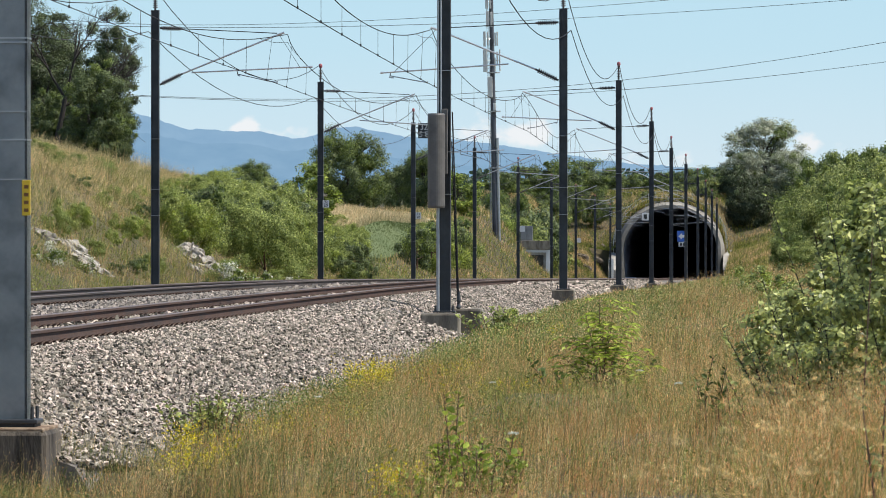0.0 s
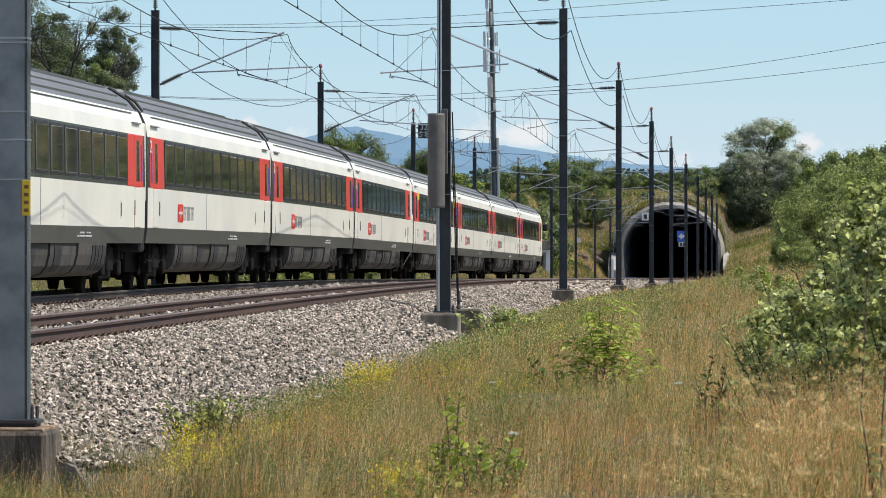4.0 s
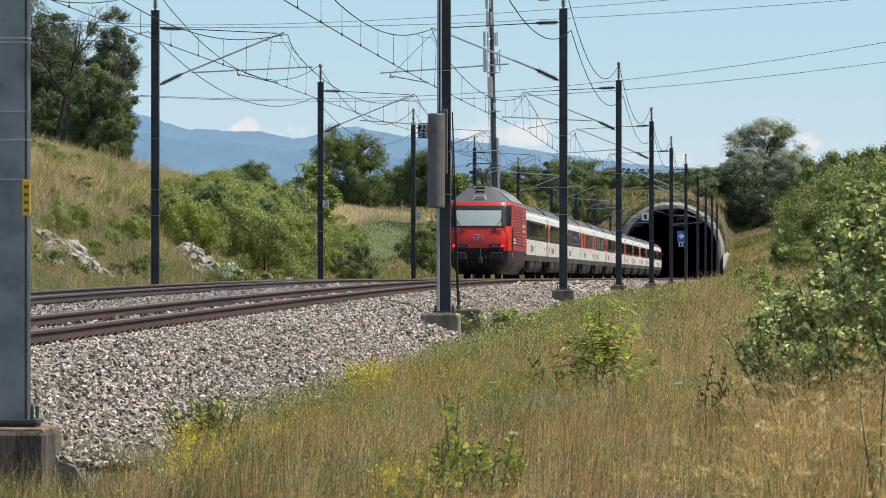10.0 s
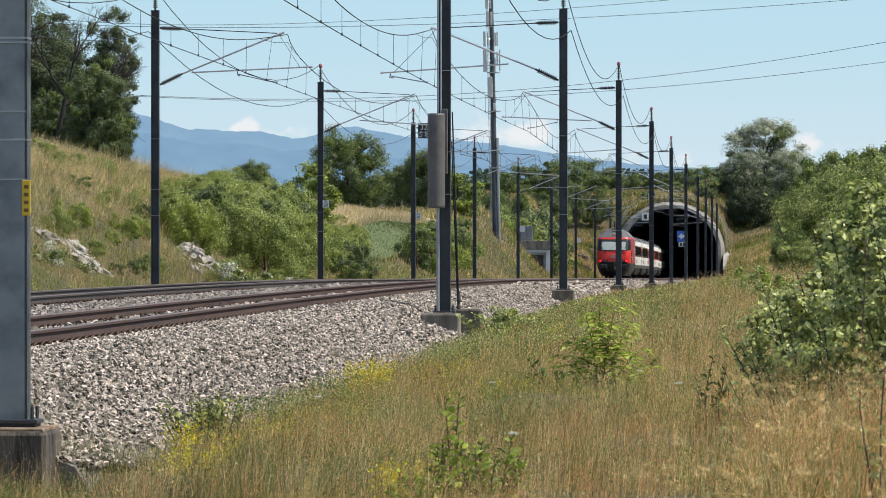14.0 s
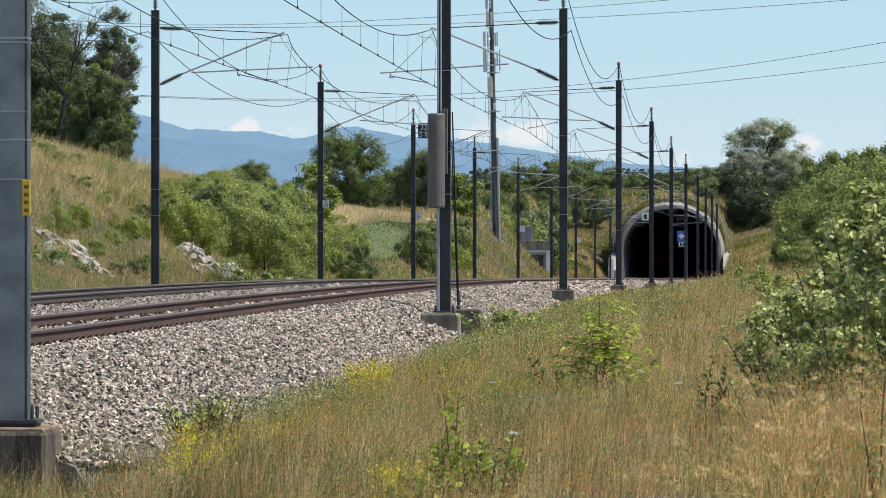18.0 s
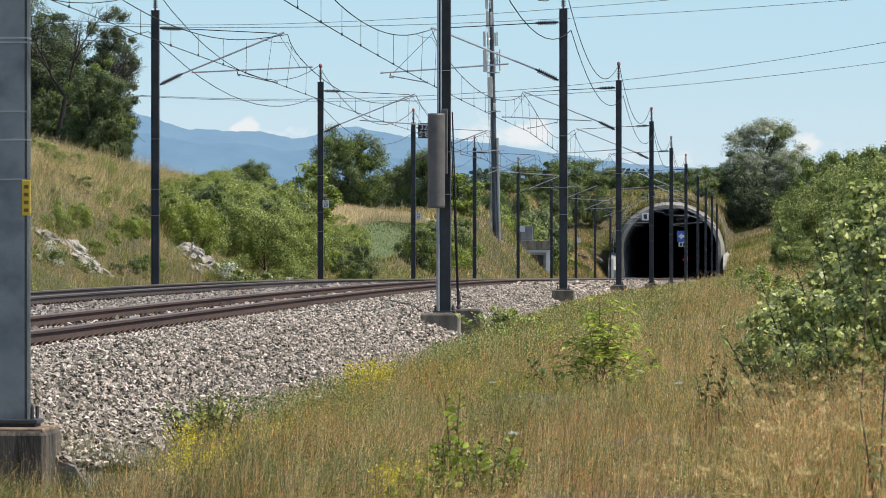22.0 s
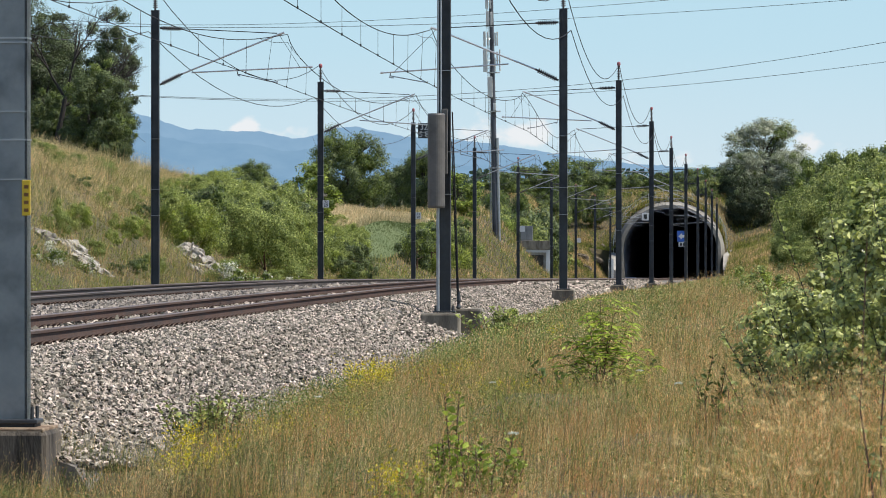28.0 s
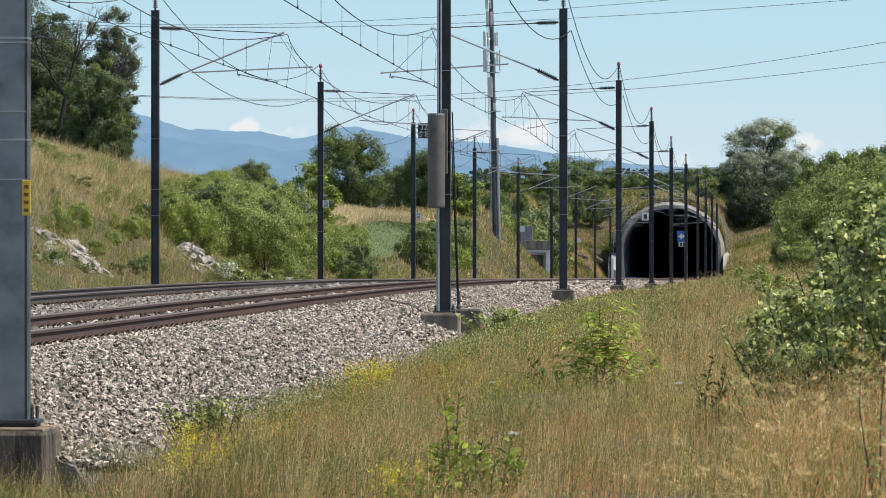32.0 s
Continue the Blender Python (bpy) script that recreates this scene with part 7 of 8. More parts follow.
    v, f, tip = blades(x, y, (.30 + .32 * rs.rand(n)) * np.interp(col, [1120, 1200, 1370], [.6, 1, .9]), np.full(n, .0026), .3, rs, z)
    for k, name in enumerate(("grass_pale", "grass_dry", "grass_red")):
        lists[name].append((v.reshape(n, 18)[k::3].reshape(-1, 3), np.arange(len(range(k, n, 3)) * 6).reshape(-1, 6)[:, [0, 1, 2, 3, 3, 2, 4, 5]].reshape(-1, 4)))
        for r in range(3):
            c = tip[k::3] + rs.normal(0, .012, tip[k::3].shape) - np.array([0, 0, .025 * r])
            lists[name].append(heads(c, np.full(len(c), .018), np.full(len(c), .004), rs))
    # withered dark stalks and reddish panicles at the corner by the near mast
    n = 2400
    y = rs.uniform(27.5, 37, n)
    col = 150 + 300 * rs.rand(n)
    x = (col - 784) / FPX * y
    z = ground_z(x - xc(y), y)
    v, f, tip = blades(x, y, .18 + .22 * rs.rand(n), np.full(n, .0030), .35, rs, z)
    lists["grass_dark"].append((v, f))
    lists["grass_red"].append(heads(tip[::3] + rs.normal(0, .01, tip[::3].shape), np.full(len(tip[::3]), .012), np.full(len(tip[::3]), .005), rs))
    # tall dry stalks standing before and among the broad-leaved shrubs
    n = 2600
    y = rs.uniform(28, 36.5, n)
    col = 1310 + 320 * rs.rand(n)
    x = (col - 784) / FPX * y
    z = ground_z(x - xc(y), y)
    v, f, tip = blades(x, y, (.34 + .46 * rs.rand(n) ** 1.3) * np.interp(col, [1310, 1400], [.7, 1]), np.full(n, .0026), .3, rs, z)
    for k, name in enumerate(("grass_pale", "grass_dry", "grass_red")):
        lists[name].append((v.reshape(n, 18)[k::3].reshape(-1, 3), np.arange(len(range(k, n, 3)) * 6).reshape(-1, 6)[:, [0, 1, 2, 3, 3, 2, 4, 5]].reshape(-1, 4)))
        for r in range(3):
            c = tip[k::3] + rs.normal(0, .010, tip[k::3].shape) - np.array([0, 0, .022 * r])
            lists[name].append(heads(c, np.full(len(c), .017), np.full(len(c), .004), rs))
    # tussocks that stand out from the sward
    for n, m, u0, u1, w, hh in ((760, 62, 27, 62, .0030, .40), (560, 40, 58, 130, .0058, .44)):
        x, y, z, o, u = meadow_points(rs, n, u0, u1, 4.1, 1.3)
        pick = rs.rand(n) + .05 * (o - 6.0)
        for k, name in enumerate(("grass_deep", "grass_green", "grass_red", "grass_pale")):
            s = (pick >= (-9, .30, .48, .70)[k]) & (pick < (.30, .48, .70, 9)[k])
            c = int(s.sum()) * m
            size = np.repeat(.55 + .7 * rs.rand(int(s.sum())), m)
            bx = np.repeat(x[s], m) + rs.normal(0, .085, c) * size
            by = np.repeat(y[s], m) + rs.normal(0, .085, c) * size
            v, f, tip = blades(bx, by, hh * size * (.6 + .5 * rs.rand(c)), np.full(c, w) * (.7 + .5 * rs.rand(c)) * (1 if k < 2 else .62), (.5, .42, .2, .26)[k], rs, np.repeat(z[s], m))
            if k == 0:
                deep.append((v, f))
            else:
                lists[name].append((v, f))
            if k > 1:
                for r in range(1):
                    c3 = tip + rs.normal(0, 1, (len(tip), 3)) * np.array([.012, .012, .02]) - np.array([0, 0, .02 * r])
                    lists[name].append(heads(c3, w * (2.2 + 2.5 * rs.rand(len(tip))), np.full(len(tip), w * 1.2), rs))
    stuff("deep_grass", "dark green tussocks in the meadow", "grass", deep, "grass_deep")
    # feathery plumes close to the lens
    n = 130
    y = rs.uniform(10, 18, n)
    col = 1230 + 380 * rs.rand(n) ** .8
    x = (col - 784) / FPX * y
    z = ground_z(x - xc(y), y)
    top = .86 - (np.interp(col, [1230, 1568], [760, 560]) + 190 * rs.rand(n) - 441) / FPX * y
    v, f, tip = blades(x, y, top - z, np.full(n, .0016), .3, rs, z)
    lists["grass_pale"].append((v, f))
    droop = np.stack([rs.normal(.5, .5, n), rs.normal(0, .4, n), -.35 * rs.rand(n)], 1) * .07
    for q in range(26):
        t = q / 25.0
        c = tip + droop * (t - .35) + rs.normal(0, 1, (n, 3)) * np.array([.008, .008, .007]) + np.array([0, 0, .02]) * (t - .5) ** 2
        lists["grass_pale" if q % 3 else "grass_dry"].append(leaf_arrays(c, .010 + .008 * rs.rand(n), np.full(n, .0035), rs, .1))
    herbs, herbs2 = [], []
    for n, u0, u1, ln in ((70000, 24, 62, .020), (56000, 58, 125, .032), (18000, 120, 260, .065)):
        x, y, z, o, u = meadow_points(rs, n, u0, u1)
        p = patch_noise(x, y, .3, 3.0) + .6 * patch_noise(x, y, 1.1, 8.0)
        k = rs.rand(n) < np.clip(.42 - 1.4 * p + .5 * sm((5.4 - o) / 1.4) * (u > 45), .05, 1)
        x, y, z, n = x[k], y[k], z[k], int(k.sum())
        hh = (.05 + .24 * rs.rand(n) ** 1.5) * np.where(u[k] < 37.2, 1.0, sm((o[k] - 3.4) / .9))
        L = ln * (.5 + .9 * rs.rand(n))
        v, f = leaf_arrays(np.stack([x, y, z + hh], 1), L, L * (.35 + .3 * rs.rand(n)), rs, .3)
        q = len(f) * 2 // 3
        herbs.append((v[:q * 4], f[:q]))
        herbs2.append((v[q * 4:], f[q:] - q * 4))
    # cushions of broad-leaved herbs
    for n, m, u0, u1, ln in ((300, 70, 27, 62, .022), (260, 46, 58, 130, .036)):
        x, y, z, o, u = meadow_points(rs, n, u0, u1, 4.0, 1.3)
        r = np.repeat(.08 + .12 * rs.rand(n), m)
        c = rs.normal(size=(n * m, 3))
        c /= np.linalg.norm(c, axis=1)[:, None]
        c[:, 2] = np.abs(c[:, 2])
        pts = np.stack([np.repeat(x, m), np.repeat(y, m), np.repeat(z, m)], 1) + c * r[:, None] * (.5 + .6 * rs.rand(n * m))[:, None] * np.array([1, 1, 1.3])
        L = ln * (.6 + .8 * rs.rand(n * m))
        cut = n * m // 2
        va, fa = leaf_arrays(pts, L, L * .5, rs, .3, out=c)
        herbs.append((va[:cut * 4], fa[:cut]))
        herbs2.append((va[cut * 4:], fa[cut:] - cut * 4))
    # a belt of darker herbs with pale seed heads along the foot of the ballast
    n = 46000
    u = 44 + 110 * rs.rand(n) ** 1.5
    o = 3.98 + np.abs(rs.normal(0, .55, n) * np.where((u > 58) & (u < 115), 2.5, 1.0)) * np.where(patch_noise(u, u * 0, .25, 2.0) > -.1, 1.2, .6)
    x, y, z = xc(u) + o, u - o * .057, ground_z(o, u)
    L = .00042 * u * (.6 + .8 * rs.rand(n))
    herbs.append(leaf_arrays(np.stack([x, y, z + .04 + .30 * rs.rand(n) ** 1.4], 1), L, L * .45, rs, .3))
    k = rs.rand(n) < .06
    q = int(k.sum())
    v, f, tip = blades(x[k], y[k], .22 + .22 * rs.rand(q), .00006 * u[k], .3, rs, z[k], True)
    lists["grass_green"].append((v, f))
    lists["grass_pale"].append(heads(tip, .0004 * u[k], .00014 * u[k], rs))
    # dull grey-green herbs with pale heads over the brow of the bank
    n = 42000
    u = 66 + 110 * rs.rand(n) ** 1.2
    o = 3.98 + np.abs(rs.normal(0, 1.5, n))
    x, y, z = xc(u) + o, u - o * .057, ground_z(o, u)
    k = patch_noise(x, y, .5, 6.0) > -.12 - .2 * sm((5.0 - o) / 1.0)
    x, y, z, u, n = x[k], y[k], z[k], u[k], int(k.sum())
    L = .00042 * u * (.6 + .8 * rs.rand(n))
    v, f = leaf_arrays(np.stack([x, y, z + .03 + .26 * rs.rand(n) ** 1.2], 1), L, L * .42, rs, .3)
    stuff("edge_herbs", "dull grey-green herbs on the brow of the bank", "herbs", [(v, f)], "leaf_hedge")
    k = rs.rand(n) < .04
    q = int(k.sum())
    v, f, tip = blades(x[k], y[k], .2 + .2 * rs.rand(q), .00006 * u[k], .3, rs, z[k], True)
    lists["grass_green"].append((v, f))
    lists["grass_pale"].append(heads(tip, .0003 * u[k], .00014 * u[k], rs))
    stuff("meadow_herbs", "low green herbs between the grasses", "herbs", herbs, "leaf_mid")
    stuff("meadow_herbs", "low olive herbs between the grasses", "herbs", herbs2, "leaf_olive")
    stuff("green_grass", "green undergrowth of the trackside meadow", "grass", lists["grass_green"], "grass_green")
    stuff("dry_grass", "dry straw-coloured seeding grass of the meadow", "grass", lists["grass_dry"], "grass_dry")
    stuff("red_grass", "reddish dry stalks in the meadow", "grass", lists["grass_red"], "grass_red")
    stuff("dark_grass", "dark withered stalks in the meadow", "grass", lists["grass_dark"], "grass_dark")
    stuff("pale_grass", "pale bleached stalks with seed heads", "grass", lists["grass_pale"], "grass_pale")


build_meadow()


def build_bank_grass():
    """Coarse tufts on the far cutting and the hill."""
    rs = np.random.RandomState(90)
    lists = {k: [] for k in ("grass_green", "grass_dry", "grass_pale")}
    for n, u0, u1, o0, o1, w, hh in ((170000, 120, 300, -24, -8.6, .0085, .30), (40000, 300, 470, -30, -8.6, .035, .4), (20000, 470, 640, -24, -8.6, .05, .5), (16000, 470, 680, 4.2, 18, .05, .5), (34000, 552, 628, 3.9, 13, .045, .45), (42000, 560, 630, -24, -8.6, .035, .4), (14000, 585, 615, -16, -8.6, .035, .35), (30000, 612, 680, -14, 9, .045, .5), (36000, 150, 430, 9, 27, .06, .6)):
        u = rs.uniform(u0, u1, n)
        o = rs.uniform(o0, o1, n)
        ok = ~((u > 300) & (u < 386) & (o < -13.5))
        u, o, n = u[ok], o[ok], int(ok.sum())
        x, y, z = xc(u) + o, u - o * .057, ground_z(o, u)
        p = patch_noise(x, y, .12, 2.0) + .6 * patch_noise(x, y, .5, 9.0)
        top = sm((-o - 12) / 8)
        dry = np.clip(.40 + 2.3 * p + .45 * top, .06, .94)
        kind = np.where(rs.rand(n) < dry, np.where(rs.rand(n) < .22, 2, 1), 0)
        for k, name in enumerate(("grass_green", "grass_dry", "grass_pale")):
            s = kind == k
            m = s.sum()
            v, f, tip = blades(x[s], y[s], hh * (.5 + .9 * rs.rand(m)) * (1 + .5 * top[s] * (k > 0)), np.full(m, w) * (.6 + .8 * rs.rand(m)), .3, rs, z[s], True)
            lists[name].append((v, f))
    # tussocks of tall dry and green grass on the near part of the slope
    n, m = 380, 26
    u, o = rs.uniform(145, 262, n), rs.uniform(-21, -9.2, n)
    x, y, z = xc(u) + o, u - o * .057, ground_z(o, u)
    pick = rs.rand(n) - .35 * sm((-o - 11) / 8)
    for k, name in enumerate(("grass_pale", "grass_dry", "grass_green")):
        s = (pick >= (-9, .12, .42)[k]) & (pick < (.12, .42, 9)[k])
        c = int(s.sum()) * m
        size = np.repeat(.5 + .8 * rs.rand(int(s.sum())), m)
        v, f, tip = blades(np.repeat(x[s], m) + rs.normal(0, .16, c) * size, np.repeat(y[s], m) + rs.normal(0, .16, c) * size, .75 * size * (.6 + .5 * rs.rand(c)), np.full(c, .010), .5, rs, np.repeat(z[s], m), True)
        lists[name].append((v, f))
    # tall bleached grass along the crest
    n, m = 420, 34
    u, o = rs.uniform(170, 250, n), rs.uniform(-21.5, -15.0, n)
    x, y, z = xc(u) + o, u - o * .057, ground_z(o, u)
    size = np.repeat(.6 + .7 * rs.rand(n), m)
    v, f, tip = blades(np.repeat(x, m) + rs.normal(0, .22, n * m) * size, np.repeat(y, m) + rs.normal(0, .22, n * m) * size, .8 * size * (.55 + .5 * rs.rand(n * m)), np.full(n * m, .010), .35, rs, np.repeat(z, m), True)
    lists["grass_pale"].append((v, f))
    # the face round the portal ring
    n = 5000
    ang = rs.uniform(.12, math.pi - .12, n)
    t = rs.rand(n)
    ox = np.cos(ang) * (6.25 + t * .15)
    oz = np.sin(ang) * 5.75 + 3.1 + t * .6
    uu = np.full(len(ox), PORTAL + .6) + t * 1.1
    z = zr(uu) + oz
    for k, name in enumerate(("grass_green", "grass_dry", "grass_green")):
        q = np.arange(len(ox)) % 3 == k
        v, f, tip = blades(xc(uu[q]) + MID + ox[q], uu[q] - .15 - (MID + ox[q]) * .057, .2 + .3 * rs.rand(q.sum()), np.full(q.sum(), .04), .5, rs, z[q])
        lists[name].append((v, f))
    herbs = []
    for n, u0, u1, o0, ln in ((130000, 120, 300, -22, .06), (15000, 300, 600, -15, .12)):
        u, o = rs.uniform(u0, u1, n), rs.uniform(o0, -8.7, n)
        x, y, z = xc(u) + o, u - o * .057, ground_z(o, u)
        p = patch_noise(x, y, .16, 4.0) + .6 * patch_noise(x, y, .6, 8.0)
        k = (rs.rand(n) < np.clip(.5 - 1.3 * p, .05, 1)) & ~((u > 298) & (u < 388) & (o < -13.4))
        n = int(k.sum())
        L = ln * (.5 + .9 * rs.rand(n))
        herbs.append(leaf_arrays(np.stack([x[k], y[k], z[k] + .04 + .35 * rs.rand(n) ** 2], 1), L, L * .5, rs, .3))
    stuff("bank_herbs", "green herbs and low brambles on the slope", "herbs", herbs, "leaf_olive")
    stuff("bank_grass_green", "green grass and herbs on the cutting slope", "grass", lists["grass_green"], "grass_green")
    stuff("bank_grass_dry", "dry yellow grass on the cutting slope", "grass", lists["grass_dry"], "bank_dry")
    stuff("bank_grass_pale", "bleached tall grass on the cutting slope", "grass", lists["grass_pale"], "bank_pale")


build_bank_grass()


def build_flowers():
    rs = np.random.RandomState(101)
    for name, cx, cy, wpx, y, n, h in (("yellow_flowers", 645, 690, 46, 53.0, 120, .42), ("yellow_flowers", 352, 840, 70, 35.6, 70, .34), ("yellow_flowers", 700, 860, 50, 30.0, 40, .26), ("yellow_flowers", 975, 590, 18, 80, 26, .3), ("yellow_flowers", 800, 690, 45, 58, 40, .28), ("yellow_flowers", 318, 820, 28, 40.5, 30, .24), ("yellow_flowers", 880, 700, 150, 50, 46, .26), ("yellow_flowers", 560, 760, 120, 45, 30, .22), ("yellow_flowers", 480, 800, 60, 41, 24, .24)):
        x0 = (cx - 784) / FPX * y
        th = thing(name, "clump of yellow-flowering bedstraw in the grass", "flowers", pose(x0, y, 0), group="yellow flower clumps")
        xs = rs.normal(0, wpx / FPX * y * .55, n)
        ys = rs.normal(0, .25, n)
        zs = np.array([ground_at(x0 + a, y + b) for a, b in zip(xs, ys)])
        v, f, tip = blades(xs, ys, h * (.6 + .6 * rs.rand(n)), np.full(n, .006), .15, rs, zs)
        part("stem", fast_mesh("stem", v, f, M["grass_green"]), None, th)["kind"] = "stuff"
        m = 11
        c = np.repeat(tip, m, 0) + rs.normal(0, 1, (n * m, 3)) * np.array([.02, .02, .045]) - np.array([0, 0, .04])
        v, f = leaf_arrays(c, np.full(n * m, .018), np.full(n * m, .016), rs)
        part("blossom", fast_mesh("blossom", v, f, M["flower"]), None, th, "small bright yellow blossoms")["kind"] = "stuff"


build_flowers()


def build_umbels():
    """Single white umbels on thin stalks."""
    rs = np.random.RandomState(103)
    for px, y, h in ((902, 31.0, .36), (1128, 47.0, .34), (868, 47.0, .30), (1196, 40.0, .38), (560, 44.0, .32)):
        x = (px - 784) / FPX * y
        th = thing("wild_carrot", "single white umbel on a thin green stalk", "flower", pose(x, y, ground_at(x, y)), group="white umbels")
        part("stem", Geo().tube([(0, 0, -.03), (.01, 0, h * .6), (.02, 0, h)], .0025, 5, .0018), M["grass_green"], th)
        n = 90
        a, r = rs.uniform(0, 6.283, n), .032 * np.sqrt(rs.rand(n))
        c = np.stack([.02 + r * np.cos(a), r * np.sin(a), h + .02 - 9 * r * r + rs.normal(0, .002, n)], 1)
        v, f = leaf_arrays(c, np.full(n, .009), np.full(n, .008), rs, .6)
        part("umbel", fast_mesh("umbel", v, f, M["blossom_white"]), None, th, "flat head of tiny white blossoms")["kind"] = "stuff"
        for k in range(7):
            q = k * .9
            part("ray", Geo().tube([(.02, 0, h - .012), (.02 + .026 * math.cos(q), .026 * math.sin(q), h + .012)], .0012, 4), M["grass_green"], th)


build_umbels()


def build_rocks():
    rs = np.random.RandomState(7)

    def rock(px, py, y, size, label):
        # the line of sight meets the slope
        for yy in np.arange(120, 640, .5):
            p = ray(px, py, yy)
            if ground_at(p.x, p.y) >= p.z:
                break
        me = bpy.data.meshes.new("rock")
        bm = bmesh.new()
        bmesh.ops.create_icosphere(bm, subdivisions=4, radius=1)
        for v in bm.verts:
            c = v.co.copy()
            k = 1 + .35 * noise.noise(c * 1.3 + Vector((px, py, 0))) + .22 * noise.noise(c * 3.1 + Vector((px, 0, 5)))
            k += .16 * noise.noise(c * 7.0 + Vector((0, py, 3))) + .10 * noise.noise(c * 15.0 + Vector((px, py, 9)))
            q = Vector((round(c.x * 2.2) / 2.2, round(c.y * 2.2) / 2.2, round(c.z * 2.2) / 2.2))
            v.co = (c * .55 + q * .45) * k
            v.co = Vector((v.co.x * size[0], v.co.y * size[1], v.co.z * size[2]))
        bm.to_mesh(me)
        bm.free()
        me.materials.append(M["rock_brown" if "brown" in label else "rock"])
        ob = new("rock_outcrop", me)
        ob.matrix_basis = pose(p.x, p.y, p.z - .1, 0, 25 + rs.uniform(-8, 8), rs.uniform(-20, 20))
        tagged(ob, label, "rock", group="rock outcrops")
    for px, py, s in ((70, 418, (.6, .45, .3)), (95, 428, (.5, .35, .26)), (112, 440, (.4, .35, .35)), (128, 442, (.5, .4, .36)), (138, 460, (.6, .45, .34)), (158, 474, (.45, .35, .26)), (180, 482, (.35, .25, .2)), (85, 440, (.3, .3, .2)), (332, 452, (.55, .45, .6)), (350, 468, (.85, .6, .55)), (374, 486, (.7, .5, .42)), (345, 446, (.35, .3, .26)), (364, 462, (.35, .25, .36)), (340, 478, (.4, .3, .3))):
        rock(px, py, 0, s, "pale grey broken rock showing in the slope")
    for px, py, s in ((1015, 440, (.7, .5, .4)), (1030, 455, (.8, .5, .5)), (1045, 436, (.6, .5, .4)), (1058, 460, (.7, .4, .4)), (1038, 474, (.6, .4, .4)), (1066, 440, (.6, .5, .5))):
        rock(px, py, 0, s, "brown-grey broken rock face beside the portal")


build_rocks()

# green mown field and straw field beyond the slope
for name, label, mat, o0, o1, u0, u1 in (("mown_field", "green mown field beyond the bushes", "meadow", -16.0, -13.5, 300, 386), ("straw_field", "yellow straw field behind the mown field", "straw_field", -70, -16.0, 300, 400)):
    g = Geo()
    g.grid([[G(o + .7 * noise.noise((u * .1, 0, 2)) * (o > o1 - 1), u, .12 if mat == "meadow" else .2) for o in rng(o0, o1, 1.5)] for u in rng(u0, u1, 4)])
    ob = part(name, g, M[mat])
    tagged(ob, label, "field", kind="structure")
rs = np.random.RandomState(61)
uu, oo = rs.uniform(300, 386, 16000), -15.7 - 4 * rs.rand(16000) ** 1.5
v, f, tip = blades(xc(uu) + oo, uu - oo * .057, .22 + .34 * rs.rand(16000), np.full(16000, .022), .2, rs, ground_z(oo, uu) + .1)
uu, oo = rs.uniform(300, 386, 22000), rs.uniform(-15.9, -13.3, 22000)
v2, f2, tip = blades(xc(uu) + oo, uu - oo * .057, .06 + .12 * rs.rand(22000), np.full(22000, .03), .5, rs, ground_z(oo, uu) + .08)
stuff("mown_grass", "short green grass of the mown field", "grass", [(v2, f2)], "meadow_blade")
stuff("straw_edge", "tall pale straw at the edge of the field", "straw", [(v, f)], "straw")

# ---------------------------------------------------------------- ballast stones


def stone_arrays(c, size, rs):
    """Irregular broken stones: eight pulled corners each, open below where they lie in the bed."""
    n = len(c)
    cube = np.array([[-1, -1, -1], [1, -1, -1], [1, 1, -1], [-1, 1, -1], [-1, -1, 1], [1, -1, 1], [1, 1, 1], [-1, 1, 1]], float)
    v = cube[None] * (1 + rs.uniform(-.5, .35, (n, 8, 3)))
    v *= (size[:, None] * rs.uniform(.55, 1.15, (n, 3)) * np.array([1.15, 1.0, .8]))[:, None, :] * .5
    a = rs.uniform(0, 6.283, (n, 3)) * np.array([1, .0, .0]) + rs.normal(0, .45, (n, 3)) * np.array([0, 1, 1])
    ca, sa = np.cos(a), np.sin(a)
    for k, (i, j) in enumerate(((0, 1), (1, 2), (0, 2))):
        vi, vj = v[:, :, i].copy(), v[:, :, j].copy()
        v[:, :, i] = vi * ca[:, k, None] - vj * sa[:, k, None]
        v[:, :, j] = vi * sa[:, k, None] + vj * ca[:, k, None]
    v += c[:, None, :]
    q = np.array([[4, 5, 6, 7], [0, 1, 5, 4], [1, 2, 6, 5], [2, 3, 7, 6], [3, 0, 4, 7]])
    f = (np.arange(n)[:, None, None] * 8 + q[None]).reshape(-1, 4)
    return v.reshape(-1, 3), f


BO, BZ = np.array([b[0] for b in BED[1:-1]]), np.array([b[1] for b in BED[1:-1]])


def bed_point(o, u):
    s = A1 + 2 * A2 * u
    return np.stack([xc(u) + o, u - o * s, zr(u) + np.interp(o, BO, BZ)], 1)


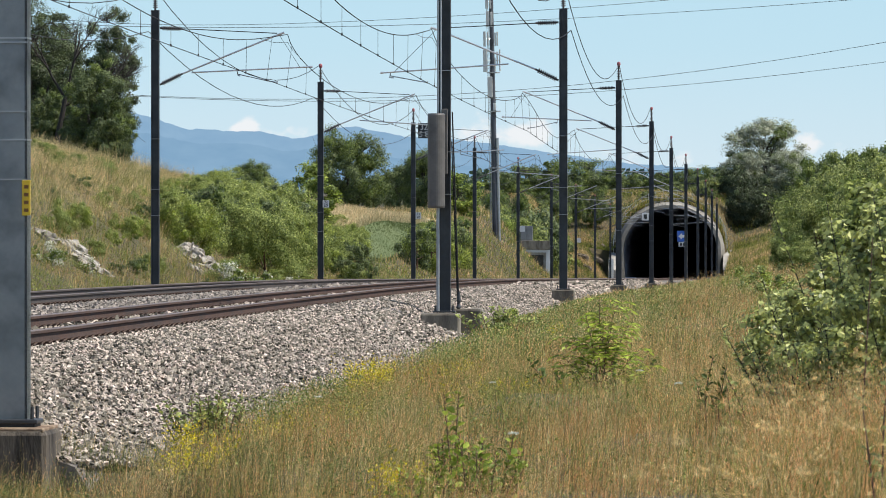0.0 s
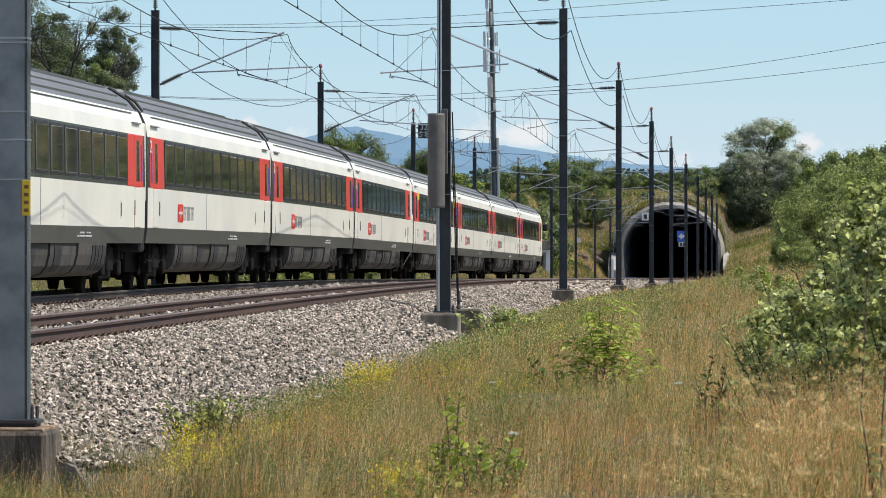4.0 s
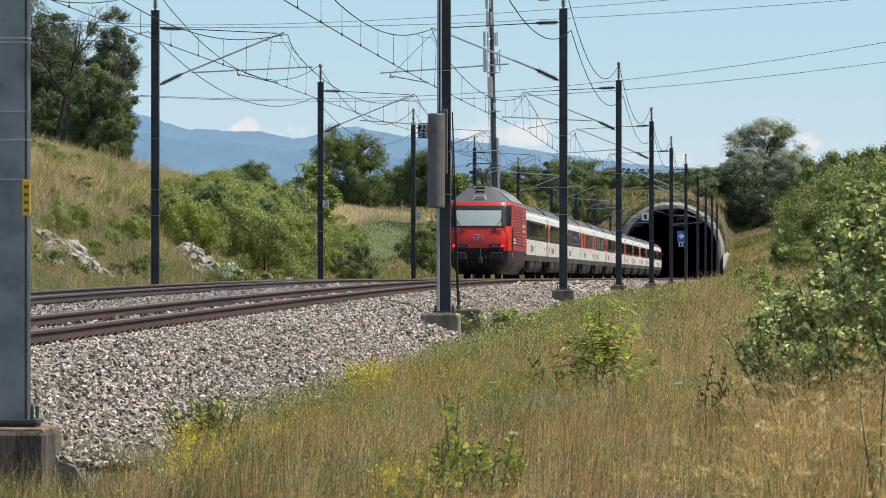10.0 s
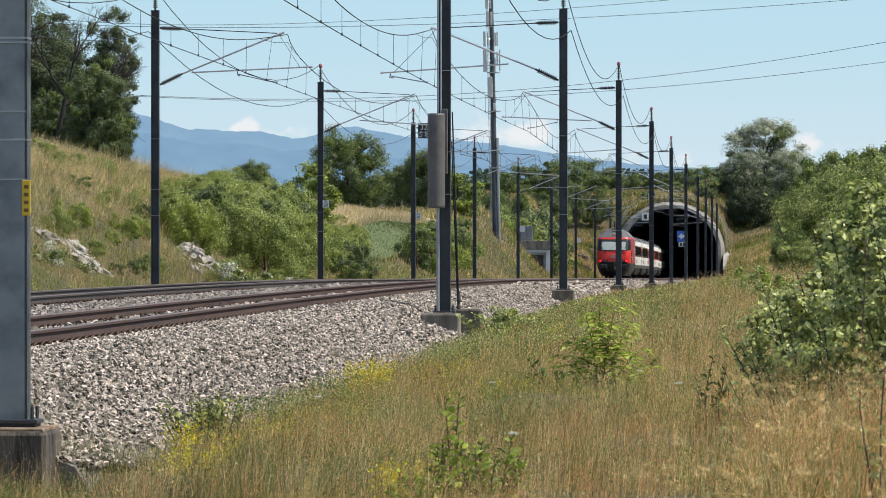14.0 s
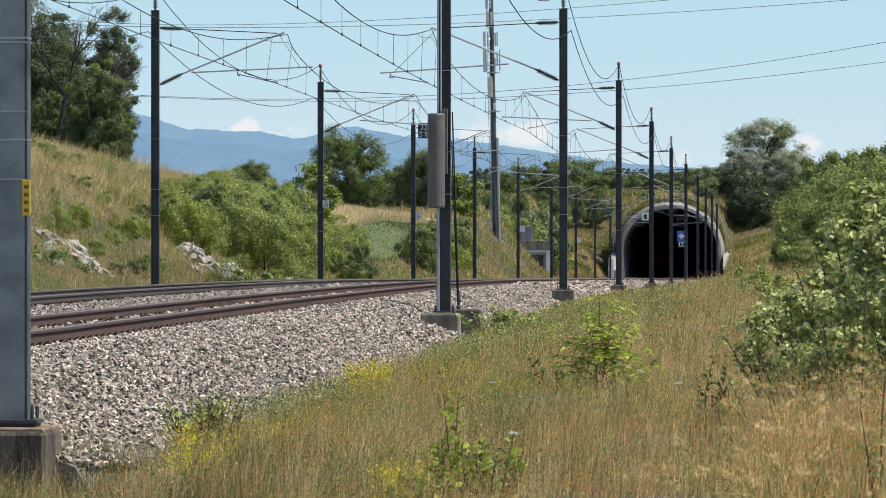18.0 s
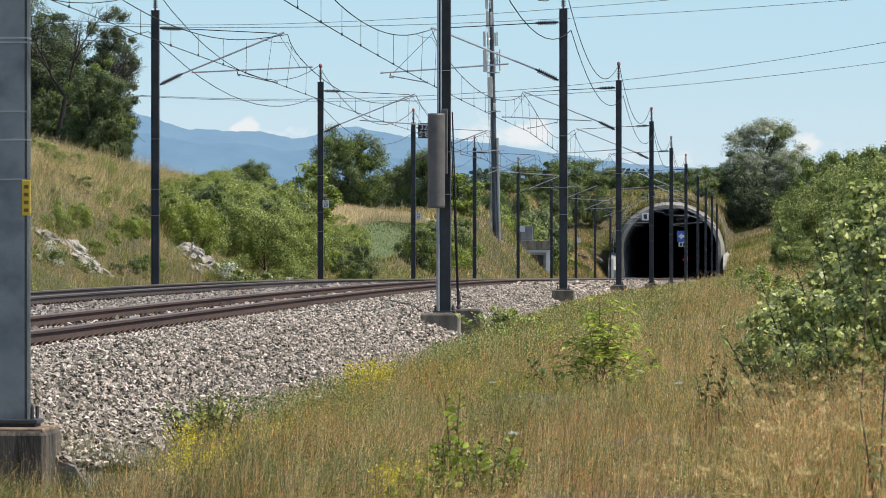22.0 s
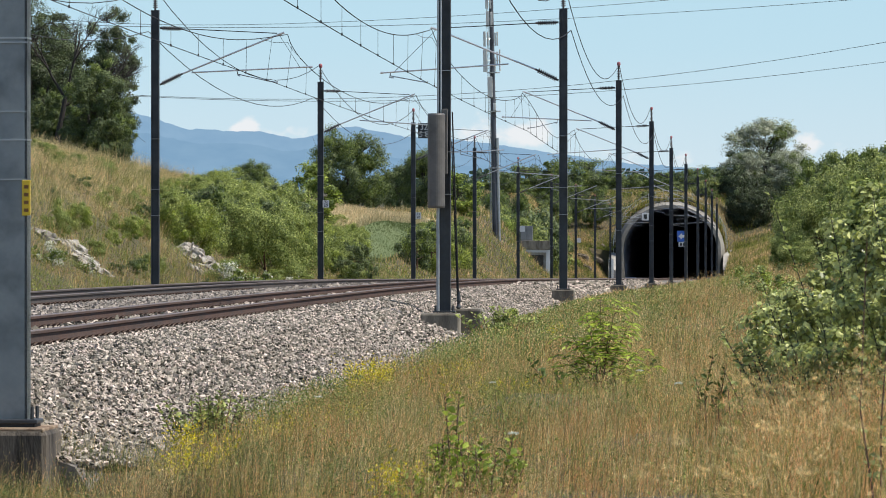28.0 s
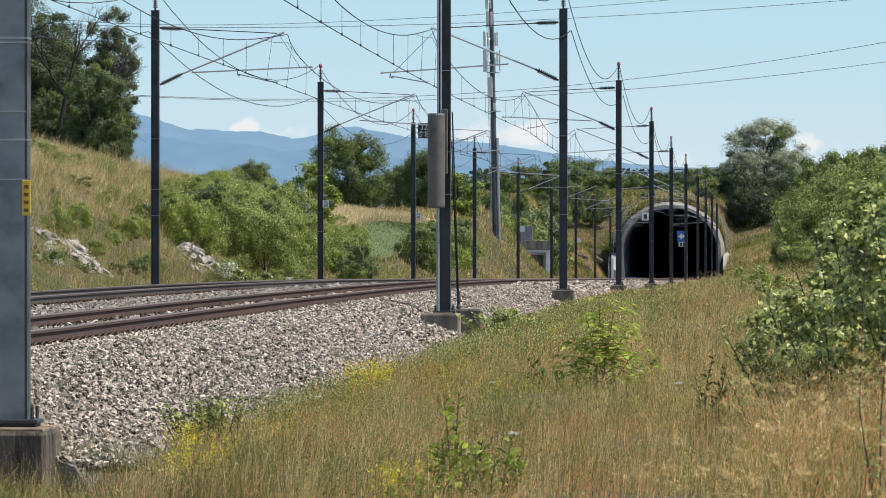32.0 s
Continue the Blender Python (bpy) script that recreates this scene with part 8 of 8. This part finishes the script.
def build_ballast():
    rs = np.random.RandomState(3)
    arr = []
    for n, u0, u1, o0, o1, s0, s1 in ((76000, 38, 78, .95, 3.62, .016, .043), (70000, 76, 170, .95, 3.6, .026, .056), (16000, 160, 330, .95, 3.6, .08, .15), (9000, 45, 130, -.62, .62, .04, .07)):
        u = rs.uniform(u0, u1, n)
        o = rs.uniform(o0, o1, n)
        c = bed_point(o, u)
        c[:, 2] += rs.uniform(-.03, .045, n)
        arr.append(stone_arrays(c, rs.uniform(s0, s1, n), rs))
    # strays on the grass edge
    n = 1500
    u = rs.uniform(38, 120, n)
    o = 3.6 + rs.exponential(.10, n)
    c = bed_point(o, u)
    c[:, 2] = zr(u) - .70
    arr.append(stone_arrays(c, rs.uniform(.03, .06, n), rs))
    st = stuff("ballast_stones", "broken pale grey ballast stones", "ballast", arr, "stone", True)
    arr = []
    for n, u0, u1, o0, o1, s0, s1 in ((17000, 50, 135, -E + .95, -.95, .045, .085), (8000, 55, 135, -E - .62, -E + .62, .05, .08), (5000, 135, 300, -E + .95, -.95, .09, .16), (6000, 55, 260, -E - 3.5, -E - .95, .07, .12)):
        u = rs.uniform(u0, u1, n)
        o = rs.uniform(o0, o1, n)
        c = bed_point(o, u)
        c[:, 2] += rs.uniform(-.012, .018, n)
        arr.append(stone_arrays(c, rs.uniform(s0, s1, n), rs))
    stuff("track_stones", "brownish ballast stones between the tracks", "ballast", arr, "stone_far", True)
    # the nearest stones singly
    shapes = []
    for k in range(12):
        v, f = stone_arrays(np.zeros((1, 3)), np.array([.044]), rs)
        shapes.append(fast_mesh("stone", v, f, M["stone_single"], True))
    for i in range(300):
        u, o = rs.uniform(38.5, 44.5), rs.uniform(2.2, 3.6)
        c = bed_point(np.array([o]), np.array([u]))[0]
        ob = part("stone", shapes[i % 12], None, bed)
        s = rs.uniform(.8, 1.35)
        ob.matrix_basis = pose(c[0], c[1], c[2] + .025, rs.uniform(-25, 25), rs.uniform(-25, 25), rs.uniform(0, 360)) @ Matrix.Scale(s, 4)


gs = part("kerb_strip", sweep([(3.5, -1.1), (3.92, -1.1), (3.92, -.71), (3.5, -.675)], rng(39.2, 339.2, 6)), M["gutter_mud"])
tagged(gs, "muddy strip at the foot of the ballast", "kerb", kind="structure")
M["stone_single"] = material("ballast_stone_single", (0.16, 0.128, 0.088), (0.48, 0.42, 0.33), 9, 0.9, 0, 0.5, 40, rand=0.55)
build_ballast()

# ---------------------------------------------------------------- a passing bird


def build_bird():
    b = thing("bird", "small dark bird in flight", "bird")
    g = Geo()
    g.lathe((-.11, 0, 0), (.10, 0, .01), [(0, .004), (.15, .022), (.45, .035), (.75, .028), (.9, .02), (1, .004)], 8)
    part("body", g, M["black"], b)
    part("tail", Geo().add([(-.10, -.012, 0), (-.10, .012, 0), (-.19, .035, .004), (-.165, 0, .006), (-.19, -.035, .004), (-.10, 0, .012)], [(0, 5, 3, 4), (5, 1, 2, 3)]), M["black"], b)
    wings = []
    for s in (1, -1):
        g = Geo().add([(.05, s * .02, .01), (.06, s * .10, .014), (.02, s * .19, .01), (-.03, s * .15, .006), (-.05, s * .06, .006), (-.05, s * .02, .006), (.0, s * .08, .018)], [(0, 1, 6), (1, 2, 6), (2, 3, 6), (3, 4, 6), (4, 5, 6), (5, 0, 6)])
        wings.append((part("wing", g, M["black"], b), s))
    return b, wings


bird, bird_wings = build_bird()


def key_bird():
    def at(px, py, y, rx=0):
        p = ray(px, py, y)
        return pose(p.x, p.y, p.z, rx, -22, 12)
    d = 152.0
    perch = at(997.0, 150, d)
    rows = [(0.0, perch), (22.1, perch), (22.2, at(999, 148, d)), (22.3, at(1068, 130, d)), (22.4, at(1205, 90, d)), (22.5, at(1293, 64, d)), (22.6, at(1393, 29, d)), (22.7, at(1454, 12, d)), (22.8, at(1546, -3, d)), (23.5, at(2100, -180, d)), (26.0, at(4300, -700, d)), (32.0, at(9000, -1500, d))]
    walk(bird, rows)
    for w, s in bird_wings:
        rw = [(0.0, pose(0, 0, 0, -60 * s)), (22.1, pose(0, 0, 0, -60 * s))]
        for i in range(14):
            rw.append((22.2 + .1 * i, pose(0, 0, 0, s * (40, -30)[i % 2])))
        rw.append((32.0, pose(0, 0, 0, 10 * s)))
        walk(w, rw)


def key_wind():
    """Leafy shrubs near the lens nod in the breeze."""
    rs = np.random.RandomState(12)
    for th in NEAR:
        base = th.matrix_basis.copy()
        tall = "bush" in th.name or "shoot" in th.name
        amp = 1.0 if tall else .5
        p1, p2, f1 = rs.rand() * 6.28, rs.rand() * 6.28, rs.uniform(1.6, 2.4)
        rows = []
        for i in range(65):
            t = i * .5
            a = amp * (math.sin(f1 * t + p1) * .7 + math.sin(f1 * 2.3 * t + p2) * .3) * (.6 + .4 * math.sin(.35 * t + p2))
            rows.append((t, base @ pose(0, 0, 0, a * .4, a, 0)))
        walk(th, rows)


def motions():
    key_train()
    key_bird()
    key_wind()


motions()
